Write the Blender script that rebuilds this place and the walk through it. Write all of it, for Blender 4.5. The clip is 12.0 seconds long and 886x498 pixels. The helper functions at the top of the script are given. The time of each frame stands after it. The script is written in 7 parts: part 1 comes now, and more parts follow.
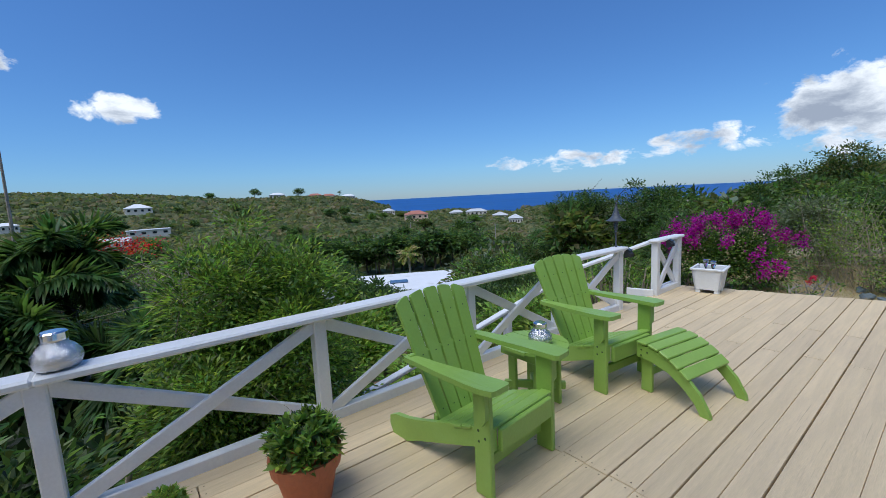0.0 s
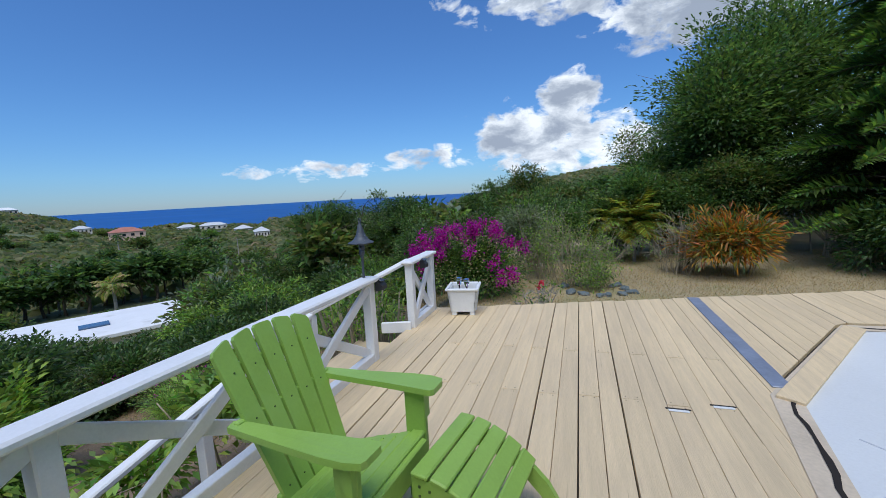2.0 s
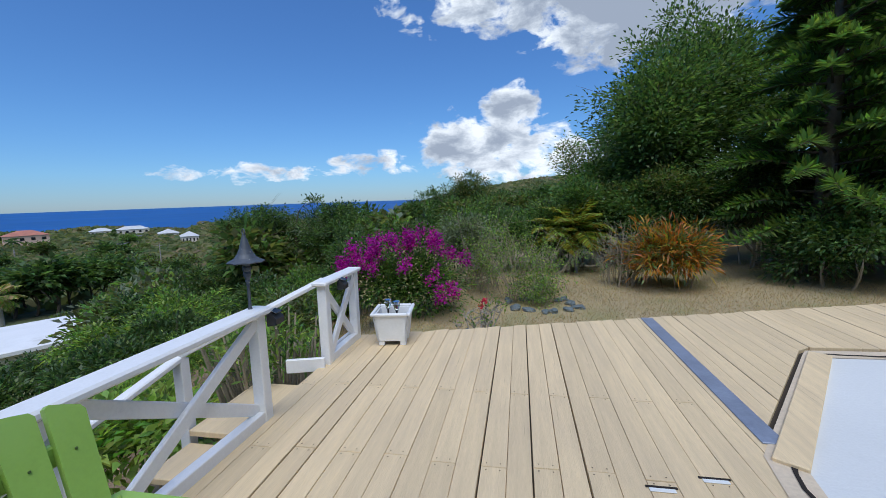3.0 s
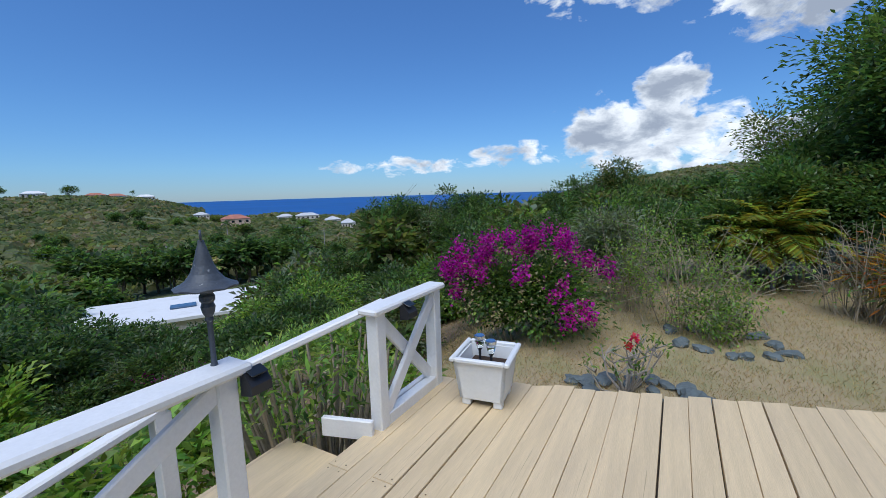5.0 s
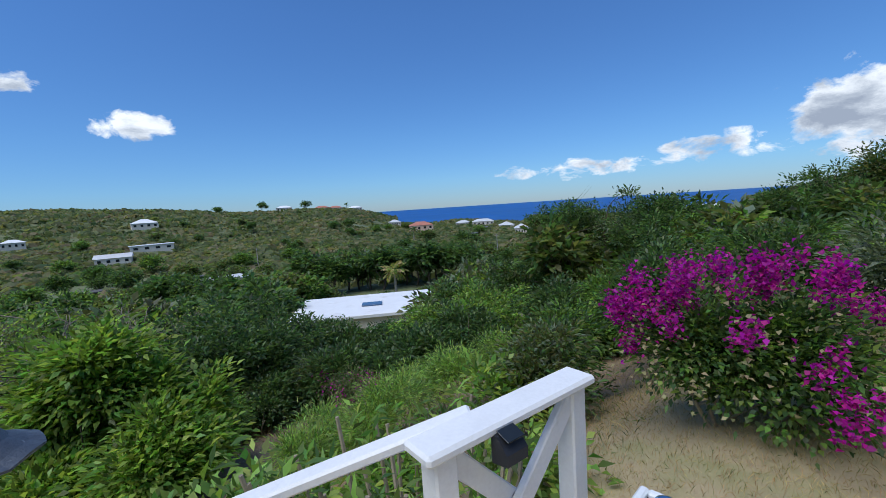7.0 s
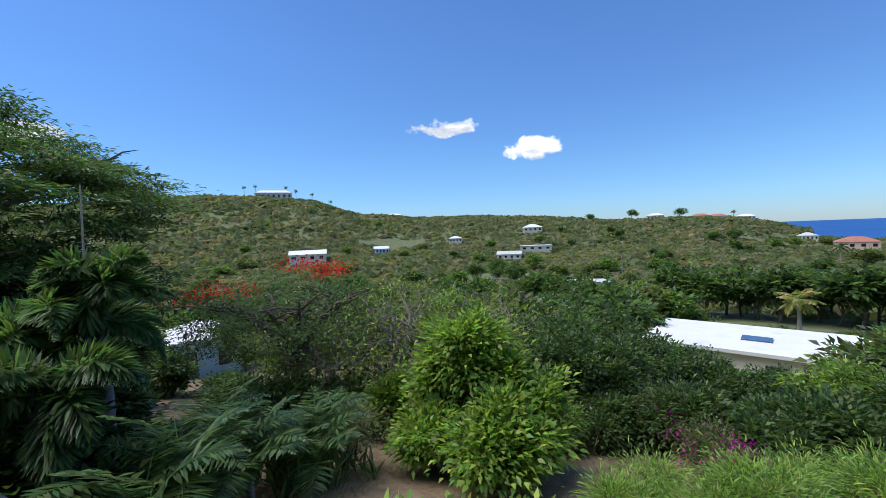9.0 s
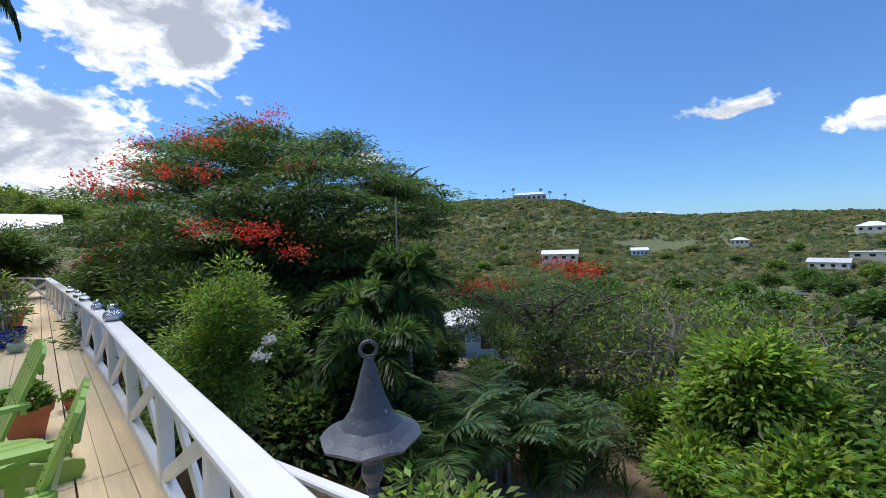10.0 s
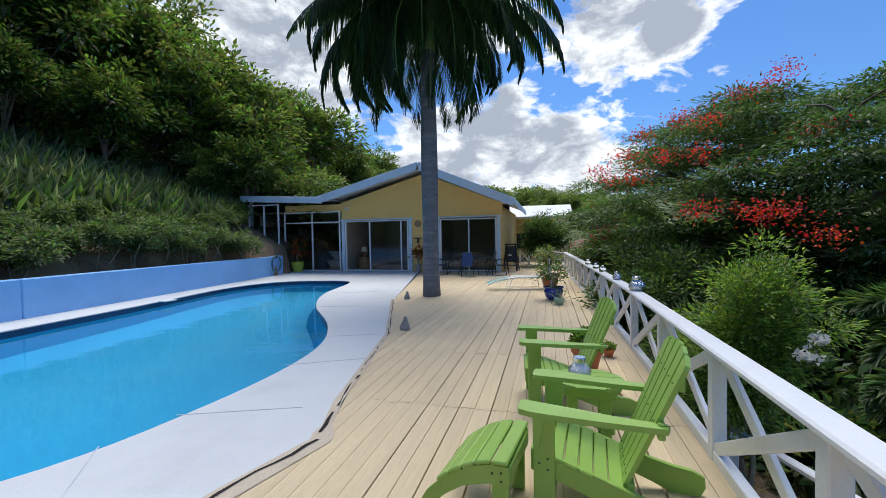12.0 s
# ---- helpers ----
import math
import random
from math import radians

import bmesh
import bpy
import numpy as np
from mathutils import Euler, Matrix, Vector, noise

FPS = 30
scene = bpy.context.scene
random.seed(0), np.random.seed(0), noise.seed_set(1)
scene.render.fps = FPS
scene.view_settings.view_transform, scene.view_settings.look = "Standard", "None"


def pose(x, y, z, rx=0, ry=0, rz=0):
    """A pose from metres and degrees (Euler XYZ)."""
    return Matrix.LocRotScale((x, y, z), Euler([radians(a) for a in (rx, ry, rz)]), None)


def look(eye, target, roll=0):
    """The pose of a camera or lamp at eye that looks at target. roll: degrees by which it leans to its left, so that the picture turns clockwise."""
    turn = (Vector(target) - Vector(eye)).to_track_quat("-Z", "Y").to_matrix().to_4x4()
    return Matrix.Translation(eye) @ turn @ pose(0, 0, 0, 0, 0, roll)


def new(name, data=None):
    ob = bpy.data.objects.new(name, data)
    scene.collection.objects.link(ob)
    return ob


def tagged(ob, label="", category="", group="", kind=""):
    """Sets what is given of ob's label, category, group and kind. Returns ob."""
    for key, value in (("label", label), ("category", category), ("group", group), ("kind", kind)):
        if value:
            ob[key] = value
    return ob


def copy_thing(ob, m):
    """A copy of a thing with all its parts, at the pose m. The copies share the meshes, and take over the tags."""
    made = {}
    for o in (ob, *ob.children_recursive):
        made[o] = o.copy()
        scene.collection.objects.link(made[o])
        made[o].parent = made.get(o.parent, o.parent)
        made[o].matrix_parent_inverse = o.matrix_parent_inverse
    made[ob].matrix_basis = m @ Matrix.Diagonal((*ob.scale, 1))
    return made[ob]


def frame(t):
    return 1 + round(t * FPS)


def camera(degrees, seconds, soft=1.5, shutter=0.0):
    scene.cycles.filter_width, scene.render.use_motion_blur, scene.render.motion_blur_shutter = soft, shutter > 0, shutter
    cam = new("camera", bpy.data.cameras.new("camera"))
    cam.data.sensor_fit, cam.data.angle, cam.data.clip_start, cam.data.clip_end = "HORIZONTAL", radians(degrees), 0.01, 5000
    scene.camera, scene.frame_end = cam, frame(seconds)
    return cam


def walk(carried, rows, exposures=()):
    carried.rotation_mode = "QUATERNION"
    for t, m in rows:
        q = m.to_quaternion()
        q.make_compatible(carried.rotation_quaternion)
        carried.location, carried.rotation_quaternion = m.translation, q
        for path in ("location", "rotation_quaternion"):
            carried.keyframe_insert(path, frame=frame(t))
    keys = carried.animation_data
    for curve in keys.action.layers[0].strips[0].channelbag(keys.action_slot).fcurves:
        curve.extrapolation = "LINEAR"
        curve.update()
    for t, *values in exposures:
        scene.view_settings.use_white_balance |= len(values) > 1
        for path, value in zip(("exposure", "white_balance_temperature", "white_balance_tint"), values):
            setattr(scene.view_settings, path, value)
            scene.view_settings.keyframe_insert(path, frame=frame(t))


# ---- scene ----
cam = camera(94.2, 12.0, soft=0.8)

PATH = [
    (0, (2.748, 1.738, 1.598), (1.18, 2.951, 1.336), -2.9),
    (0.5, (2.437, 2.088, 1.503), (1.071, 3.523, 1.229), -2.9),
    (1, (2.205, 2.446, 1.503), (1.082, 4.076, 1.219), -3.2),
    (1.5, (1.992, 2.858, 1.568), (1.124, 4.637, 1.282), -3.4),
    (2, (1.922, 3.282, 1.59), (1.292, 5.16, 1.317), -3.0),
    (2.5, (1.88, 3.702, 1.609), (1.447, 5.636, 1.341), -2.4),
    (2.7, (1.865, 3.886, 1.587), (1.5, 5.835, 1.331), -1.8),
    (4.5, (1.715, 5.398, 1.534), (1.022, 7.254, 1.258), -1.7),
    (5, (1.633, 5.745, 1.513), (0.652, 7.467, 1.239), -1.7),
    (5.5, (1.449, 6.109, 1.499), (0.232, 7.674, 1.235), -2.2),
    (6, (1.268, 6.465, 1.489), (-0.091, 7.914, 1.251), -1.7),
    (6.5, (1.179, 6.806, 1.538), (-0.299, 8.134, 1.309), -3.1),
    (8.3, (0.58, 7.34, 1.59), (-1.376, 7.738, 1.461), -2.5),
    (8.5, (0.505, 7.43, 1.6), (-1.483, 7.616, 1.486), -2.5),
    (9, (0.405, 7.56, 1.612), (-1.553, 7.159, 1.531), -2.3),
    (9.5, (0.445, 7.59, 1.617), (-1.304, 6.622, 1.563), -2.2),
    (10, (0.528, 7.546, 1.625), (-0.872, 6.118, 1.587), -1.8),
    (10.5, (0.662, 7.546, 1.633), (-0.297, 5.792, 1.598), -1.7),
    (11, (0.786, 7.489, 1.619), (0.292, 5.551, 1.581), -1.4),
    (11.5, (0.934, 7.406, 1.585), (0.929, 5.407, 1.538), -1.2),
    (12, (1.088, 7.395, 1.588), (1.583, 5.458, 1.529), -1.0),
]
walk(cam, [(t, look(eye, target, roll)) for t, eye, target, roll in PATH], [(0.0, 0.0, 6050, 8), (6.7, 0.0, 6050, 8), (8.5, 0.36, 6400, 9), (9.5, 0.46, 6600, 10), (10.5, 0.30, 6600, 10), (12.0, 0.25, 6550, 8)])

# world, sun and exposure
SUN_AZ, SUN_EL = 190.0, 64.0      # degrees left of +y, degrees up


def direction(az, el):
    a, e = radians(az), radians(el)
    return Vector((-math.sin(a) * math.cos(e), math.cos(a) * math.cos(e), math.sin(e)))


world = bpy.data.worlds.new("sky")
scene.world = world
world.use_nodes = True
wt = world.node_tree
wt.nodes.clear()


def node(tree, kind):
    return tree.nodes.new(kind)


def vector_dot(tree, a, b):
    n = tree.nodes.new("ShaderNodeVectorMath")
    n.operation = "DOT_PRODUCT"
    tree.links.new(a, n.inputs[0])
    n.inputs[1].default_value = b
    return n.outputs["Value"]


def math_node(tree, op, a, b=None, clamp=False):
    n = node(tree, "ShaderNodeMath")
    n.operation, n.use_clamp = op, clamp
    for i, v in enumerate((a, b)):
        if v is None:
            continue
        if isinstance(v, (int, float)):
            n.inputs[i].default_value = v
        else:
            tree.links.new(v, n.inputs[i])
    return n.outputs[0]


def noise_node(tree, vector, scale, detail=4.0, rough=0.55, distortion=0.0):
    n = node(tree, "ShaderNodeTexNoise")
    n.inputs["Scale"].default_value, n.inputs["Detail"].default_value = scale, detail
    n.inputs["Roughness"].default_value, n.inputs["Distortion"].default_value = rough, distortion
    if vector is not None:
        tree.links.new(vector, n.inputs["Vector"])
    return n.outputs["Fac"]


def ramp(tree, fac, stops):
    n = node(tree, "ShaderNodeValToRGB")
    el = n.color_ramp.elements
    while len(el) < len(stops):
        el.new(0.5)
    for e, (p, c) in zip(el, stops):
        e.position = p
        e.color = (*c, 1) if not isinstance(c, (int, float)) else (c, c, c, 1)
    tree.links.new(fac, n.inputs[0])
    return n.outputs[0]


def mix(tree, fac, a, b, blend="MIX"):
    n = node(tree, "ShaderNodeMix")
    n.data_type, n.blend_type = "RGBA", blend
    for i, v in ((0, fac), (6, a), (7, b)):
        if isinstance(v, (int, float)):
            n.inputs[i].default_value = v
        elif isinstance(v, tuple):
            n.inputs[i].default_value = (*v, 1)
        else:
            tree.links.new(v, n.inputs[i])
    return n.outputs[2]


sky = node(wt, "ShaderNodeTexSky")
sky.sky_type, sky.sun_disc = "NISHITA", False
sky.sun_elevation, sky.sun_rotation = radians(SUN_EL), radians(-SUN_AZ)
sky.altitude, sky.air_density, sky.dust_density, sky.ozone_density = 60, 1.0, 0.05, 1.6
coord = node(wt, "ShaderNodeTexCoord").outputs["Generated"]
# cumulus groups: azimuth, elevation, half width, half height (degrees), fullness
CLOUDS = [(4, 6.5, 13, 6.0, 0.95), (1.5, 11.5, 5.0, 4.2, 0.95), (-8, 4.5, 20, 4, 0.85), (-8, 25, 26, 7, 1.0), (-15, 24, 17, 11, 1.25), (1, 30, 15, 8, 1.15), (35, 3.6, 12, 1.7, 0.66), (19, 4.5, 9, 2.2, 0.6),
          (89.2, 10.9, 5.0, 2.1, 0.85), (100.3, 13.9, 6.5, 1.7, 0.66), (169, 25, 13, 11, 1.0), (195, 33, 22, 14, 1.0), (187, 12, 24, 9, 1.0),
          (215, 24, 18, 14, 0.95), (176, 9, 12, 6, 1.0), (230, 38, 22, 16, 0.9), (146, 11.0, 3, 1.6, 0.7)]
mp = node(wt, "ShaderNodeMapping")
mp.inputs["Scale"].default_value = (1, 1, 1.7)
wt.links.new(coord, mp.inputs[0])
mask = None
for az, el, w, h, full in CLOUDS:
    c = direction(az, el)
    side, upv = direction(az + 90, 0), direction(az, el + 90)
    dots = []
    for axis, half in ((side, w), (upv, h)):
        d = vector_dot(wt, coord, axis / math.sin(radians(half)))
        dots.append(math_node(wt, "POWER", math_node(wt, "ABSOLUTE", d), 2))
    front = vector_dot(wt, coord, c)
    rr = math_node(wt, "ADD", dots[0], dots[1])
    m = math_node(wt, "MULTIPLY", math_node(wt, "SUBTRACT", 1.0, rr, True), full)
    m = math_node(wt, "MULTIPLY", m, math_node(wt, "GREATER_THAN", front, 0.0))
    mask = m if mask is None else math_node(wt, "MAXIMUM", mask, m)
billow = noise_node(wt, mp.outputs[0], 12.0, 10, 0.6, 0.35)
fine = noise_node(wt, mp.outputs[0], 4.0, 6, 0.6, 0.2)
shape = math_node(wt, "ADD", math_node(wt, "MULTIPLY", mask, 1.1), math_node(wt, "MULTIPLY", math_node(wt, "SUBTRACT", billow, 0.5), 2.6))
shape = math_node(wt, "ADD", shape, math_node(wt, "MULTIPLY", math_node(wt, "SUBTRACT", fine, 0.5), 1.2))
cover = ramp(wt, shape, [(0.36, 0.0), (0.66, 1.0)])
cover = math_node(wt, "MULTIPLY", cover, ramp(wt, mask, [(0.0, 0.0), (0.12, 1.0)]))
lift = node(wt, "ShaderNodeSeparateXYZ")
wt.links.new(coord, lift.inputs[0])
thick = math_node(wt, "ADD", math_node(wt, "ADD", math_node(wt, "MULTIPLY", noise_node(wt, mp.outputs[0], 8.0, 8, 0.62, 0.3), 1.7), -0.42), math_node(wt, "MULTIPLY", shape, 0.20))
backlit = ramp(wt, vector_dot(wt, coord, direction(SUN_AZ, 0)), [(0.1, 0.0), (0.7, 1.0)])
thick = math_node(wt, "ADD", thick, math_node(wt, "MULTIPLY", math_node(wt, "MULTIPLY", math_node(wt, "SUBTRACT", shape, 0.75), 0.15), backlit))
# grey undersides of the heaviest clouds: azimuth, elevation, half width, half height
for az, el, w, h in ((-14, 21, 15, 8), (-3, 27, 9, 6), (176, 28, 5, 4), (166, 24, 4, 3.5), (192, 15, 8, 2.5)):
    side, upv = direction(az + 90, 0), direction(az, el + 90)
    rr = math_node(wt, "ADD", *(math_node(wt, "POWER", math_node(wt, "ABSOLUTE", vector_dot(wt, coord, axis / math.sin(radians(half)))), 2) for axis, half in ((side, w), (upv, h))))
    grey = math_node(wt, "MULTIPLY", math_node(wt, "SUBTRACT", 1.0, rr, True), 0.3)
    thick = math_node(wt, "ADD", thick, math_node(wt, "MULTIPLY", grey, math_node(wt, "GREATER_THAN", vector_dot(wt, coord, direction(az, el)), 0.0)))
under = ramp(wt, lift.outputs["Z"], [(0.0, 0.0), (0.3, 0.06)])
body = ramp(wt, math_node(wt, "ADD", thick, under), [(0.44, (8.8, 9.0, 9.2)), (0.58, (7.0, 7.3, 7.8)), (0.72, (4.7, 5.1, 5.8)), (0.86, (3.2, 3.6, 4.4))])
haze = ramp(wt, lift.outputs["Z"], [(0.0, (0.36, 0.52, 0.84)), (0.06, (0.41, 0.64, 0.97)), (0.16, (0.45, 0.70, 1.02)), (0.4, (0.51, 0.78, 1.14))])
blue = mix(wt, 1.0, sky.outputs[0], haze, "MULTIPLY")
full_sky = mix(wt, cover, blue, body)
bg = node(wt, "ShaderNodeBackground")
bg.inputs["Strength"].default_value = 0.115
wt.links.new(full_sky, bg.inputs[0])
wt.links.new(bg.outputs[0], node(wt, "ShaderNodeOutputWorld").inputs[0])

sun = new("sun", bpy.data.lights.new("sun", "SUN"))
sun.data.energy, sun.data.angle, sun.data.color = 2.85, radians(48), (1.0, 0.96, 0.90)
sun.matrix_world = look(direction(SUN_AZ, SUN_EL) * 60, (0, 0, 0))
tagged(sun, kind="structure")


# materials
def material(name, color, rough=0.6, metal=0.0, var=0.15, scale=3.0, fine_scale=40.0, bump=0.1, stretch=(1, 1, 1), island=0.0, random_tint=0.0,
             second=None, second_scale=1.5, second_cut=(0.5, 0.65), spec=0.5, transl=None, coat=0.0):
    """Two scales of variation in colour, with a fine bump; second: patches of another colour."""
    m = bpy.data.materials.new(name)
    m.use_nodes = True
    t = m.node_tree
    p = t.nodes["Principled BSDF"]
    tc = node(t, "ShaderNodeTexCoord").outputs["Object"]
    mapping = node(t, "ShaderNodeMapping")
    mapping.inputs["Scale"].default_value = stretch
    t.links.new(tc, mapping.inputs[0])
    v = mapping.outputs[0]
    n1, n2 = noise_node(t, v, scale, 4), noise_node(t, v, fine_scale, 3)
    f = math_node(t, "ADD", math_node(t, "MULTIPLY", n1, 1.2), math_node(t, "MULTIPLY", n2, 0.8))
    lo = tuple(c * (1 - var) for c in color)
    hi = tuple(min(1, c * (1 + var)) for c in color)
    col = ramp(t, math_node(t, "MULTIPLY", f, 0.5), [(0.32, lo), (0.68, hi)])
    if second:
        s = noise_node(t, v, second_scale, 6, 0.6)
        col = mix(t, ramp(t, s, [(second_cut[0], 0.0), (second_cut[1], 1.0)]), col, second)
    if island:
        g = node(t, "ShaderNodeNewGeometry").outputs["Random Per Island"]
        hsv = node(t, "ShaderNodeHueSaturation")
        t.links.new(col, hsv.inputs["Color"])
        t.links.new(math_node(t, "ADD", math_node(t, "MULTIPLY", g, 0.07), 0.465), hsv.inputs["Hue"])
        k = math_node(t, "FRACT", math_node(t, "MULTIPLY", g, 37.3))
        t.links.new(math_node(t, "ADD", math_node(t, "MULTIPLY", k, 2 * island), 1 - island), hsv.inputs["Value"])
        col = hsv.outputs[0]
    if random_tint:
        g = node(t, "ShaderNodeObjectInfo").outputs["Random"]
        hsv = node(t, "ShaderNodeHueSaturation")
        t.links.new(col, hsv.inputs["Color"])
        t.links.new(math_node(t, "ADD", math_node(t, "MULTIPLY", g, 2 * random_tint), 1 - random_tint), hsv.inputs["Value"])
        col = hsv.outputs[0]
    t.links.new(col, p.inputs["Base Color"])
    t.links.new(math_node(t, "ADD", math_node(t, "MULTIPLY", n2, 0.2), max(rough - 0.1, 0.02), True), p.inputs["Roughness"])
    p.inputs["Metallic"].default_value = metal
    p.inputs["Specular IOR Level"].default_value = spec
    p.inputs["Coat Weight"].default_value = coat
    if bump:
        b = node(t, "ShaderNodeBump")
        b.inputs["Strength"].default_value, b.inputs["Distance"].default_value = bump, 0.01
        t.links.new(n2, b.inputs["Height"])
        t.links.new(b.outputs[0], p.inputs["Normal"])
    if transl:
        tr = node(t, "ShaderNodeBsdfTranslucent")
        t.links.new(mix(t, 1.0, col, transl, "MULTIPLY"), tr.inputs["Color"])
        ms = node(t, "ShaderNodeMixShader")
        ms.inputs[0].default_value = 0.5
        t.links.new(p.outputs[0], ms.inputs[1])
        t.links.new(tr.outputs[0], ms.inputs[2])
        t.links.new(ms.outputs[0], t.nodes["Material Output"].inputs["Surface"])
    return m


def leaf_material(name, color, island=0.55, rough=0.45, transl=(1.3, 1.35, 0.7)):
    return material(name, color, rough, var=0.25, scale=0.7, fine_scale=9, bump=0.0, island=island, transl=transl, spec=0.5)


def glass_material(name, color, rough=0.0):
    m = bpy.data.materials.new(name)
    m.use_nodes = True
    p = m.node_tree.nodes["Principled BSDF"]
    p.inputs["Base Color"].default_value = (*color, 1)
    p.inputs["Transmission Weight"].default_value = 1.0
    p.inputs["Roughness"].default_value = rough
    p.inputs["IOR"].default_value = 1.45
    return m


M = {}
M["white_paint"] = material("white_paint", (0.79, 0.80, 0.81), 0.42, var=0.07, scale=2.5, fine_scale=60, bump=0.12, second=(0.62, 0.64, 0.66), second_scale=9, second_cut=(0.66, 0.8))
M["white_trim"] = material("white_trim", (0.74, 0.77, 0.80), 0.45, var=0.06, bump=0.05)
M["deck"] = material("deck_paint", (0.72, 0.565, 0.345), 0.62, var=0.14, scale=2.2, fine_scale=26, bump=0.35, stretch=(9, 0.55, 1), random_tint=0.07,
                     second=(0.52, 0.39, 0.25), second_scale=1.5, second_cut=(0.6, 0.76))
dm = M["deck"].node_tree
dp = dm.nodes["Principled BSDF"]
base_link = dp.inputs["Base Color"].links[0].from_socket
crack_map = node(dm, "ShaderNodeMapping")
crack_map.inputs["Scale"].default_value = (70, 1.1, 1)
dm.links.new(node(dm, "ShaderNodeTexCoord").outputs["Object"], crack_map.inputs[0])
crack = ramp(dm, noise_node(dm, crack_map.outputs[0], 1.0, 3, 0.5), [(0.66, 0.0), (0.72, 1.0)])
wide_map = node(dm, "ShaderNodeMapping")
wide_map.inputs["Scale"].default_value = (2.2, 0.8, 1)
dm.links.new(node(dm, "ShaderNodeNewGeometry").outputs["Position"], wide_map.inputs[0])
worn = ramp(dm, noise_node(dm, wide_map.outputs[0], 1.0, 5, 0.65), [(0.40, 0.0), (0.70, 1.0)])
dm.links.new(mix(dm, math_node(dm, "MULTIPLY", math_node(dm, "MULTIPLY", crack, worn), 0.75), mix(dm, math_node(dm, "MULTIPLY", worn, 0.30), base_link, (0.50, 0.40, 0.28)), (0.16, 0.10, 0.055)), dp.inputs["Base Color"])
# near-black stand-in for the shade under planks and treads
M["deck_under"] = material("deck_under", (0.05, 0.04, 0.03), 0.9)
M["nail"] = material("nail_heads", (0.10, 0.06, 0.035), 0.7)
M["grey_metal"] = material("grey_metal", (0.27, 0.31, 0.40), 0.5, metal=0.3, var=0.2, scale=4, bump=0.15)
M["concrete"] = material("white_concrete", (0.67, 0.69, 0.69), 0.7, var=0.06, scale=0.8, fine_scale=45, bump=0.3, second=(0.60, 0.62, 0.62), second_scale=0.9, second_cut=(0.56, 0.72))
M["stone_edge"] = material("stone_edge", (0.60, 0.50, 0.37), 0.75, var=0.15, scale=3, bump=0.4)
M["crack"] = material("crack_dark", (0.02, 0.015, 0.012), 0.95)
M["pool"] = material("pool_paint", (0.0, 0.31, 0.56), 0.6, var=0.05, scale=0.5, bump=0.0)
M["pool_tile"] = material("pool_tile", (0.02, 0.05, 0.12), 0.25, var=0.3, scale=20, bump=0.05)
M["blue_wall"] = material("blue_wall_paint", (0.25, 0.52, 0.90), 0.65, var=0.1, scale=1.2, fine_scale=30, bump=0.4)
M["yellow_wall"] = material("yellow_wall_paint", (0.80, 0.54, 0.18), 0.7, var=0.07, scale=1.0, fine_scale=40, bump=0.3)
M["roof_blue"] = material("roof_trim_paint", (0.60, 0.72, 0.84), 0.5, var=0.08, scale=2, bump=0.1)
M["roof_white"] = material("white_roof", (0.78, 0.79, 0.80), 0.55, var=0.06, scale=0.6, fine_scale=8, bump=0.2, second=(0.60, 0.60, 0.58), second_scale=0.5, second_cut=(0.56, 0.75))
M["roof_far"] = material("far_roof", (0.55, 0.56, 0.57), 0.7, var=0.12, scale=0.3)
M["roof_red"] = material("red_roof", (0.42, 0.17, 0.12), 0.7, var=0.2, scale=0.5)
M["wall_light"] = material("pale_wall", (0.66, 0.60, 0.52), 0.75, var=0.08, scale=0.4)
M["wall_pink"] = material("pink_wall", (0.66, 0.46, 0.36), 0.75, var=0.08, scale=0.4)
M["wall_sky"] = material("light_blue_wall", (0.38, 0.58, 0.74), 0.7, var=0.08, scale=0.6)
M["dark_void"] = material("dark_window", (0.02, 0.025, 0.03), 0.12, var=0.1, bump=0)
M["interior"] = material("interior_wall", (0.52, 0.42, 0.32), 0.8, var=0.1)
M["interior_floor"] = material("interior_floor", (0.34, 0.24, 0.16), 0.4, var=0.2)
M["green"] = material("green_lumber", (0.285, 0.46, 0.085), 0.36, var=0.08, scale=5, fine_scale=70, bump=0.12, second=(0.30, 0.48, 0.10), second_scale=4, spec=0.45)
M["screw"] = material("screw_steel", (0.09, 0.14, 0.05), 0.4, metal=0.6)
M["terracotta"] = material("terracotta", (0.50, 0.16, 0.07), 0.75, var=0.15, scale=6, bump=0.25)
M["soil"] = material("soil", (0.05, 0.03, 0.02), 0.95, var=0.4, scale=20, fine_scale=90, bump=1.0)
M["blue_pot"] = material("cobalt_glaze", (0.02, 0.045, 0.30), 0.12, var=0.2, scale=5, bump=0.05, coat=0.5)
M["lime_pot"] = material("lime_glaze", (0.55, 0.65, 0.08), 0.25, var=0.1, scale=5)
M["sage_pot"] = material("sage_glaze", (0.36, 0.52, 0.38), 0.3, var=0.1, scale=5)
M["lantern"] = material("weathered_iron", (0.075, 0.09, 0.115), 0.55, metal=0.2, var=0.3, scale=9, fine_scale=120, bump=0.2, second=(0.42, 0.45, 0.48), second_scale=45, second_cut=(0.66, 0.72))
M["black"] = material("black_plastic", (0.018, 0.02, 0.026), 0.45, var=0.2, bump=0.1)
M["mercury"] = material("mercury_glass", (0.72, 0.72, 0.72), 0.1, metal=1.0, var=0.15, scale=30, fine_scale=140, bump=0.8)
M["chrome"] = material("chrome", (0.7, 0.72, 0.74), 0.18, metal=1.0, var=0.05, bump=0.05)
M["clear"] = glass_material("clear_glass", (0.92, 0.96, 0.95), 0.02)
M["window"] = glass_material("window_glass", (0.72, 0.80, 0.82))
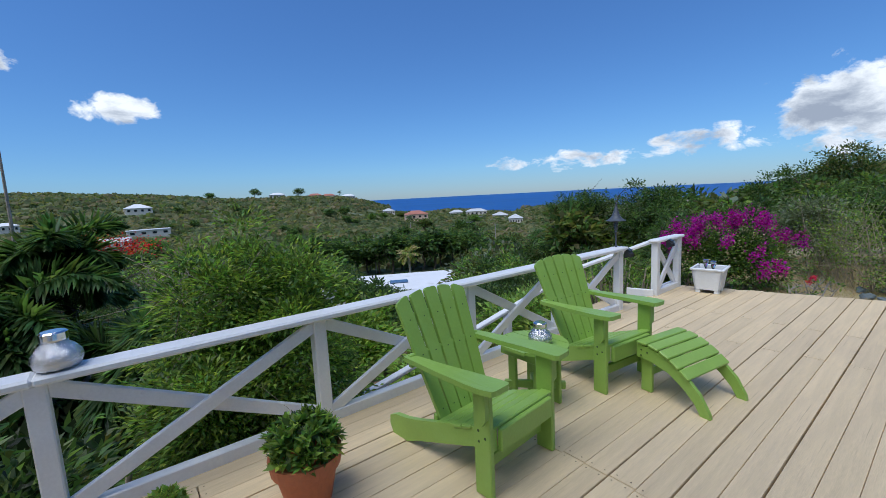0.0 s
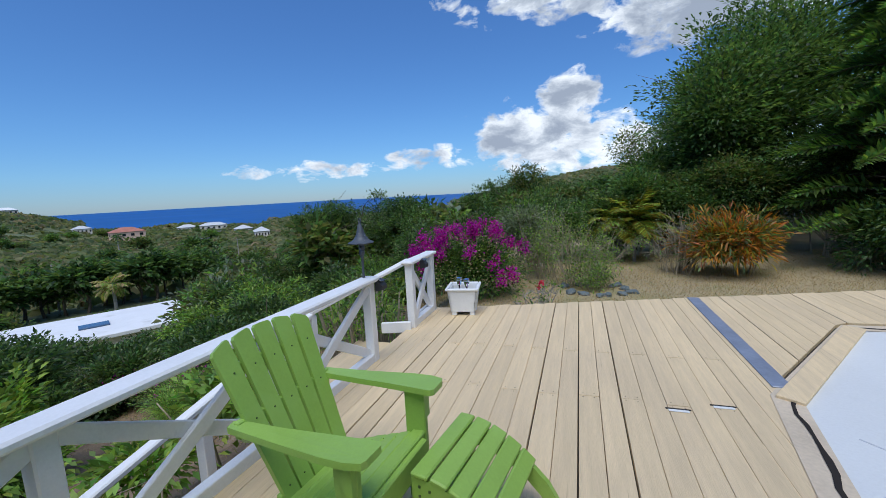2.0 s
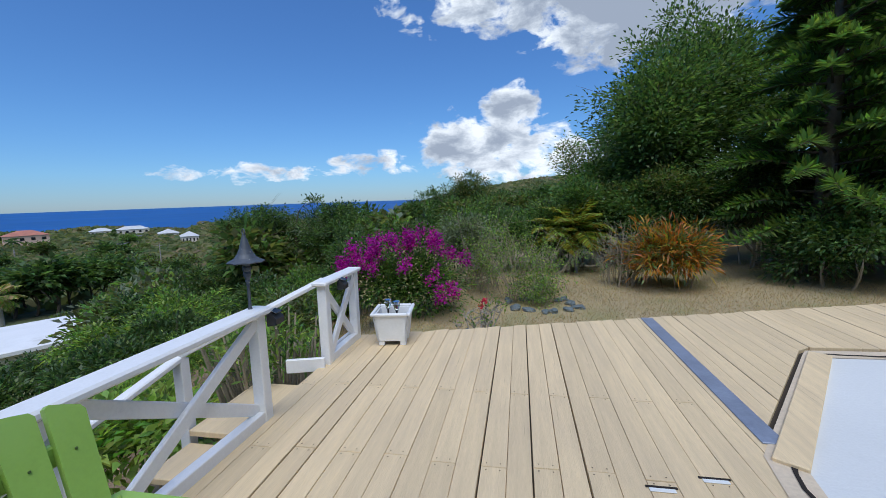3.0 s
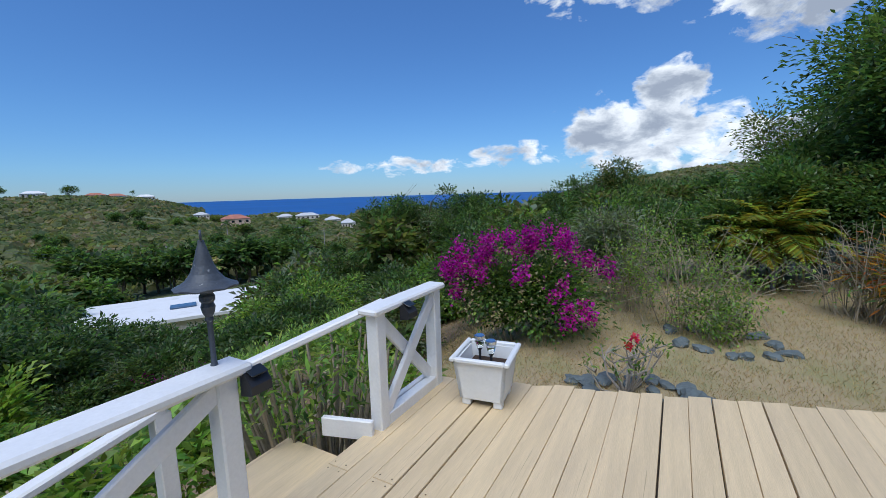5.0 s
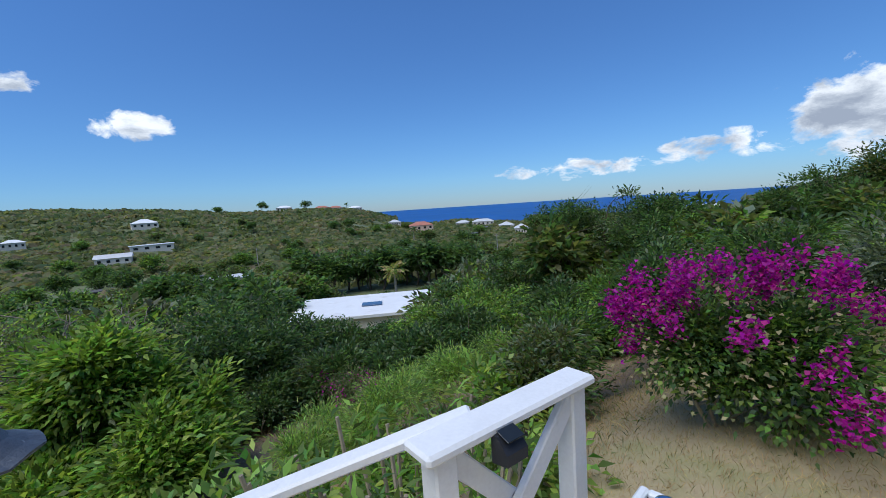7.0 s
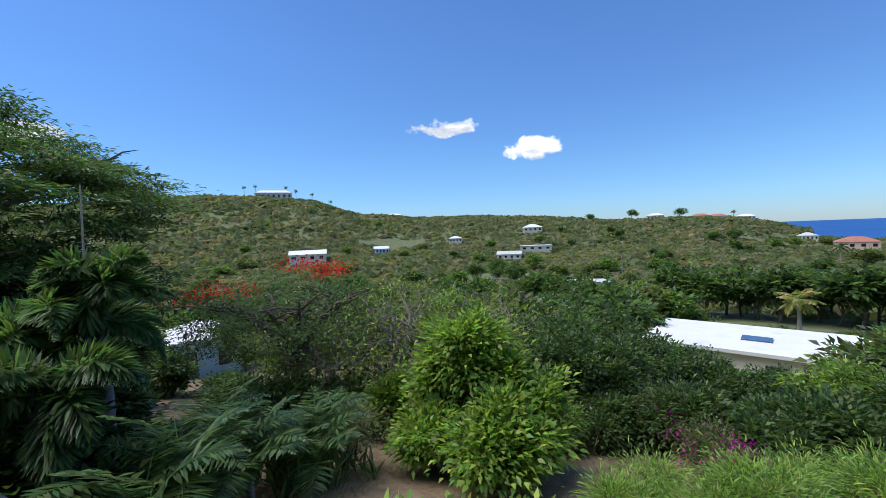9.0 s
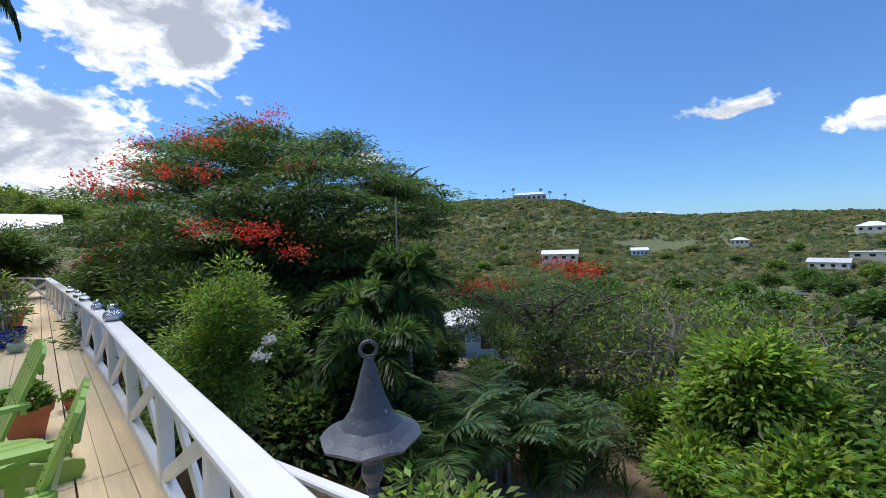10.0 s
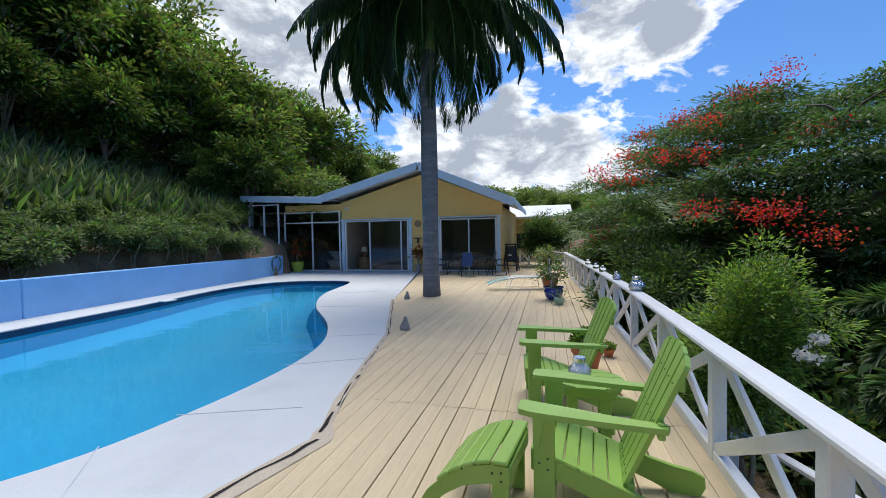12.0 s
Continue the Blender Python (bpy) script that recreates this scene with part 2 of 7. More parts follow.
M["sling_blue"] = material("blue_sling", (0.03, 0.07, 0.20), 0.7, var=0.1, scale=30, bump=0.3)
M["dark_metal"] = material("dark_metal", (0.03, 0.035, 0.045), 0.4, metal=0.6, var=0.2)
M["strap_white"] = material("white_straps", (0.75, 0.77, 0.76), 0.5, var=0.05)
M["strap_teal"] = material("teal_straps", (0.10, 0.52, 0.47), 0.5, var=0.1)
M["trunk_grey"] = material("palm_trunk", (0.17, 0.175, 0.19), 0.85, var=0.25, scale=3, fine_scale=30, bump=0.6, stretch=(1, 1, 4), second=(0.25, 0.25, 0.26), second_scale=2.5)
M["crownshaft"] = material("crownshaft", (0.11, 0.20, 0.05), 0.4, var=0.15, scale=4)
M["bark"] = material("bark", (0.13, 0.10, 0.075), 0.9, var=0.35, scale=4, fine_scale=30, bump=0.8)
M["bark_pale"] = material("pale_bark", (0.35, 0.32, 0.28), 0.85, var=0.25, scale=4, bump=0.5)
M["bark_dry"] = material("dry_bark", (0.22, 0.19, 0.155), 0.9, var=0.3, scale=5, bump=0.5)
M["twig"] = material("dry_twigs", (0.33, 0.28, 0.20), 0.9, var=0.3, scale=6)
M["rock"] = material("grey_rock", (0.12, 0.15, 0.16), 0.85, var=0.3, scale=4, fine_scale=25, bump=0.9)
M["stone_small"] = material("pale_stone", (0.36, 0.34, 0.31), 0.85, var=0.25, scale=8, bump=0.6)
M["basket"] = material("wicker", (0.30, 0.19, 0.10), 0.8, var=0.3, scale=30, bump=0.6)
M["shade_cloth"] = material("lamp_shade_cloth", (0.65, 0.60, 0.50), 0.8, var=0.05)
M["panel"] = material("solar_panel", (0.05, 0.10, 0.19), 0.15, var=0.2, scale=2, bump=0)
M["asphalt"] = material("asphalt", (0.10, 0.10, 0.105), 0.9, var=0.15, scale=0.3)
M["lf_dark"] = leaf_material("leaf_dark", (0.062, 0.114, 0.042))
M["lf_mid"] = leaf_material("leaf_mid", (0.113, 0.188, 0.057))
M["lf_bright"] = leaf_material("leaf_bright", (0.17, 0.29, 0.058))
M["lf_lime"] = leaf_material("leaf_lime", (0.275, 0.40, 0.08))
M["lf_olive"] = leaf_material("leaf_olive", (0.150, 0.162, 0.060))
M["lf_grey"] = leaf_material("leaf_greygreen", (0.18, 0.22, 0.15))
M["lf_palm"] = leaf_material("leaf_palm", (0.034, 0.074, 0.028), rough=0.35)
M["lf_fox"] = leaf_material("leaf_foxtail", (0.085, 0.165, 0.062), rough=0.35)
M["lf_croton"] = leaf_material("leaf_croton", (0.47, 0.215, 0.035), transl=(1.2, 0.9, 0.4))
M["lf_areca"] = leaf_material("leaf_areca", (0.25, 0.215, 0.03))
M["fl_magenta"] = leaf_material("petal_magenta", (0.44, 0.012, 0.3), rough=0.6, transl=(1.3, 0.5, 1.3))
M["fl_red"] = leaf_material("petal_red", (0.55, 0.05, 0.03), rough=0.6, transl=(1.3, 0.7, 0.5))
M["fl_pink"] = leaf_material("petal_pink", (0.65, 0.04, 0.09), rough=0.6, transl=(1.2, 0.7, 0.7))
M["fl_white"] = leaf_material("petal_white", (0.78, 0.78, 0.72), island=0.1, rough=0.6, transl=(1, 1, 1))
M["fl_cream"] = leaf_material("petal_cream", (0.50, 0.44, 0.24), island=0.25, rough=0.6, transl=(1, 1, 0.8))
M["dry_grass"] = leaf_material("dry_grass", (0.50, 0.39, 0.21), island=0.35, rough=0.8, transl=(1, 0.9, 0.5))
# distant foliage: air haze painted in as paler, greyer, low-contrast leaf colours
M["far_a"] = leaf_material("hazed_leaf_green", (0.165, 0.20, 0.085), island=0.14, rough=0.8)
M["far_b"] = leaf_material("hazed_leaf_olive", (0.22, 0.225, 0.105), island=0.14, rough=0.8)
M["far_c"] = leaf_material("hazed_leaf_dry", (0.27, 0.235, 0.13), island=0.14, rough=0.8)
M["far_d"] = leaf_material("hazed_leaf_dark", (0.115, 0.155, 0.065), island=0.14, rough=0.8)
M["joint"] = material("joint_grey", (0.57, 0.59, 0.62), 0.8)
M["sea"] = material("sea_water", (0.008, 0.085, 0.30), 0.5, var=0.25, scale=0.004, fine_scale=0.03, bump=0.0, spec=0.3)


# mesh helpers
class Build:
    """Gathers corners and faces, then links them as one mesh object."""

    def __init__(self):
        self.v, self.f, self.n = [], [], 0

    def add(self, verts, faces):
        verts = np.asarray(verts, float).reshape(-1, 3)
        self.v.append(verts)
        self.f += [tuple(i + self.n for i in f) for f in faces]
        self.n += len(verts)
        return self

    def box(self, size, at=(0, 0, 0), m=None, bevel=0.006):
        sx, sy, sz = (s / 2 for s in size)
        b = min(bevel, sx * 0.6, sy * 0.6, sz * 0.6)
        vs, ids = [], {}
        for x in (-1, 1):
            for y in (-1, 1):
                for z in (-1, 1):
                    for k in range(3):
                        p = [x * sx, y * sy, z * sz]
                        for j in range(3):
                            if j != k:
                                p[j] -= (x, y, z)[j] * b
                        ids[x, y, z, k] = len(vs)
                        vs.append(p)
        fs = []
        for k in range(3):
            i, j = (k + 1) % 3, (k + 2) % 3
            for s in (-1, 1):
                ring = []
                for a, c in ((-1, -1), (1, -1), (1, 1), (-1, 1)):
                    q = [0, 0, 0]
                    q[k], q[i], q[j] = s, a, c
                    ring.append(ids[q[0], q[1], q[2], k])
                fs.append(ring if s > 0 else ring[::-1])
            for a in (-1, 1):
                for c in (-1, 1):
                    q = [0, 0, 0]
                    q[i], q[j] = a, c
                    lo, hi = list(q), list(q)
                    lo[k], hi[k] = -1, 1
                    ring = [ids[lo[0], lo[1], lo[2], i], ids[hi[0], hi[1], hi[2], i], ids[hi[0], hi[1], hi[2], j], ids[lo[0], lo[1], lo[2], j]]
                    fs.append(ring if a * c < 0 else ring[::-1])
        for x in (-1, 1):
            for y in (-1, 1):
                for z in (-1, 1):
                    ring = [ids[x, y, z, 0], ids[x, y, z, 1], ids[x, y, z, 2]]
                    fs.append(ring if x * y * z > 0 else ring[::-1])
        vs = np.array(vs)
        if m is not None:
            r = np.array(m.to_3x3())
            vs = vs @ r.T + np.array(m.translation)
        return self.add(vs + np.array(at), fs)

    def beam(self, a, b, width, height, bevel=0.006, up=(0, 0, 1)):
        """A bar from a to b; width lies across, height along up."""
        a, b = Vector(a), Vector(b)
        d = (b - a)
        x = d.normalized()
        y = Vector(up).cross(x).normalized()
        z = x.cross(y)
        m = Matrix((x, y, z)).transposed().to_4x4()
        m.translation = (a + b) / 2
        return self.box((d.length, width, height), m=m, bevel=bevel)

    def tube(self, pts, radii, seg=8, cap=True):
        pts = [Vector(p) for p in pts]
        vs, side = [], None
        for i, p in enumerate(pts):
            d = (pts[min(i + 1, len(pts) - 1)] - pts[max(i - 1, 0)]).normalized()
            if side is None:
                side = d.orthogonal().normalized()
            side = (side - d * side.dot(d)).normalized()
            other = d.cross(side)
            r = radii[i] if hasattr(radii, "__len__") else radii
            for k in range(seg):
                a = 2 * math.pi * k / seg
                vs.append(p + (side * math.cos(a) + other * math.sin(a)) * r)
        fs = []
        for i in range(len(pts) - 1):
            for k in range(seg):
                k2 = (k + 1) % seg
                fs.append((i * seg + k, i * seg + k2, (i + 1) * seg + k2, (i + 1) * seg + k))
        if cap:
            fs += [tuple(range(seg))[::-1], tuple((len(pts) - 1) * seg + k for k in range(seg))]
        return self.add(np.array([tuple(v) for v in vs]), fs)

    def lathe(self, profile, seg=24, wave=None, at=(0, 0, 0)):
        """profile: (radius, z) from bottom to top; wave(radius share, angle) scales a radius."""
        vs = []
        for j, (r, z) in enumerate(profile):
            for k in range(seg):
                a = 2 * math.pi * k / seg
                q, dz = wave(j, a) if wave else (1.0, 0.0)
                vs.append((at[0] + r * q * math.cos(a), at[1] + r * q * math.sin(a), at[2] + z + dz))
        fs = [(i * seg + k, i * seg + (k + 1) % seg, (i + 1) * seg + (k + 1) % seg, (i + 1) * seg + k)
              for i in range(len(profile) - 1) for k in range(seg)]
        fs += [tuple(range(seg))[::-1], tuple((len(profile) - 1) * seg + k for k in range(seg))]
        return self.add(vs, fs)

    def prism(self, outline, lo, hi, m=None):
        """An outline in x, y drawn up from lo to hi; m places it."""
        n = len(outline)
        vs = [Vector((x, y, lo)) for x, y in outline] + [Vector((x, y, hi)) for x, y in outline]
        if m is not None:
            vs = [m @ v for v in vs]
        fs = [tuple(range(n))[::-1], tuple(range(n, 2 * n))] + [(i, (i + 1) % n, n + (i + 1) % n, n + i) for i in range(n)]
        return self.add(np.array([tuple(v) for v in vs]), fs)

    def mesh(self, name, mat, smooth=False):
        me = bpy.data.meshes.new(name)
        me.from_pydata(np.concatenate(self.v).tolist() if self.v else [], [], self.f)
        for one in (mat if isinstance(mat, (list, tuple)) else [mat]):
            me.materials.append(M[one])
        if smooth:
            me.polygons.foreach_set("use_smooth", [True] * len(me.polygons))
        me.update()
        return me


def part(name, build, mat, parent=None, label="", smooth=False):
    me = build if isinstance(build, bpy.types.Mesh) else build.mesh(name, mat, smooth)
    ob = new(name, me)
    ob.parent = parent
    return tagged(ob, label) if label else ob


def thing(name, at, label, category, group="", kind="", rz=0.0):
    ob = new(name)
    ob.matrix_basis = pose(*at, 0, 0, rz)
    ob.empty_display_size = 0.1
    return tagged(ob, label, category, group, kind)


def solid(name, build, mat, label, category, kind="", smooth=False, at=(0, 0, 0), rz=0.0):
    ob = new(name, build.mesh(name, mat, smooth))
    ob.matrix_basis = pose(*at, 0, 0, rz)
    return tagged(ob, label, category, "", kind)


def quads(name, verts, mats, per=4, index=None):
    """A mesh of loose faces with per corners each, made in one go."""
    verts = np.ascontiguousarray(verts, np.float32).reshape(-1, 3)
    n = len(verts) // per
    me = bpy.data.meshes.new(name)
    me.vertices.add(len(verts))
    me.vertices.foreach_set("co", verts.ravel())
    me.loops.add(n * per)
    me.loops.foreach_set("vertex_index", np.arange(n * per, dtype=np.int32))
    me.polygons.add(n)
    me.polygons.foreach_set("loop_start", np.arange(n, dtype=np.int32) * per)
    for one in mats:
        me.materials.append(M[one])
    if index is not None:
        me.polygons.foreach_set("material_index", np.asarray(index, np.int32))
    me.update(calc_edges=True)
    return me


def unit(v):
    return v / np.maximum(np.linalg.norm(v, axis=-1, keepdims=True), 1e-9)


def leaf_quads(rng, at, way, length, width, fold=0.25, curl=0.15):
    """One four-cornered leaf at each place, along its way."""
    n = len(at)
    way = unit(way)
    side = unit(np.cross(way, rng.normal(size=(n, 3)) * 0.35 + np.array((0, 0, 1.0))))
    up = np.cross(side, way)
    ln = (length * rng.uniform(0.65, 1.25, (n, 1)))
    wd = (width * rng.uniform(0.7, 1.2, (n, 1)))
    mid = at + way * ln * 0.45 + up * wd * fold
    tip = at + way * ln - up * ln * curl
    return np.stack([at, mid + side * wd / 2, tip, mid - side * wd / 2], 1)


def crown_points(rng, count, radii, clumps, spread, hollow=0.55, flat=0.0, lumps=0.25):
    """Places for leaves, in clumps about the shell of an uneven ellipsoid."""
    d = unit(rng.normal(size=(clumps, 3)))
    d[:, 2] = np.where(d[:, 2] < -0.45, -d[:, 2], d[:, 2])
    rad = rng.uniform(hollow, 1.0, (clumps, 1)) ** 0.7 * (1 + lumps * rng.normal(size=(clumps, 1)))
    lobe_n = 6
    lobe = unit(rng.normal(size=(lobe_n, 3))) * rng.uniform(0.25, 0.6, (lobe_n, 1))
    share = rng.uniform(0.42, 0.68, (lobe_n, 1))
    which = rng.integers(0, lobe_n, clumps)
    c = (lobe[which] + d * rad * share[which]) * np.array(radii)
    pick = rng.integers(0, clumps, count)
    off = rng.normal(size=(count, 3)) * spread * np.array((1, 1, 0.7))
    return c[pick] + off, unit(off + d[pick] * spread * 0.9 + rng.normal(size=(count, 3)) * spread * 0.4), c


def limbs(rng, build, base, top, r, tips, spread_to=0.5, seg=7, sub=2):
    """A trunk that tapers and parts into limbs towards the tips."""
    base, top = Vector(base), Vector(top)
    bend = Vector((rng.normal() * 0.06, rng.normal() * 0.06, 0)) * (top - base).length
    pts = [base + (top - base) * k / 5 + bend * math.sin(math.pi * k / 5) for k in range(6)]
    build.tube(pts, [r * (1.25 if k == 0 else 1 - 0.1 * k) for k in range(6)], seg)
    for tip in tips:
        k = int(rng.integers(2, 6))
        a, b = pts[k], Vector(tip)
        mid = a.lerp(b, 0.5) + Vector((rng.normal(), rng.normal(), abs(rng.normal()) + 0.3)) * (b - a).length * 0.12
        rr = r * rng.uniform(0.25, 0.45)
        build.tube([a, a.lerp(mid, 0.6), mid, mid.lerp(b, 0.55), b], [rr, rr * 0.8, rr * 0.6, rr * 0.42, rr * 0.15], 5)
        for _ in range(sub):
            e = mid.lerp(b, rng.uniform(0.2, 0.8))
            w = Vector((rng.normal(), rng.normal(), rng.normal() * 0.7 + 0.3)) * (b - a).length * 0.28
            build.tube([e, e + w * 0.5 + Vector((0, 0, 0.03)), e + w], [rr * 0.4, rr * 0.25, rr * 0.08], 4)


# the lie of the land
HORIZON_AZ = [-200, -160, -125, -60, -30, -12, -4, 2, 9, 15, 22, 40, 58, 63, 66, 70, 75, 79, 84, 92, 100, 107, 112, 115, 119, 125, 131, 140, 150, 160]
HORIZON_EL = [5, 5, 5, 4, 3, 2.2, 1.7, 1.2, 0.2, -1.4, -2.6, -2.7, -2.4, -0.7, 0.1, 0.3, 0.35, 0.45, 0.85, 1.6, 1.8, 1.9, 2.6, 3.2, 4.5, 5.2, 5.2, 4.2, 3.4, 3.4]
VALLEY_R = [0, 3, 8, 14, 22, 35, 60, 100, 160, 320, 700, 2000]
VALLEY_Z = [-0.9, -1.9, -3.6, -5.3, -7.2, -9.6, -12.5, -15, -17, -19, -27.5, -34]


def smooth(a, b, x):
    t = np.clip((x - a) / (b - a), 0, 1)
    return t * t * (3 - 2 * t)


def land(x, y):
    """Height of the ground."""
    x, y = np.asarray(x, float), np.asarray(y, float)
    dx, dy = x - 0.9, y - 7.2
    r = np.hypot(dx, dy)
    az = (np.degrees(np.arctan2(-dx, dy)) + 200) % 360 - 200
    down = np.interp(np.maximum(-x + 0.2, 0), VALLEY_R, VALLEY_Z)
    far_floor = np.interp(r, VALLEY_R, VALLEY_Z)
    down = down + (far_floor - down) * smooth(20, 60, r)
    ridge = 1.6 + 560 * np.tan(np.radians(np.interp(az, HORIZON_AZ, HORIZON_EL)))
    up_far = far_floor + (ridge - far_floor) * smooth(170, 560, r) + np.where(ridge > -15, 0, (far_floor - ridge) * smooth(420, 640, r))
    up_far = up_far - smooth(600, 1300, r) * np.maximum(up_far + 30, 0) * 0.8
    garden = -0.5 - 0.028 * np.maximum(y - 9, 0)
    garden = garden + smooth(13, 34, y) * 0.6 * np.clip(x / 8, -1.2, 1)
    near = np.where(x < 0.2, np.maximum(down, -30), garden)
    edge = smooth(-3.2, 0.6, x) * smooth(8.2, 10.5, y)
    near = near + (garden - near) * edge * (x < 0.6)
    hill = 0.82 + 0.52 * np.maximum(x - 12.7, 0)
    rise = smooth(12.2, 13.2, x) * smooth(24, 10, y)
    near = near + (hill - near) * rise
    behind = smooth(-12.5, -34, y)
    near = near + behind * (2.2 + 0.10 * x - near) * smooth(-22, -1, x)
    back = 0.4 + 0.08 * np.maximum(y - 17, 0)
    near = near + (back - near) * smooth(15, 26, y) * smooth(4, 12, x) * (1 - rise)
    wobble = np.sin(x * 0.9 + 1.3 * np.sin(y * 0.5)) * 0.05 + np.sin(y * 1.1 + x * 0.3) * 0.04
    turn = smooth(60, 20, np.abs(az + 90)) 
    blend = smooth(45, 140, r) * (1 - turn) + smooth(90, 240, r) * turn
    near = np.minimum(near, 16.0)
    z = near + (up_far - near) * blend
    z = z + wobble * np.clip(r / 14, 0.1, 1) + np.sin(x * 0.031 + 2 * np.sin(y * 0.017)) * np.sin(y * 0.027) * np.clip((r - 60) / 120, 0, 1) * 2.2
    under = (x > -0.4) & (x < 13.0) & (y > -11.5) & (y < 9.2)
    return np.where(under & (y < 8.2 + 0.25 * np.maximum(x, 0)), np.minimum(z, -2.0), z)


def ground_mesh():
    rad = np.concatenate([np.arange(0, 16, 0.5), np.arange(16, 40, 1.0), 40 * 1.075 ** np.arange(0, 58)])
    ang = np.radians(np.arange(0, 360, 1.5))
    rr, aa = np.meshgrid(rad, ang, indexing="ij")
    x, y = 0.9 - rr * np.sin(aa), 7.2 + rr * np.cos(aa)
    z = land(x, y)
    z = np.where(rr > 2300, -40, z)
    v = np.stack([x, y, z], -1).reshape(-1, 3)
    n = len(ang)
    fs = []
    for i in range(len(rad) - 1):
        for k in range(n):
            k2 = (k + 1) % n
            fs.append((i * n + k, i * n + k2, (i + 1) * n + k2, (i + 1) * n + k))
    me = bpy.data.meshes.new("ground")
    me.from_pydata(v.tolist(), [], fs)
    me.polygons.foreach_set("use_smooth", [True] * len(me.polygons))
    return me


def ground_material():
    m = bpy.data.materials.new("ground_cover")
    m.use_nodes = True
    t = m.node_tree
    p = t.nodes["Principled BSDF"]
    tc = node(t, "ShaderNodeTexCoord").outputs["Object"]
    big, mid_n, small = noise_node(t, tc, 0.018, 5), noise_node(t, tc, 0.35, 5), noise_node(t, tc, 26.0, 5, 0.7)
    scrub = ramp(t, mid_n, [(0.35, (0.09, 0.125, 0.05)), (0.55, (0.135, 0.155, 0.068)), (0.72, (0.19, 0.18, 0.09))])
    soil = ramp(t, small, [(0.3, (0.17, 0.12, 0.07)), (0.6, (0.29, 0.21, 0.13)), (0.8, (0.36, 0.29, 0.19))])
    lawn = ramp(t, small, [(0.3, (0.33, 0.26, 0.155)), (0.52, (0.39, 0.315, 0.185)), (0.7, (0.33, 0.29, 0.15))])
    sep = node(t, "ShaderNodeSeparateXYZ")
    t.links.new(tc, sep.inputs[0])
    r2 = math_node(t, "ADD", math_node(t, "POWER", sep.outputs["X"], 2), math_node(t, "POWER", sep.outputs["Y"], 2))
    far = ramp(t, math_node(t, "MULTIPLY", math_node(t, "SQRT", r2), 0.01), [(0.18, 0.0), (0.4, 1.0)])
    plot = ramp(t, math_node(t, "ADD", math_node(t, "MULTIPLY", sep.outputs["Y"], 0.05), math_node(t, "MULTIPLY", mid_n, 0.2)), [(0.46, 0.0), (0.52, 1.0)])
    side = ramp(t, math_node(t, "ADD", math_node(t, "MULTIPLY", sep.outputs["X"], 0.1), 0.5), [(0.2, 0.0), (0.4, 1.0)])
    patchy = noise_node(t, tc, 1.3, 6, 0.65)
    lawn = mix(t, ramp(t, patchy, [(0.50, 0.0), (0.66, 0.7)]), lawn, (0.24, 0.25, 0.105))
    litter = noise_node(t, tc, 9.0, 6, 0.7)
    soil = mix(t, ramp(t, patchy, [(0.42, 0.0), (0.60, 0.8)]), soil, ramp(t, litter, [(0.38, (0.10, 0.065, 0.042)), (0.56, (0.19, 0.12, 0.08)), (0.70, (0.27, 0.21, 0.12))]))
    near = mix(t, math_node(t, "MULTIPLY", plot, side), soil, lawn)
    patch = ramp(t, big, [(0.62, 0.0), (0.68, 1.0)])
    col = mix(t, far, near, mix(t, math_node(t, "MULTIPLY", patch, 0.7), scrub, (0.20, 0.14, 0.075)))
    t.links.new(col, p.inputs["Base Color"])
    p.inputs["Roughness"].default_value = 0.95
    b = node(t, "ShaderNodeBump")
    b.inputs["Strength"].default_value, b.inputs["Distance"].default_value = 0.3, 0.015
    t.links.new(small, b.inputs["Height"])
    t.links.new(b.outputs[0], p.inputs["Normal"])
    return m


ground = new("ground", ground_mesh())
ground.data.materials.append(ground_material())
tagged(ground, "dry hillside ground with brown grass and soil", "ground", kind="structure")

sea_b = Build()
ang = [2 * math.pi * k / 96 for k in range(96)]
sea_b.add([(4850 * math.cos(a), 4850 * math.sin(a), -25.5) for a in ang], [tuple(range(96))])
solid("water", sea_b, "sea", "deep blue sea reaching to the horizon", "sea", "structure")

# deck: planks run along y, cut to the edge of the pool's concrete and to the slanting end
EDGE_LOW_X, EDGE_LOW_Y = [2.81, 3.06, 3.65, 4.95, 6.73, 6.9], [4.54, 3.79, 1.03, -2.52, -10.5, -10.9]
EDGE_UP_X, EDGE_UP_Y = [2.81, 3.04, 3.29, 4.53, 9.0, 14.0], [4.54, 5.31, 6.67, 8.43, 8.55, 8.7]
HOUSE_Y = -10.92


def deck_end(x):
    return 8.52 + 0.285 * x


def rail_x(y):
    return float(np.interp(y, [-11.5, -3.0, -0.5, 1.5, 4.0, 5.5, 6.3], [0.36, 0.09, -0.02, -0.05, -0.05, -0.02, 0.0]))


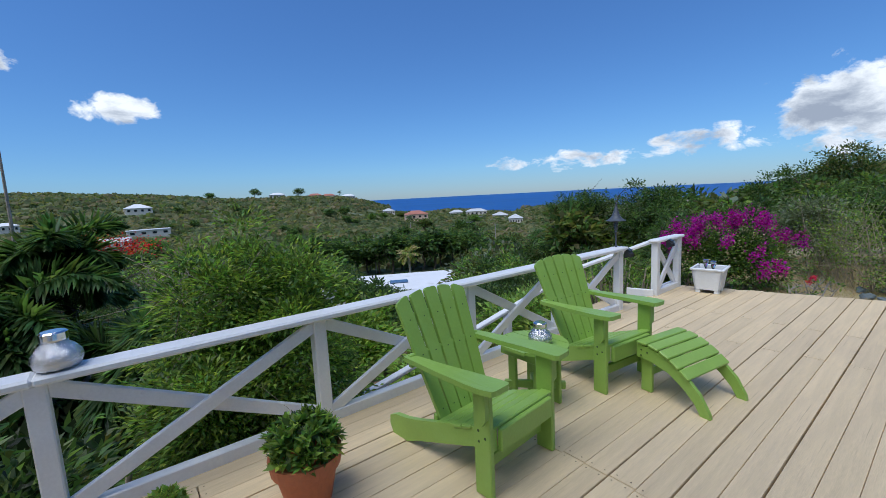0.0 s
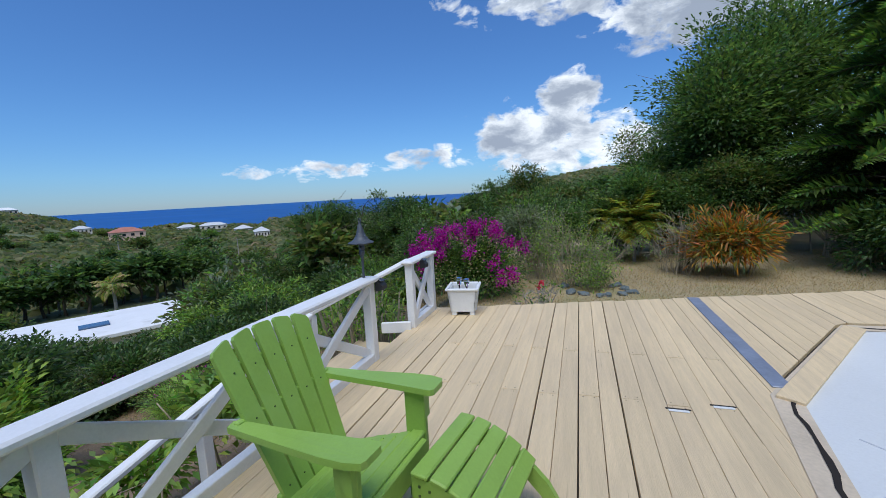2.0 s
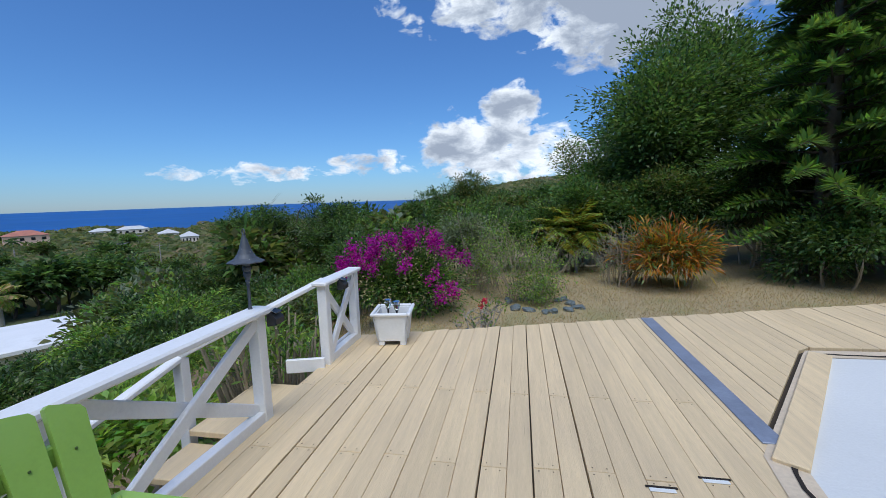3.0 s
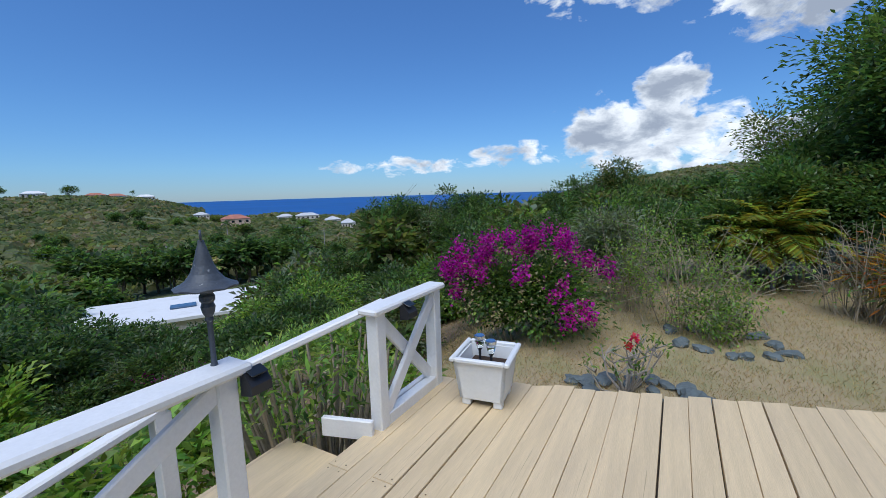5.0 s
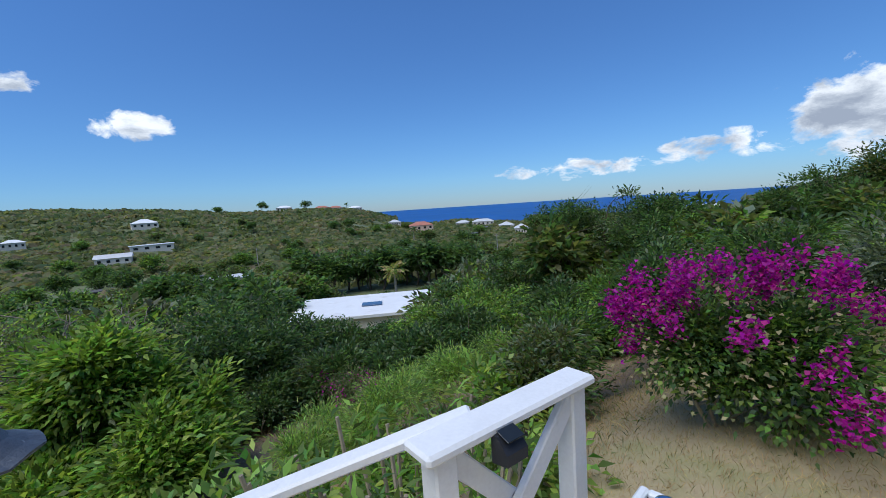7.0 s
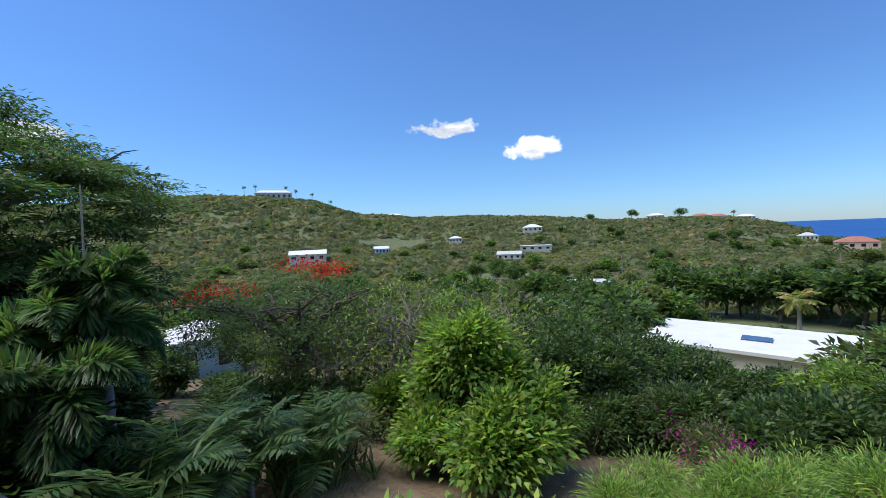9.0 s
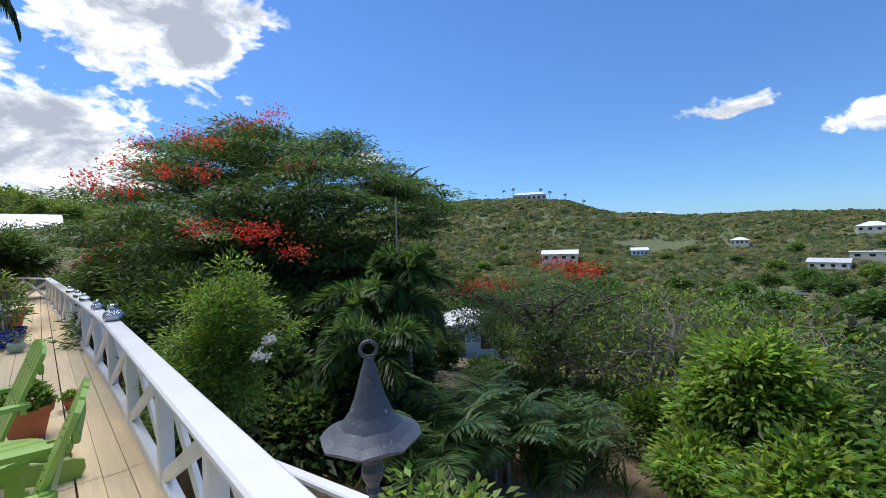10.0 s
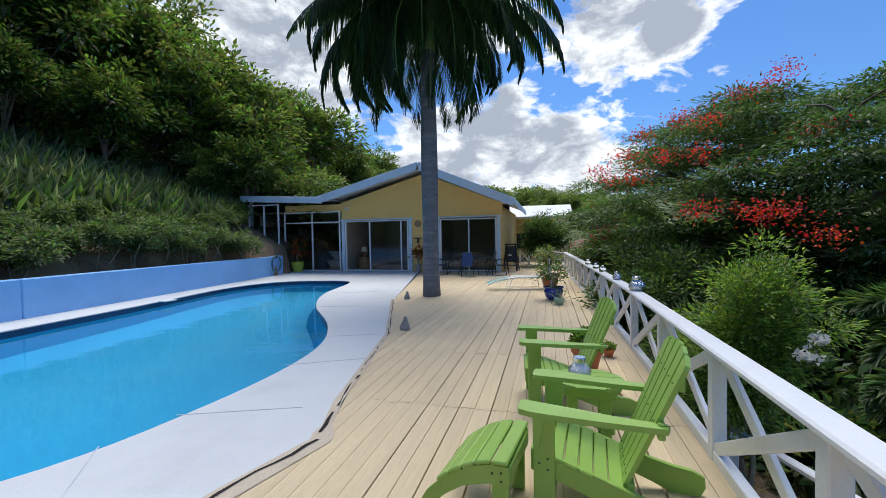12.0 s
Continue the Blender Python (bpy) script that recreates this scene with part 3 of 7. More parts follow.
deck = thing("deck", (0, 0, 0), "beige painted timber deck of long planks", "deck", kind="structure")
# one solid dark slab instead of joists, so the plank gaps look shaded
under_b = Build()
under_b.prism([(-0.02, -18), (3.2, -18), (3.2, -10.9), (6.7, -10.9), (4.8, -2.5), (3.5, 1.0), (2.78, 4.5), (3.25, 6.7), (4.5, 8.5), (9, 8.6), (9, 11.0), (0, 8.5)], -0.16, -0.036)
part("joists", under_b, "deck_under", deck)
PITCH, GAP = 0.150, 0.0045
plank_jobs, nail_b = [], Build()
rng = np.random.default_rng(5)
for i in range(int(9.0 / PITCH)):
    x0, x1 = -0.04 + i * PITCH, -0.04 + (i + 1) * PITCH - GAP * (rng.uniform(0.2, 0.8) + (1.7 if rng.random() < 0.22 else 0))
    spans = []
    if x1 < 2.82:
        spans.append((lambda x: -18.0 if x < 3.1 else HOUSE_Y, deck_end))
    else:
        if x0 < 6.8:
            spans.append((lambda x: -18.0 if x < 3.05 else HOUSE_Y, lambda x: float(np.interp(x, EDGE_LOW_X, EDGE_LOW_Y)) - 0.012))
        spans.append((lambda x: float(np.interp(x, EDGE_UP_X, EDGE_UP_Y)) + 0.16, deck_end))
    for lo, hi in spans:
        a0, a1, b0, b1 = lo(x0), lo(x1), hi(x0), hi(x1)
        if max(a0, a1) > min(b0, b1) - 0.05:
            continue
        cuts = [c + rng.uniform(-0.02, 0.02) for c in (-14.3 + 1.8 * (i % 2), -10.7, -7.1 + 1.8 * (i % 2), -3.5, 0.1 + 1.8 * (i % 2), 3.7, 7.3 - 0.9 * (i % 2))]
        cuts = [c for c in cuts if max(a0, a1) + 0.4 < c < min(b0, b1) - 0.4]
        ends = [(a0, a1)] + [(c, c) for c in cuts] + [(b0 + rng.uniform(-.02, .03), b1 + rng.uniform(-.02, .03))]
        for (p0, p1), (q0, q1) in zip(ends, ends[1:]):
            plank_jobs.append((x0, x1, p0 + 0.003, p1 + 0.003, q0 - 0.003, q1 - 0.003))
        for c in cuts:
            for dx in (0.03, 0.11):
                for dy in (-0.03, 0.03):
                    nail_b.add([(x0 + dx + 0.005 * math.cos(k), c + dy + 0.005 * math.sin(k), 0.0035) for k in (0, 1.26, 2.5, 3.77, 5.0)], [(0, 1, 2, 3, 4)])
part("nail_heads", nail_b, "nail", deck)

# metal strip and the two short slots in the planks
strip_b = Build()
strip_b.box((0.14, 2.62, 0.012), (3.365, 8.13, 0.008))
strip = solid("threshold_strip", strip_b, "grey_metal", "flat grey-blue painted board laid on the deck", "strip", "structure")
for sx, sy in ((2.57, 6.31), (2.87, 6.42)):
    slot_b = Build()
    slot_b.box((0.13, 0.028, 0.004), (sx, sy, 0.004), bevel=0.001)
    solid("patch_plate", slot_b, "strap_white", "small white patch set between deck planks", "patch", "structure")
    slot_b = Build()
    slot_b.box((0.16, 0.016, 0.004), (sx, sy + 0.024, 0.004), bevel=0.001)
    solid("slot", slot_b, "crack", "dark slot in the deck planks", "slot", "structure")


# pool and its white concrete surround
def spline(ctrl, per=8):
    n, out = len(ctrl), []
    for i in range(n):
        p0, p1, p2, p3 = (np.array(ctrl[(i + k - 1) % n], float) for k in range(4))
        for j in range(per):
            t = j / per
            out.append(tuple(0.5 * (2 * p1 + (p2 - p0) * t + (2 * p0 - 5 * p1 + 4 * p2 - p3) * t * t + (3 * p1 - p0 - 3 * p2 + p3) * t ** 3)))
    return out


POOL = spline([(8.15, -6.35), (7.4, -3.3), (6.45, -1.3), (5.05, 0.6), (4.35, 2.2), (4.3, 4.1), (4.8, 5.7), (6.6, 6.9), (9.2, 6.4), (10.5, 3.6), (11.0, -0.5), (11.5, -4.0), (11.0, -5.9), (9.6, -6.6)])
bm = bmesh.new()
outer = [(6.95, -10.95), (4.95, -2.52), (3.65, 1.03), (3.06, 3.79), (2.81, 4.54), (3.04, 5.31), (3.29, 6.67), (4.53, 8.43), (9.0, 8.55), (12.2, 8.7), (11.9, 1.0), (12.95, -8.2), (13.4, -10.95)]
rings = []
for loop in (outer, POOL):
    vs = [bm.verts.new((x, y, 0.0)) for x, y in loop]
    rings.append(vs)
    for a, b in zip(vs, vs[1:] + vs[:1]):
        bm.edges.new((a, b))
bmesh.ops.triangle_fill(bm, edges=bm.edges[:], use_beauty=True)


def inside(px, py, loop):
    hit = False
    for (x0, y0), (x1, y1) in zip(loop, loop[1:] + loop[:1]):
        if (y0 > py) != (y1 > py) and px < (x1 - x0) * (py - y0) / (y1 - y0) + x0:
            hit = not hit
    return hit


bad = [f for f in bm.faces if inside(f.calc_center_median().x, f.calc_center_median().y, POOL)]
bmesh.ops.delete(bm, geom=bad, context="FACES_ONLY")
for f in bm.faces:
    f.normal_update()
    if f.normal.z < 0:
        f.normal_flip()
res = bmesh.ops.extrude_edge_only(bm, edges=[e for e in bm.edges if e.is_boundary])
for v in res["geom"]:
    if isinstance(v, bmesh.types.BMVert):
        v.co.z = -0.09
me = bpy.data.meshes.new("pool_surround")
bm.to_mesh(me)
bm.free()
me.materials.append(M["concrete"])
surround = tagged(new("pool_surround", me), "white painted concrete round the pool", "pool deck", kind="structure")


def ring_wall(loop, z0, z1, inset0=0.0, inset1=0.0):
    b = Build()
    n = len(loop)
    c = np.mean(np.array(loop), 0)
    lo = [tuple(np.array(p) + (c - np.array(p)) * inset0) + (z0,) for p in loop]
    hi = [tuple(np.array(p) + (c - np.array(p)) * inset1) + (z1,) for p in loop]
    b.add(lo + hi, [(i, (i + 1) % n, n + (i + 1) % n, n + i) for i in range(n)])
    return b


pool = thing("swimming_pool", (0, 0, 0), "kidney-shaped swimming pool with bright blue painted basin", "swimming pool", kind="structure")
part("waterline_tiles", ring_wall(POOL, -0.24, -0.02, 0.006, 0.006), "pool_tile", pool)
basin = ring_wall(POOL, -1.5, -0.22, 0.12, 0.0)
basin.add([tuple(np.array(p) + (np.array((7.6, 0.5)) - np.array(p)) * 0.10) + (-1.5,) for p in POOL], [tuple(range(len(POOL)))])
part("basin", basin, "pool", pool)
water_m = bpy.data.materials.new("pool_water")
water_m.use_nodes = True
wn = water_m.node_tree
wp = wn.nodes["Principled BSDF"]
wp.inputs["Base Color"].default_value = (0.55, 0.9, 1.0, 1)
wp.inputs["Transmission Weight"].default_value, wp.inputs["Roughness"].default_value, wp.inputs["IOR"].default_value = 1.0, 0.03, 1.33
wb = node(wn, "ShaderNodeBump")
wb.inputs["Strength"].default_value, wb.inputs["Distance"].default_value = 0.12, 0.05
wn.links.new(noise_node(wn, node(wn, "ShaderNodeTexCoord").outputs["Object"], 1.6, 3), wb.inputs["Height"])
wn.links.new(wb.outputs[0], wp.inputs["Normal"])
M["pool_water"] = water_m
surf = Build()
area = sum(a[0] * b[1] - b[0] * a[1] for a, b in zip(POOL, POOL[1:] + POOL[:1]))
surf.add([(x, y, -0.12) for x, y in (POOL if area > 0 else POOL[::-1])], [tuple(range(len(POOL)))])
surf = part("pool_water", surf, "pool_water", pool)
surf.visible_shadow = False
# coping edge strip and the open crack beside it
edge_line = [(4.95, -2.52), (4.35, -0.9), (3.65, 1.03), (3.06, 3.79), (2.81, 4.54), (3.04, 5.31), (3.29, 6.67), (4.53, 8.43), (6.6, 8.5)]
rng = np.random.default_rng(9)
strip_b, crack_b = Build(), Build()
pts = []
for (x0, y0), (x1, y1) in zip(edge_line, edge_line[1:]):
    n = max(3, int(math.hypot(x1 - x0, y1 - y0) / 0.12))
    pts += [(x0 + (x1 - x0) * k / n, y0 + (y1 - y0) * k / n) for k in range(n)]
left, right, ca, cb = [], [], [], []
for i, p in enumerate(pts):
    q, o = pts[min(i + 1, len(pts) - 1)], pts[max(i - 1, 0)]
    d = Vector((q[0] - o[0], q[1] - o[1])).normalized()
    nx, ny = d.y, -d.x
    lo, ro, mo = (0.06, 0.12, 0.06) if p[1] > 4.4 else (0.012, 0.075, 0.02)
    left.append((p[0] - nx * lo, p[1] - ny * lo, 0.006))
    right.append((p[0] + nx * ro, p[1] + ny * ro, 0.006))
    mid_o = mo + 0.012 * math.sin(i * 0.9) + rng.normal() * 0.008
    w = 0.003 + abs(rng.normal()) * 0.005 + (0.007 if p[1] > 4.2 else 0)
    ca.append((p[0] + nx * (mid_o - w), p[1] + ny * (mid_o - w), 0.010))
    cb.append((p[0] + nx * (mid_o + w), p[1] + ny * (mid_o + w), 0.010))
n = len(pts)
strip_b.add(left + right, [(i, i + 1, n + i + 1, n + i) for i in range(n - 1)])
crack_b.add(ca + cb, [(i, i + 1, n + i + 1, n + i) for i in range(n - 1) if rng.random() > 0.22 or pts[i][1] > 5])
solid("pool_edge_strip", strip_b, "stone_edge", "beige edging strip between deck and pool concrete", "edging", "structure")
solid("edge_crack", crack_b, "crack", "dark ragged crack along the edging strip", "crack", "structure")
filler_b = Build()
filler_b.prism([(2.60, 4.20), (2.90, 4.20), (2.83, 4.54), (3.06, 5.31), (3.30, 6.66), (3.12, 6.75), (2.82, 5.4)], -0.033, -0.004)
solid("edge_filler", filler_b, "deck", "beige board filling the deck edge beside the strip", "board", "structure")
board_b = Build()
board_b.beam((3.32, 6.60, 0.016), (4.55, 8.36, 0.016), 0.17, 0.03)
solid("edge_board", board_b, "deck", "beige board along the slanting deck edge", "board", "structure")
joint_b = Build()
for a, c in (((4.4, 4.4), (3.35, 4.0)), ((4.35, 2.9), (3.4, 2.4)), ((4.55, 1.4), (3.75, 1.1)), ((6.3, -1.2), (4.6, -1.4)), ((4.5, 5.0), (3.5, 6.2)), ((7.3, -3.4), (5.4, -4.2))):
    joint_b.beam((*a, 0.0015), (*c, 0.0015), 0.010, 0.005, 0.001)
solid("concrete_joints", joint_b, "joint", "thin joints across the pool concrete", "joint", "structure")

# blue garden wall along the uphill side of the pool
wall_b = Build()
for a, c in (((11.98, 10.5), (11.98, 1.2)), ((11.98, 1.2), (13.08, -9.2)), ((13.08, -9.2), (14.2, -9.6))):
    wall_b.beam((*a, 0.40), (*c, 0.40), 0.2, 0.90, 0.02)
solid("wall_garden", wall_b, "blue_wall", "low blue painted garden wall beside the pool", "wall", "structure")


# railing
def rail_panel(parent, y0, y1, z=0.0):
    """Two crossed braces and a bottom rail between two posts."""
    xa, xb = rail_x(y0), rail_x(y1)
    part("brace", Build().beam((xa + 0.016, y0 + 0.03, 0.075), (xb + 0.016, y1 - 0.03, 0.735), 0.036, 0.085), "white_paint", parent)
    part("brace", Build().beam((xa - 0.022, y0 + 0.03, 0.735), (xb - 0.022, y1 - 0.03, 0.075), 0.036, 0.085), "white_paint", parent)
    part("bottom_rail", Build().beam((xa + 0.004, y0 + 0.045, 0.035), (xb + 0.004, y1 - 0.045, 0.035), 0.075, 0.085), "white_paint", parent)


def rail_post(parent, y, top=0.775, low=-0.45):
    part("post", Build().box((0.092, 0.092, top - low), (rail_x(y), y, (top + low) / 2), bevel=0.008), "white_paint", parent)


railing = thing("railing", (0, 0, 0), "white painted timber railing with crossed braces", "railing", kind="structure")
POSTS = [6.70, 5.43, 4.17, 2.745, 1.305, -0.11, -1.52, -2.9, -4.27, -5.64, -7.01, -8.38, -9.75, -11.4]
for y in POSTS:
    rail_post(railing, y)
for y1, y0 in zip(POSTS, POSTS[1:]):
    rail_panel(railing, y0, y1)
for y1, y0 in ((6.80, 1.305), (1.305, -1.52), (-1.52, -11.45)):
    part("cap_rail", Build().beam((rail_x(y0), y0, 0.797), (rail_x(y1), y1, 0.797), 0.165, 0.046, 0.013), "white_paint", railing)
end_rail = thing("end_railing", (0, 0, 0), "short white painted railing panel beside the steps", "railing", kind="structure")
for y in (7.72, 8.42):
    rail_post(end_rail, y)
rail_panel(end_rail, 7.72, 8.42)
part("cap_rail", Build().beam((0, 7.63, 0.79), (0, 8.50, 0.79), 0.15, 0.042, 0.012), "white_paint", end_rail)
part("toe_board", Build().beam((-0.32, 7.52, 0.03), (0.02, 7.62, 0.03), 0.04, 0.13), "white_paint", end_rail)
part("toe_board", Build().beam((-0.06, 7.75, 0.02), (-0.06, 8.45, 0.02), 0.04, 0.13), "white_paint", end_rail)
back_rail = thing("back_railing", (0, 0, 0), "white painted railing at the far end of the deck", "railing", kind="structure")
for k in range(5):
    a = Vector((0.37, -11.5, 0)).lerp(Vector((2.7, -17.2, 0)), k / 4)
    part("post", Build().box((0.09, 0.09, 1.2), (a.x, a.y, 0.17)), "white_paint", back_rail)
    if k:
        part("brace", Build().beam((o.x, o.y, 0.15), (a.x, a.y, 0.72), 0.04, 0.085), "white_paint", back_rail)
        part("brace", Build().beam((o.x - 0.03, o.y, 0.72), (a.x - 0.03, a.y, 0.15), 0.04, 0.085), "white_paint", back_rail)
    o = a
part("cap_rail", Build().beam((0.37, -11.45, 0.79), (2.75, -17.3, 0.79), 0.15, 0.042), "white_paint", back_rail)

# steps down on the outer side, with their own handrail
steps = thing("garden_steps", (0, 0, 0), "beige timber steps outside the railing with a white handrail", "steps", kind="structure")
part("landing", Build().box((0.62, 0.82, 0.05), (-0.34, 7.10, -0.165)), "deck", steps)
for k in range(5):
    part("tread", Build().box((0.60, 0.40, 0.05), (-0.36, 6.50 - 0.62 * k, -0.27 - 0.13 * k)), "deck", steps)
    # risers coloured near-black, with the shade below the treads painted in
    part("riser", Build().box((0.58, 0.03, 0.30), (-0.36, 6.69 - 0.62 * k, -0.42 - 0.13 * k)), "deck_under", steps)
part("handrail", Build().beam((-0.10, 7.95, 0.775), (-0.74, 6.76, 0.42), 0.085, 0.045, 0.01), "white_paint", steps)
part("handrail", Build().beam((-0.74, 6.80, 0.405), (-0.74, 2.3, -0.50), 0.085, 0.045, 0.01), "white_paint", steps)
for y, top in ((6.78, 0.39), (5.40, 0.11), (4.26, -0.12), (2.6, -0.45)):
    part("handrail_post", Build().box((0.085, 0.085, 1.5), (-0.74, y, top - 0.75)), "white_paint", steps)


# adirondack furniture in green plastic lumber; the front faces +x
def screws(parent, places, way="y"):
    b = Build()
    for x, y, z in places:
        b.box((0.012, 0.006, 0.012) if way == "y" else (0.006, 0.012, 0.012), (x, y, z), bevel=0.002)
    tagged(part("screws", b, "screw", parent), kind="stuff")


def curve_side(profile, y0, y1):
    """A side board from an outline in x, z."""
    m = Matrix(((1, 0, 0, 0), (0, 0, -1, 0), (0, 1, 0, 0), (0, 0, 0, 1)))
    return Build().prism(profile, -y1, -y0, m)


def adirondack(name, at, rz, label):
    c = thing(name, at, label, "chair", "green deck furniture", rz=rz)
    for s in (-1, 1):
        part("front_leg", Build().box((0.115, 0.034, 0.615), (0.0, s * 0.285, 0.3075), bevel=0.006), "green", c)
        part("arm_bracket", curve_side([(0.055, 0.615), (0.055, 0.46), (0.03, 0.42), (-0.01, 0.615)][::-1], s * 0.315 - 0.014, s * 0.315 + 0.014), "green", c)
        top = [(0.05, 0.385), (-0.10, 0.352), (-0.26, 0.300), (-0.42, 0.245), (-0.58, 0.195), (-0.70, 0.165), (-0.81, 0.15), (-0.875, 0.12), (-0.88, 0.06), (-0.85, 0.0)]
        low = [(-0.70, 0.0), (-0.60, 0.045), (-0.44, 0.105), (-0.26, 0.17), (-0.08, 0.235), (0.05, 0.26)]
        part("side_rail", curve_side(top + low, s * 0.252 - 0.016, s * 0.252 + 0.016), "green", c)
        # arm: widest near the front, pointed towards the back
        out = [(0.125, 0.355), (0.135, 0.33), (0.135, 0.235), (0.12, 0.215), (-0.12, 0.235), (-0.35, 0.25), (-0.60, 0.262), (-0.615, 0.28), (-0.60, 0.325), (-0.30, 0.35), (-0.05, 0.372), (0.06, 0.372)]
        b = Build().prism([(x, s * y) for x, y in (out if s < 0 else out[::-1])], 0.618, 0.648)
        for k in range(len(b.v[0])):
            b.v[0][k][2] += 0.012 * math.sin((b.v[0][k][0] + 0.2) * 4.0) - 0.01
        part("arm", b, "green", c)
        screws(c, [(-0.02, s * 0.3035, z) for z in (0.37, 0.31)] + [(0.025, s * 0.3035, 0.34)])
    part("front_apron", Build().box((0.032, 0.47, 0.125), (0.065, 0, 0.318)), "green", c)
    part("stretcher", Build().box((0.032, 0.535, 0.075), (-0.035, 0, 0.145)), "green", c)
    for k in range(6):
        t = (k + 0.5) / 6
        x, z = 0.055 - 0.46 * t, 0.395 - 0.155 * t
        m = pose(x, 0, z, 0, -18 if k else -6, 0)
        part("seat_slat", Build().box((0.073, 0.555 - 0.02 * (k > 3), 0.024), m=m, bevel=0.007), "green", c)
    # back: five slats in a fan, tops on a curve
    lean = radians(22)
    for k in range(-2, 3):
        fan = radians(2.6 * k)
        w0, w1 = 0.078, 0.101

        def arch(v):
            return 0.865 - 1.05 * (k * 0.088 + v) ** 2

        outline = [(-w0 / 2, 0), (w0 / 2, 0), (w1 / 2, arch(w1 / 2) - 0.012), (w1 / 2 - 0.012, arch(w1 / 2 - 0.012)), (0, arch(0)), (-w1 / 2 + 0.012, arch(-w1 / 2 + 0.012)), (-w1 / 2, arch(-w1 / 2) - 0.012)]
        rot = Matrix.Translation((-0.385, k * 0.088, 0.185)) @ Matrix.Rotation(-lean, 4, "Y") @ Matrix.Rotation(-fan, 4, "X")
        turn = Matrix(((0, 0, -1, 0), (1, 0, 0, 0), (0, 1, 0, 0), (0, 0, 0, 1)))
        part("back_slat", Build().prism(outline, -0.012, 0.012, rot @ turn), "green", c)
    part("back_rail", Build().beam((-0.575, -0.30, 0.595), (-0.575, 0.30, 0.595), 0.035, 0.085), "green", c)
    part("back_rail", Build().beam((-0.675, -0.235, 0.82), (-0.675, 0.235, 0.82), 0.03, 0.07), "green", c)
    part("back_rail", Build().beam((-0.44, -0.235, 0.235), (-0.44, 0.235, 0.235), 0.035, 0.08), "green", c)
    b = Build()
    for k in range(-2, 3):
        for z in (0.30, 0.62, 0.83):
            b.box((0.005, 0.008, 0.008), (-0.357 - (z - 0.185) * math.tan(lean) - 0.012, k * (0.088 + 0.045 * (z - 0.185)), z), bevel=0.002)
    tagged(part("screws", b, "screw", c), kind="stuff")
    return c


adirondack("adirondack_chair", (1.24, 3.375, 0.0), 5.0, "lime green plastic-lumber adirondack chair standing on the deck")
adirondack("adirondack_chair", (1.09, 4.82, 0.0), -6.0, "lime green plastic-lumber adirondack chair beside the footrest")

ott = thing("footrest", (1.27, 5.02, 0.0), "lime green slatted adirondack footrest with curved sides", "footrest", "green deck furniture", rz=-9)
for s in (-1, 1):
    arc = [(-0.01, 0.375), (0.10, 0.372), (0.22, 0.335), (0.36, 0.255), (0.47, 0.15), (0.535, 0.04), (0.545, 0.0)]
    low = [(0.48, 0.0), (0.44, 0.07), (0.36, 0.15), (0.25, 0.225), (0.10, 0.27), (-0.01, 0.275)]
    part("side_rail", curve_side(arc + low, s * 0.235 - 0.015, s * 0.235 + 0.015), "green", ott)
    part("leg", Build().box((0.09, 0.032, 0.33), (0.05, s * 0.20, 0.165)), "green", ott)
    screws(ott, [(0.03, s * 0.2535, 0.34), (0.08, s * 0.2535, 0.33), (0.03, s * 0.2535, 0.295)])
part("cross_rail", Build().box((0.03, 0.44, 0.09), (0.0, 0, 0.325)), "green", ott)
part("stretcher", Build().box((0.03, 0.37, 0.06), (0.05, 0, 0.15)), "green", ott)
for k, (x, z, a) in enumerate(((0.035, 0.395, 2), (0.128, 0.384, 14), (0.214, 0.353, 25), (0.292, 0.309, 33), (0.365, 0.255, 40))):
    part("slat", Build().box((0.084, 0.53, 0.024), m=pose(x, 0, z, 0, a, 0), bevel=0.007), "green", ott)

table = thing("side_table", (0.80, 4.06, 0.0), "lime green round slatted side table between the chairs", "side table", "green deck furniture")
R = 0.235
for k in range(5):
    y0, y1 = -R + k * 2 * R / 5 + 0.003, -R + (k + 1) * 2 * R / 5 - 0.003
    ys = [y0 + (y1 - y0) * j / 6 for j in range(7)]
    xs = [max(0.09 if k in (0, 4) else 0.0, math.sqrt(max(R * R - y * y, 0.0004))) for y in ys]
    part("top_slat", Build().prism([(x * 1.12, y) for x, y in zip(xs, ys)] + [(-x * 1.12, y) for x, y in zip(xs[::-1], ys[::-1])], 0.452, 0.476), "green", table)
for a in (45, 135, 225, 315):
    x, y = 0.17 * math.cos(radians(a)), 0.15 * math.sin(radians(a))
    part("leg", Build().box((0.075, 0.03, 0.452), m=pose(x, y, 0.226, 0, 0, 0)), "green", table)
for y in (-0.15, 0.15):
    part("top_rail", Build().box((0.38, 0.03, 0.07), (0, y, 0.415)), "green", table)
part("stretcher", Build().beam((-0.17, -0.15, 0.14), (0.17, 0.15, 0.14), 0.03, 0.06), "green", table)
part("stretcher", Build().beam((-0.17, 0.15, 0.14), (0.17, -0.15, 0.14), 0.03, 0.055), "green", table)


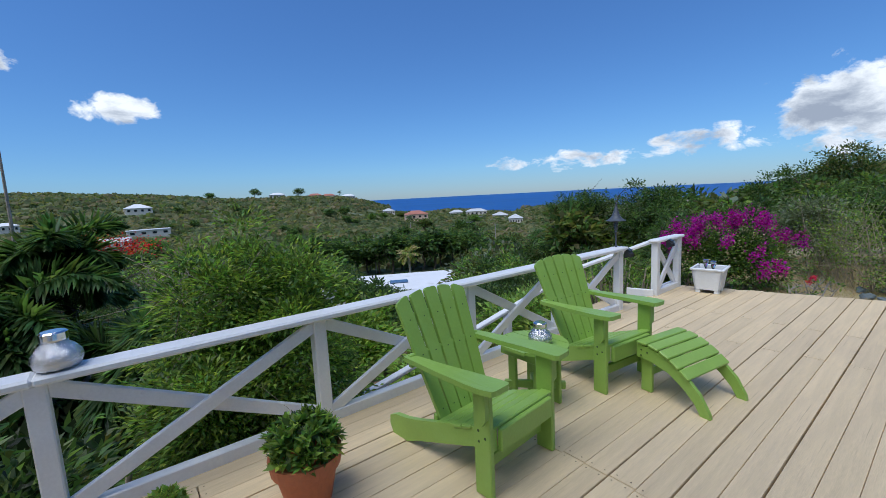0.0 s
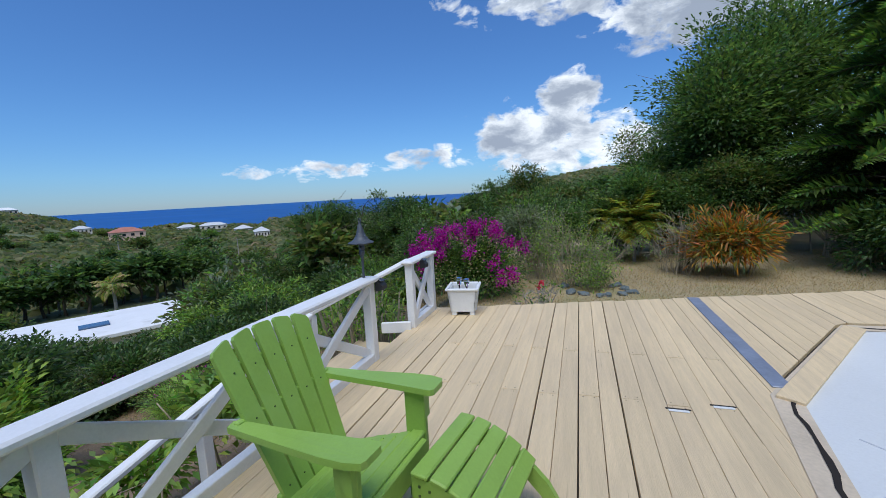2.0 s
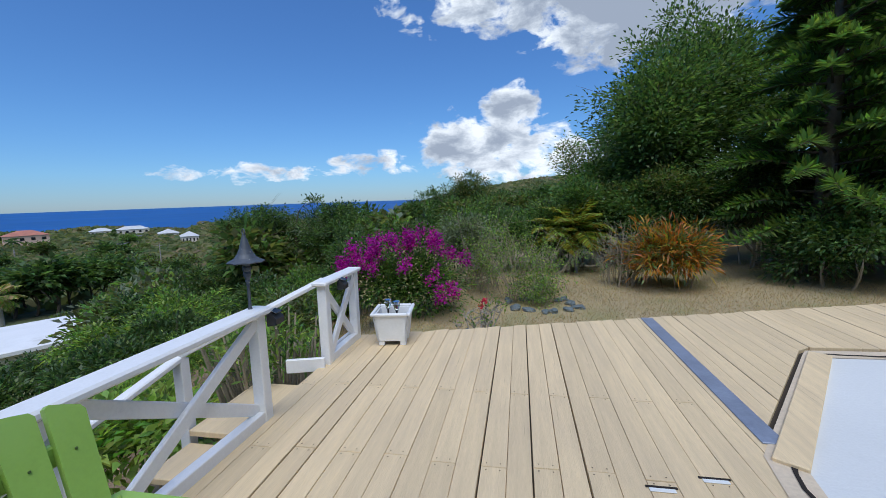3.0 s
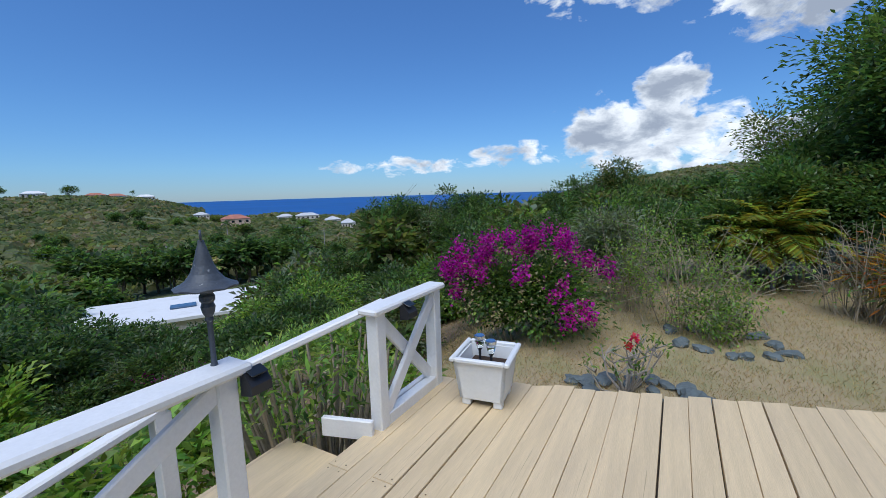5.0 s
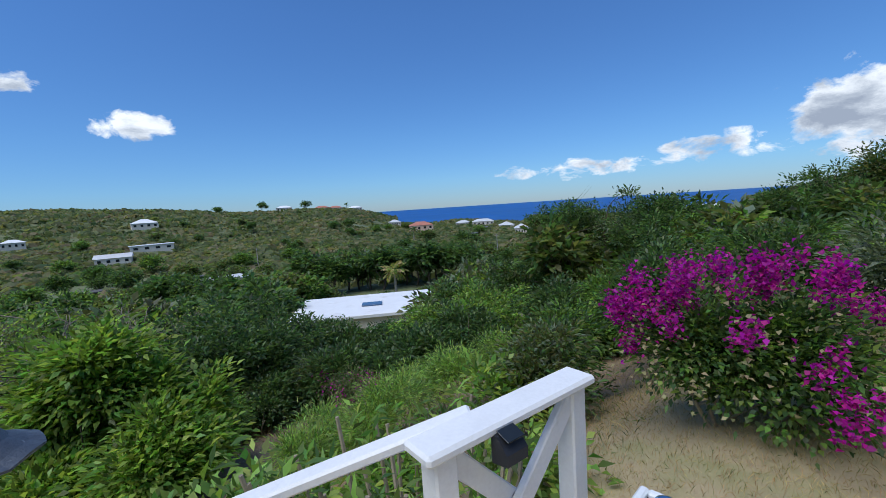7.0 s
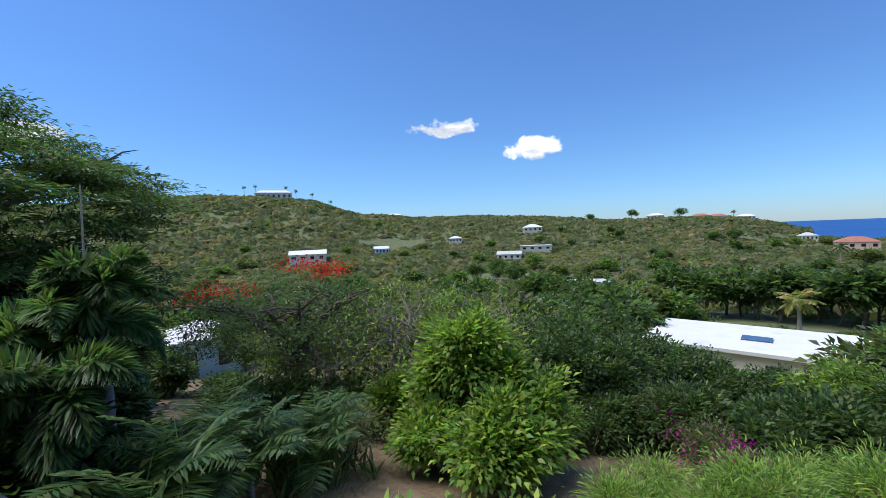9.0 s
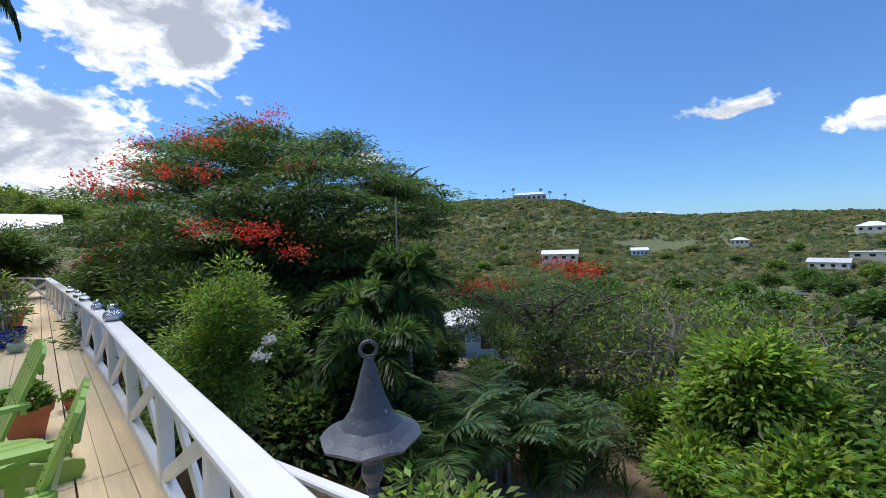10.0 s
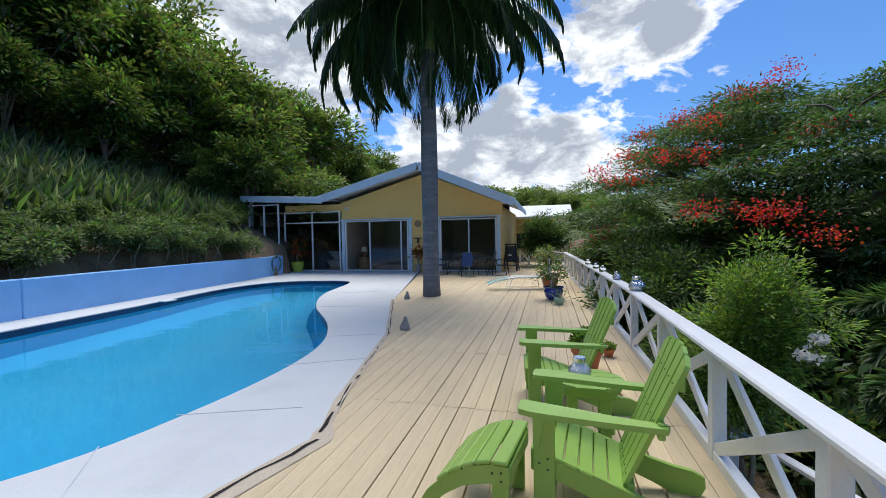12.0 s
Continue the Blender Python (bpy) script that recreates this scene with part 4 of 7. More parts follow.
def jar(at, label, mat="mercury", s=1.0):
    j = thing("jar_lantern", at, label, "jar", "jar lanterns")
    body = [(0.045, 0.0), (0.072, 0.008), (0.082, 0.035), (0.078, 0.06), (0.058, 0.088), (0.045, 0.098), (0.042, 0.112)]
    part("jar", Build().lathe([(r * s, z * s) for r, z in body], 20, lambda i, a: (1 + 0.03 * math.sin(9 * a + i * 1.7), 0)), mat, j, smooth=True)
    part("lid", Build().lathe([(0.043 * s, 0.112 * s), (0.045 * s, 0.118 * s), (0.045 * s, 0.142 * s), (0.038 * s, 0.148 * s)], 20), "chrome", j, "brushed metal lid", smooth=False)
    pts = [(0.047 * s * math.cos(a), 0.06 * s * math.sin(a) * 0.2 - 0.05 * s, (0.112 - 0.035 * math.sin(a)) * s) for a in np.linspace(0, math.pi, 9)]
    part("handle", Build().tube(pts, 0.0018, 5), "chrome", j, "thin wire handle")
    return j


jar((0.86, 4.06, 0.478), "silver mercury-glass jar lantern on the green table", s=1.08)
jar((rail_x(1.4) - 0.02, 1.40, 0.822), "silver mercury-glass jar lantern on the rail", s=1.3)
for y in (0.0, -1.45, -2.3, -3.6):
    jar((rail_x(y), y, 0.822), "pale glass jar lantern standing on the rail", "clear" if y < -1 else "mercury", 0.9)


def rosette_plant(rng, parent, count, radius, height, size, mats, at=(0, 0, 0)):
    """Tight rosettes of short pointed leaves, heaped to a dome."""
    d = unit(rng.normal(size=(count, 3)))
    d[:, 2] = np.abs(d[:, 2])
    c = d * np.array((radius, radius, height)) * rng.uniform(0.7, 1.0, (count, 1)) + np.array(at)
    k = 9
    base = np.repeat(c, k, 0)
    ax = np.repeat(d, k, 0)
    spread = unit(rng.normal(size=(count * k, 3)))
    way = unit(ax * 0.55 + spread)
    q = leaf_quads(rng, base, way, size, size * 0.42, 0.3, -0.1)
    ob = part("foliage", quads("foliage", q.reshape(-1, 3), mats, index=rng.integers(0, len(mats), len(q))), None, parent)
    return ob


pot = thing("potted_succulent", (0.66, 2.36, 0.0), "terracotta pot with a dense green rosette succulent", "potted plant")
pot.scale = (1.2, 1.2, 1.12)
part("pot", Build().lathe([(0.095, 0.0), (0.135, 0.19), (0.150, 0.19), (0.158, 0.255), (0.145, 0.255), (0.135, 0.225), (0.02, 0.22)], 28), "terracotta", pot, smooth=False)
rosette_plant(np.random.default_rng(2), pot, 150, 0.155, 0.17, 0.055, ["lf_bright", "lf_mid", "lf_lime"], (0, 0, 0.26))
part("stems", Build().tube([(0, 0, 0.22), (0, 0, 0.36)], 0.03, 6), "twig", pot)
pot = thing("small_potted_plant", (0.34, 1.74, 0.0), "small potted green plant on the deck by the rail", "potted plant")
part("pot", Build().lathe([(0.06, 0.0), (0.09, 0.13), (0.10, 0.13), (0.10, 0.16), (0.085, 0.16), (0.02, 0.14)], 20), "terracotta", pot)
pot.scale = (0.8, 0.8, 0.7)
rosette_plant(np.random.default_rng(3), pot, 50, 0.11, 0.10, 0.05, ["lf_bright", "lf_lime"], (0, 0, 0.16))

# white planter with two solar stake lights
planter = thing("planter_box", (0.47, 8.38, 0.0), "white square plastic planter box with soil on the deck", "planter", rz=8)
planter.scale = (1.07, 1.07, 1.05)
S = 0.175
for a in range(4):
    m = pose(0, 0, 0, 0, 0, 90 * a)
    b = Build()
    z0, z1 = 0.05, 0.325
    for k in range(1):
        za, zb = z0, z1
        oa, ob_ = S - 0.03, S + 0.004
        b.prism([(-oa, oa - 0.02), (oa, oa - 0.02), (oa, oa), (-oa, oa)], za, zb, m)
        for v in b.v[-1][4:]:
            v[0], v[1] = v[0] * ob_ / oa, v[1] * ob_ / oa
    part("side_panel", b, "white_trim", planter)
    part("foot", Build().box((0.06, 0.06, 0.05), m=m @ pose(S - 0.068, S - 0.068, 0.025), bevel=0.006), "white_trim", planter)
    part("rim", Build().box((2 * S + (0.051 if a % 2 else -0.019), 0.035, 0.03), m=m @ pose(0, S + 0.008, 0.335), bevel=0.008), "white_trim", planter)
part("soil", Build().box((2 * S - 0.10, 2 * S - 0.10, 0.1), (0, 0, 0.20)), "soil", planter)
for x, y in ((-0.07, 0.04), (0.05, -0.03)):
    st = thing("solar_stake_light", (0.47 + x, 8.38 + y, 0.25), "small chrome and glass solar stake light in the planter", "solar light", "planter stake lights")
    part("stake", Build().tube([(0, 0, 0), (0, 0, 0.11)], [0.008, 0.012], 8), "black", st)
    part("lens", Build().lathe([(0.018, 0.10), (0.036, 0.165), (0.036, 0.175)], 16), "clear", st, "clear ribbed plastic lens")
    part("cap", Build().lathe([(0.040, 0.175), (0.042, 0.185), (0.040, 0.205), (0.030, 0.210)], 16), "chrome", st, "chrome cap")


def post_light(y, side, label):
    st = thing("rail_light", (0.05 if y < 7 else 0.06, y, 0.735), label, "rail light")
    b = Build().prism([(0, 0.05), (0, -0.06), (0.075, -0.045), (0.075, -0.005), (0.03, 0.045)], -0.05, 0.05, Matrix(((1, 0, 0, 0), (0, 0, side, 0), (0, 1, 0, 0), (0, 0, 0, 1))))
    part("housing", b, "black", st)
    part("lens", Build().box((0.06, 0.08, 0.006), m=pose(0.045, 0, 0.047, 0, 20, 0), bevel=0.002), "dark_void", st, "dark solar cell")


post_light(6.80, 1, "black wedge-shaped solar light on the rail end")
post_light(7.95, 1, "black wedge-shaped solar light under the end cap")

# weathered iron lantern on the rail end
lan = thing("lantern", (-0.036, 6.70, 0.819), "weathered dark iron lantern with a bell-shaped hood and ring", "lantern")
part("pole", Build().lathe([(0.016, 0.0), (0.013, 0.01), (0.011, 0.03), (0.011, 0.19), (0.018, 0.20), (0.014, 0.212), (0.024, 0.232), (0.028, 0.255), (0.022, 0.272), (0.030, 0.282), (0.030, 0.30), (0.024, 0.31), (0.03, 0.345)], 14), "lantern", lan, smooth=False)
hood = [(0.120, 0.338), (0.121, 0.342), (0.098, 0.352), (0.073, 0.369), (0.053, 0.396), (0.039, 0.429), (0.029, 0.463), (0.021, 0.494), (0.014, 0.515), (0.011, 0.53)]
part("hood", Build().lathe(hood, 64, lambda i, a: (1 + (0.04 * (1 - i / 11) * (0.6 - abs(math.sin(4 * a)))), 0.007 * (1 - i / 9) ** 2 * (abs(math.sin(4 * a)) - 0.5))), "lantern", lan, smooth=False)
part("ring", Build().tube([(0.017 * math.sin(a), -0.017 * math.sin(a) * 0.6, 0.530 + 0.019 - 0.019 * math.cos(a)) for a in np.linspace(0, 2 * math.pi, 19)], 0.005, 6), "lantern", lan)

# house
house = thing("house", (0, 0, 0), "yellow single-storey house with pale blue roof edges and sliding glass doors", "house")
Y = HOUSE_Y


def wall_piece(x0, x1, z0, z1):
    part("wall", Build().box((x1 - x0, 0.2, z1 - z0), ((x0 + x1) / 2, Y - 0.1, (z0 + z1) / 2), bevel=0.004), "yellow_wall", house)


wall_piece(3.05, 3.30, 0, 2.45)
wall_piece(5.88, 7.42, 0, 2.45)
wall_piece(10.66, 10.86, 0, 2.45)
part("gable", Build().prism([(3.05, 2.452), (10.86, 2.452), (10.86, 3.32), (6.62, 4.52), (3.05, 3.05)], -0.2, 0.0, Matrix(((1, 0, 0, 0), (0, 0, 1, Y), (0, 1, 0, 0), (0, 0, 0, 1)))), "yellow_wall", house)
for size, at in (((3.14, 0.2, 0.35), (12.435, Y - 0.1, 3.10)), ((0.2, 9, 3.0), (3.15, Y - 4.7, 1.4)), ((1.8, 0.2, 0.9), (14.6, Y + 0.9, 0.45))):
    part("wall", Build().box(size, at, bevel=0.004), "yellow_wall", house)
roof = Build()
for (xa, za), (xb, zb) in (((2.45, 3.02), (6.62, 4.72)), ((6.62, 4.72), (11.6, 3.42))):
    roof.beam((xa, Y - 3.6, za + 0.08), (xb, Y - 3.6, zb + 0.08), 9.0, 0.13, 0.01, up=(0, 0, 1))
part("roof", roof, "roof_white", house)
fascia = Build()
for (xa, za), (xb, zb) in (((2.42, 2.98), (6.64, 4.74)), ((6.60, 4.74), (11.6, 3.42))):
    fascia.beam((xa, Y + 0.92, za + 0.0), (xb, Y + 0.92, zb + 0.0), 0.05, 0.35, 0.008, up=(0, 0, 1))
fascia.beam((11.35, Y + 0.95, 3.40), (15.85, Y + 0.95, 3.64), 0.05, 0.30, 0.008)
fascia.beam((2.42, Y + 0.9, 2.98), (2.42, Y - 8, 2.98), 0.05, 0.24, 0.008)
part("fascia", fascia, "roof_blue", house, "pale blue painted fascia boards")
part("porch_roof", Build().beam((11.3, Y - 3.0, 3.50), (15.85, Y - 3.0, 3.74), 7.8, 0.12, 0.01), "roof_white", house)
part("porch_post", Build().box((0.14, 0.14, 2.8), (15.5, Y + 0.6, 1.5 + 0.65), bevel=0.006), "white_trim", house)
for size, at in (((12.4, 0.1, 3.6), (9.4, Y - 5.5, 1.6)), ((0.1, 5.4, 3.0), (15.55, Y - 2.8, 1.5)), ((0.08, 5.2, 2.5), (10.76, Y - 2.8, 1.25)), ((0.08, 5.2, 2.5), (6.6, Y - 2.8, 1.25)), ((12.2, 5.4, 0.06), (9.4, Y - 2.8, 2.95))):
    part("inner_wall", Build().box(size, at), "interior", house)
part("inner_floor", Build().box((12.2, 5.4, 0.06), (9.4, Y - 2.8, -0.02)), "interior_floor", house)


def framed(name, x0, x1, z0, z1, y, bars, bars_z=(), width=0.06, label="", glass=True, open_to=None):
    """A frame with upright bars at the given x and cross bars at the given z, and its panes."""
    w = part(name, Build().box((x1 - x0 + 0.02, 0.10, 0.05), ((x0 + x1) / 2, y, z1 - 0.02)), "white_trim", house, label)
    part("sill", Build().box((x1 - x0, 0.12, 0.05), ((x0 + x1) / 2, y, z0 + 0.03)), "white_trim", w)
    for x in (x0, x1, *bars):
        part("frame_bar", Build().box((width, 0.08, z1 - z0 - 0.08), (x, y + 0.003, (z0 + z1) / 2)), "white_trim", w)
    for z in bars_z:
        part("frame_bar", Build().box((x1 - x0 - 0.05, 0.07, width), ((x0 + x1) / 2, y - 0.003, z)), "white_trim", w)
    xs = sorted((x0, x1, *bars))
    for a, b in zip(xs, xs[1:]):
        if open_to is not None and a >= open_to:
            continue
        zs = sorted((z0, z1, *bars_z))
        for c, d in zip(zs, zs[1:]):
            if b - a > 0.2:
                pane = part("pane", Build().box((b - a - 0.04, 0.008, d - c - 0.04), ((a + b) / 2, y - 0.02, (c + d) / 2), bevel=0.001), "window", w)
                pane.visible_shadow = False
    return w


framed("sliding_door", 7.45, 10.62, 0.02, 2.42, Y + 0.02, (7.78, 9.37), label="white framed sliding glass door standing half open", open_to=9.2)
framed("sliding_door", 3.33, 5.85, 0.02, 2.40, Y + 0.02, (4.55,), label="white framed sliding glass door, closed")
framed("porch_glazing", 10.95, 14.0, 0.0, 2.92, Y + 0.04, (12.45,), (2.40,), label="white framed porch glazing with transom panes")
framed("porch_window", 13.75, 15.4, 0.92, 3.3, Y + 0.9, (14.55,), label="white framed porch windows above a low wall")
for x0, x1 in ((7.32, 10.76), (3.2, 5.98)):
    part("door_casing", Build().box((0.16, 0.06, 2.46), (x0, Y + 0.035, 1.23)), "roof_blue", house, "pale blue casing beside the door")
    part("door_casing", Build().box((0.16, 0.06, 2.46), (x1, Y + 0.035, 1.23)), "roof_blue", house, "pale blue casing beside the door")
    part("door_head", Build().box((x1 - x0 + 0.3, 0.10, 0.05), ((x0 + x1) / 2, Y + 0.05, 2.485)), "roof_blue", house, "pale blue head board over the door")
part("light_fixture", Build().box((0.10, 0.12, 0.10), (10.55, Y + 0.08, 3.02)).box((0.12, 0.08, 0.05), (10.48, Y + 0.14, 3.06)), "white_trim", house, "small white floodlight")
part("sun_plaque", Build().lathe([(0.16, 0.0), (0.17, 0.015), (0.10, 0.03), (0.02, 0.035)], 24, lambda i, a: (1 + 0.06 * math.cos(12 * a), 0)), "basket", house, "round straw-coloured wall ornament").matrix_basis = pose(6.95, Y + 0.01, 2.22, -90, 0, 0)

lamp = thing("table_lamp", (10.28, Y - 1.3, 0.62), "table lamp with a pale cloth shade indoors", "lamp")
part("base", Build().lathe([(0.09, 0), (0.05, 0.03), (0.07, 0.12), (0.03, 0.22), (0.015, 0.3)], 16), "terracotta", lamp)
part("shade", Build().lathe([(0.19, 0.28), (0.11, 0.52)], 20), "shade_cloth", lamp)
tb = thing("drum_table", (10.28, Y - 1.3, 0.01), "round wicker drum table inside the doorway", "side table")
part("drum", Build().lathe([(0.28, 0), (0.32, 0.1), (0.32, 0.5), (0.28, 0.57)], 24), "basket", tb)
part("top", Build().lathe([(0.34, 0.57), (0.35, 0.59), (0.34, 0.61)], 24), "interior_floor", tb)
sofa = thing("sofa", (12.4, Y - 2.4, 0.01), "pale upholstered sofa on the glazed porch", "sofa")
part("seat", Build().box((1.6, 0.8, 0.42), (0, 0, 0.21), bevel=0.06), "shade_cloth", sofa)
part("backrest", Build().box((1.6, 0.22, 0.5), (0, -0.32, 0.62), bevel=0.06), "shade_cloth", sofa)

annex = thing("annex_house", (0, 0, 0), "yellow outbuilding with a white metal roof behind the deck", "house")
part("wall", Build().box((3.8, 4.4, 4.0), (2.6, -21.8, 0.6)), "yellow_wall", annex)
part("roof", Build().beam((2.3, -19.0, 2.72), (2.3, -22.0, 3.6), 5.4, 0.1).beam((2.3, -22.0, 3.6), (2.3, -25.0, 2.72), 5.4, 0.1), "roof_white", annex)
for x in (1.2, 3.0):
    part("window", Build().box((0.9, 0.06, 1.0), (x, -19.58, 1.2)), "dark_void", annex)

# things by the house
def sling_chair(at, rz, sling, label):
    c = thing("patio_chair", at, label, "chair", "patio chairs", rz=rz)
    for s in (-1, 1):
        part("side_frame", Build().tube([(0.28, s * 0.26, 0.0), (0.24, s * 0.26, 0.4), (0.22, s * 0.27, 0.62), (-0.1, s * 0.27, 0.64), (-0.24, s * 0.26, 0.55), (-0.30, s * 0.25, 0.0)], 0.016, 8), "dark_metal", c)
        part("back_frame", Build().tube([(0.24, s * 0.235, 0.42), (-0.2, s * 0.235, 0.38), (-0.36, s * 0.235, 0.95)], 0.014, 8), "dark_metal", c)
    part("seat", Build().box((0.46, 0.45, 0.015), m=pose(0.02, 0, 0.405, 0, 5, 0)), sling, c)
    part("backrest", Build().box((0.56, 0.45, 0.015), m=pose(-0.29, 0, 0.68, 0, 106, 0)), sling, c)
    return c


sling_chair((4.12, -8.75, 0), 262, "sling_blue", "patio chair with a blue sling seat at the table")
sling_chair((5.45, -9.45, 0), 185, "sling_blue", "dark-framed patio chair beside the glass table")
sling_chair((2.95, -9.3, 0), 175, "dark_metal", "dark metal patio chair at the end of the table")
pt = thing("patio_table", (4.1, -9.6, 0), "dark metal patio table with a glass top", "table")
part("tabletop", Build().box((1.5, 0.9, 0.012), (0, 0, 0.72)), "clear", pt, "clear glass tabletop")
part("rim", Build().tube([(-0.75, -0.45, 0.715), (0.75, -0.45, 0.715), (0.75, 0.45, 0.715), (-0.75, 0.45, 0.715), (-0.75, -0.45, 0.715)], 0.018, 8), "dark_metal", pt)
for sx in (-1, 1):
    for sy in (-1, 1):
        part("leg", Build().tube([(sx * 0.66, sy * 0.38, 0.71), (sx * 0.45, sy * 0.25, 0.4), (sx * 0.62, sy * 0.36, 0.0)], 0.018, 8), "dark_metal", pt)

cart = thing("folded_stand", (2.72, -11.35, 0), "black folded stand with a small pale emblem by the house corner", "stand", rz=-12)
cart.scale = (1.2, 1.2, 1.15)
for s in (-1, 1):
    part("side_frame", Build().beam((s * 0.26, 0.10, 0.0), (s * 0.17, 0.0, 1.02), 0.06, 0.05), "black", cart)
    part("rear_frame", Build().beam((s * 0.24, -0.28, 0.0), (s * 0.17, -0.02, 1.0), 0.04, 0.04), "black", cart)
part("panel", Build().box((0.36, 0.05, 0.62), m=pose(0, 0.03, 0.66, 5, 0, 0)), "black", cart)
part("top", Build().box((0.44, 0.14, 0.05), (0, 0, 1.04)), "black", cart)
part("emblem", Build().box((0.14, 0.006, 0.06), m=pose(0, 0.068, 0.62, 5, 0, 25), bevel=0.002).box((0.14, 0.006, 0.05), m=pose(0, 0.073, 0.62, 5, 0, -25), bevel=0.002), "strap_white", cart)
part("shelf", Build().box((0.40, 0.22, 0.03), (0, -0.06, 0.22)), "black", cart)

ch = thing("chaise_longue", (1.95, -5.0, 0), "white tubular chaise longue with white and teal vinyl straps", "sun lounger", rz=14)
for s in (-1, 1):
    part("side_rail", Build().tube([(-0.75, s * 0.3, 0.36), (0.1, s * 0.3, 0.36), (0.62, s * 0.3, 0.30), (0.95, s * 0.3, 0.16)], 0.016, 8), "strap_white", ch)
    part("leg_loop", Build().tube([(-0.62, s * 0.3, 0.35), (-0.68, s * 0.3, 0.03), (-0.3, s * 0.3, 0.02), (0.35, s * 0.3, 0.03), (0.22, s * 0.3, 0.35)], 0.014, 8), "strap_white", ch)
for k in range(17):
    x = -0.72 + 0.1 * k
    z = 0.375 if x < 0.1 else 0.375 - (x - 0.1) * 0.23
    part("strap", Build().box((0.06, 0.62, 0.006), m=pose(x, 0, z, 0, 0 if x < 0.1 else 13, 0), bevel=0.002), "strap_teal" if k > 10 else "strap_white", ch)


def pot_plant(name, at, profile, mat, label, seed, crown, mats, count, leaf, width=0.4, stem=0.03, bark="twig", tilt=None):
    p = thing(name, at, label, "potted plant")
    part("pot", Build().lathe(profile, 26), mat, p, smooth=False)
    top = profile[-2][1]
    part("soil", Build().lathe([(profile[-1][0] + 0.01, top - 0.03), (profile[-1][0] * 0.4, top - 0.02)], 16), "soil", p)
    rng = np.random.default_rng(seed)
    h, r = crown
    pts, way, cl = crown_points(rng, count, (r, r, h * 0.45), 26, 0.10)
    pts[:, 2] += top + h * 0.55
    cl[:, 2] += top + h * 0.55
    b = Build()
    for e in cl[:10]:
        b.tube([(0, 0, top - 0.04), (e[0] * 0.3, e[1] * 0.3, top + (e[2] - top) * 0.55), tuple(e)], [stem, stem * 0.6, stem * 0.2], 5)
    part("stems", b, bark, p)
    q = leaf_quads(rng, pts, way, leaf, leaf * width)
    part("leaves", quads("leaves", q.reshape(-1, 3), mats, index=rng.integers(0, len(mats), len(q))), None, p)
    return p


TALL = [(0.13, 0.0), (0.20, 0.08), (0.235, 0.2), (0.215, 0.27), (0.245, 0.29), (0.245, 0.32), (0.21, 0.32), (0.20, 0.28)]
bp = pot_plant("blue_pot", (0.97, -3.05, 0), TALL, "blue_pot", "glazed cobalt blue pot with a sparse plant and a white stake", 601, (0.45, 0.3), ["lf_mid", "lf_dark"], 260, 0.13)
part("stake", Build().tube([(0.05, 0.0, 0.25), (0.10, 0.02, 1.0)], 0.014, 8), "strap_white", bp, "white plastic stake")
pot_plant("terracotta_pot", (1.05, -5.3, 0), [(0.18, 0.0), (0.26, 0.34), (0.29, 0.34), (0.29, 0.42), (0.26, 0.42), (0.25, 0.38)], "terracotta", "large terracotta pot with a leafy flowering shrub", 602, (0.75, 0.34), ["lf_mid", "lf_grey", "lf_bright", "fl_cream"], 900, 0.10)
pot_plant("sage_pot", (0.86, -2.32, 0), [(0.07, 0.0), (0.11, 0.06), (0.12, 0.13), (0.10, 0.16), (0.085, 0.16), (0.08, 0.14)], "sage_pot", "small pale green pot beside the blue pot", 603, (0.10, 0.08), ["lf_mid"], 60, 0.07)
pot_plant("lime_pot", (13.05, -10.45, 0), [(0.20, 0.0), (0.28, 0.24), (0.30, 0.46), (0.32, 0.49), (0.30, 0.49), (0.27, 0.44)], "lime_pot", "glossy lime pot with a red-leaved cordyline", 604, (0.95, 0.45), ["lf_croton", "fl_red", "lf_dark", "lf_dark"], 500, 0.30, 0.18)
pot_plant("wall_pot", (6.85, -10.55, 0), [(0.10, 0.0), (0.15, 0.3), (0.17, 0.3), (0.17, 0.36), (0.15, 0.36), (0.14, 0.32)], "stone_small", "grey pot with a red-leaved croton against the wall", 605, (0.80, 0.28), ["fl_red", "lf_croton", "lf_dark"], 320, 0.16, 0.3)
shelf = thing("wall_shelf", (6.95, HOUSE_Y + 0.0, 1.55), "small dark wall shelf with an ornament beneath the plaque", "shelf")
part("board", Build().box((0.32, 0.16, 0.03), (0, 0.085, 0)), "dark_metal", shelf)
part("bracket", Build().box((0.05, 0.12, 0.22), (0, 0.065, -0.12)), "dark_metal", shelf)
reel = thing("hose_reel", (13.0, -8.55, 0.0), "coiled green garden hose hanging on the blue wall", "garden hose")
for k in range(5):
    part("coil", Build().tube([(-0.13 - 0.01 * k, 0.3 * math.cos(a), 0.52 + (0.40 - 0.015 * k) * math.sin(a)) for a in np.linspace(0, 2 * math.pi, 25)], 0.018, 6), "strap_teal" if k % 2 else "lantern", reel)
part("hanger", Build().box((0.12, 0.12, 0.12), (-0.09, 0, 0.82)), "black", reel)
skim = thing("pool_skimmer", (10.95, -1.4, 0.004), "small white skimmer lid set in the pool edge", "skimmer lid", rz=-8)
part("lid", Build().box((0.28, 0.35, 0.02), (0, 0, 0.01)), "strap_white", skim)


# ---- planting ----
def spot(az, r, eye=(0.9, 7.2)):
    a = radians(az)
    x, y = eye[0] - r * math.sin(a), eye[1] + r * math.cos(a)
    return x, y, float(land(x, y))


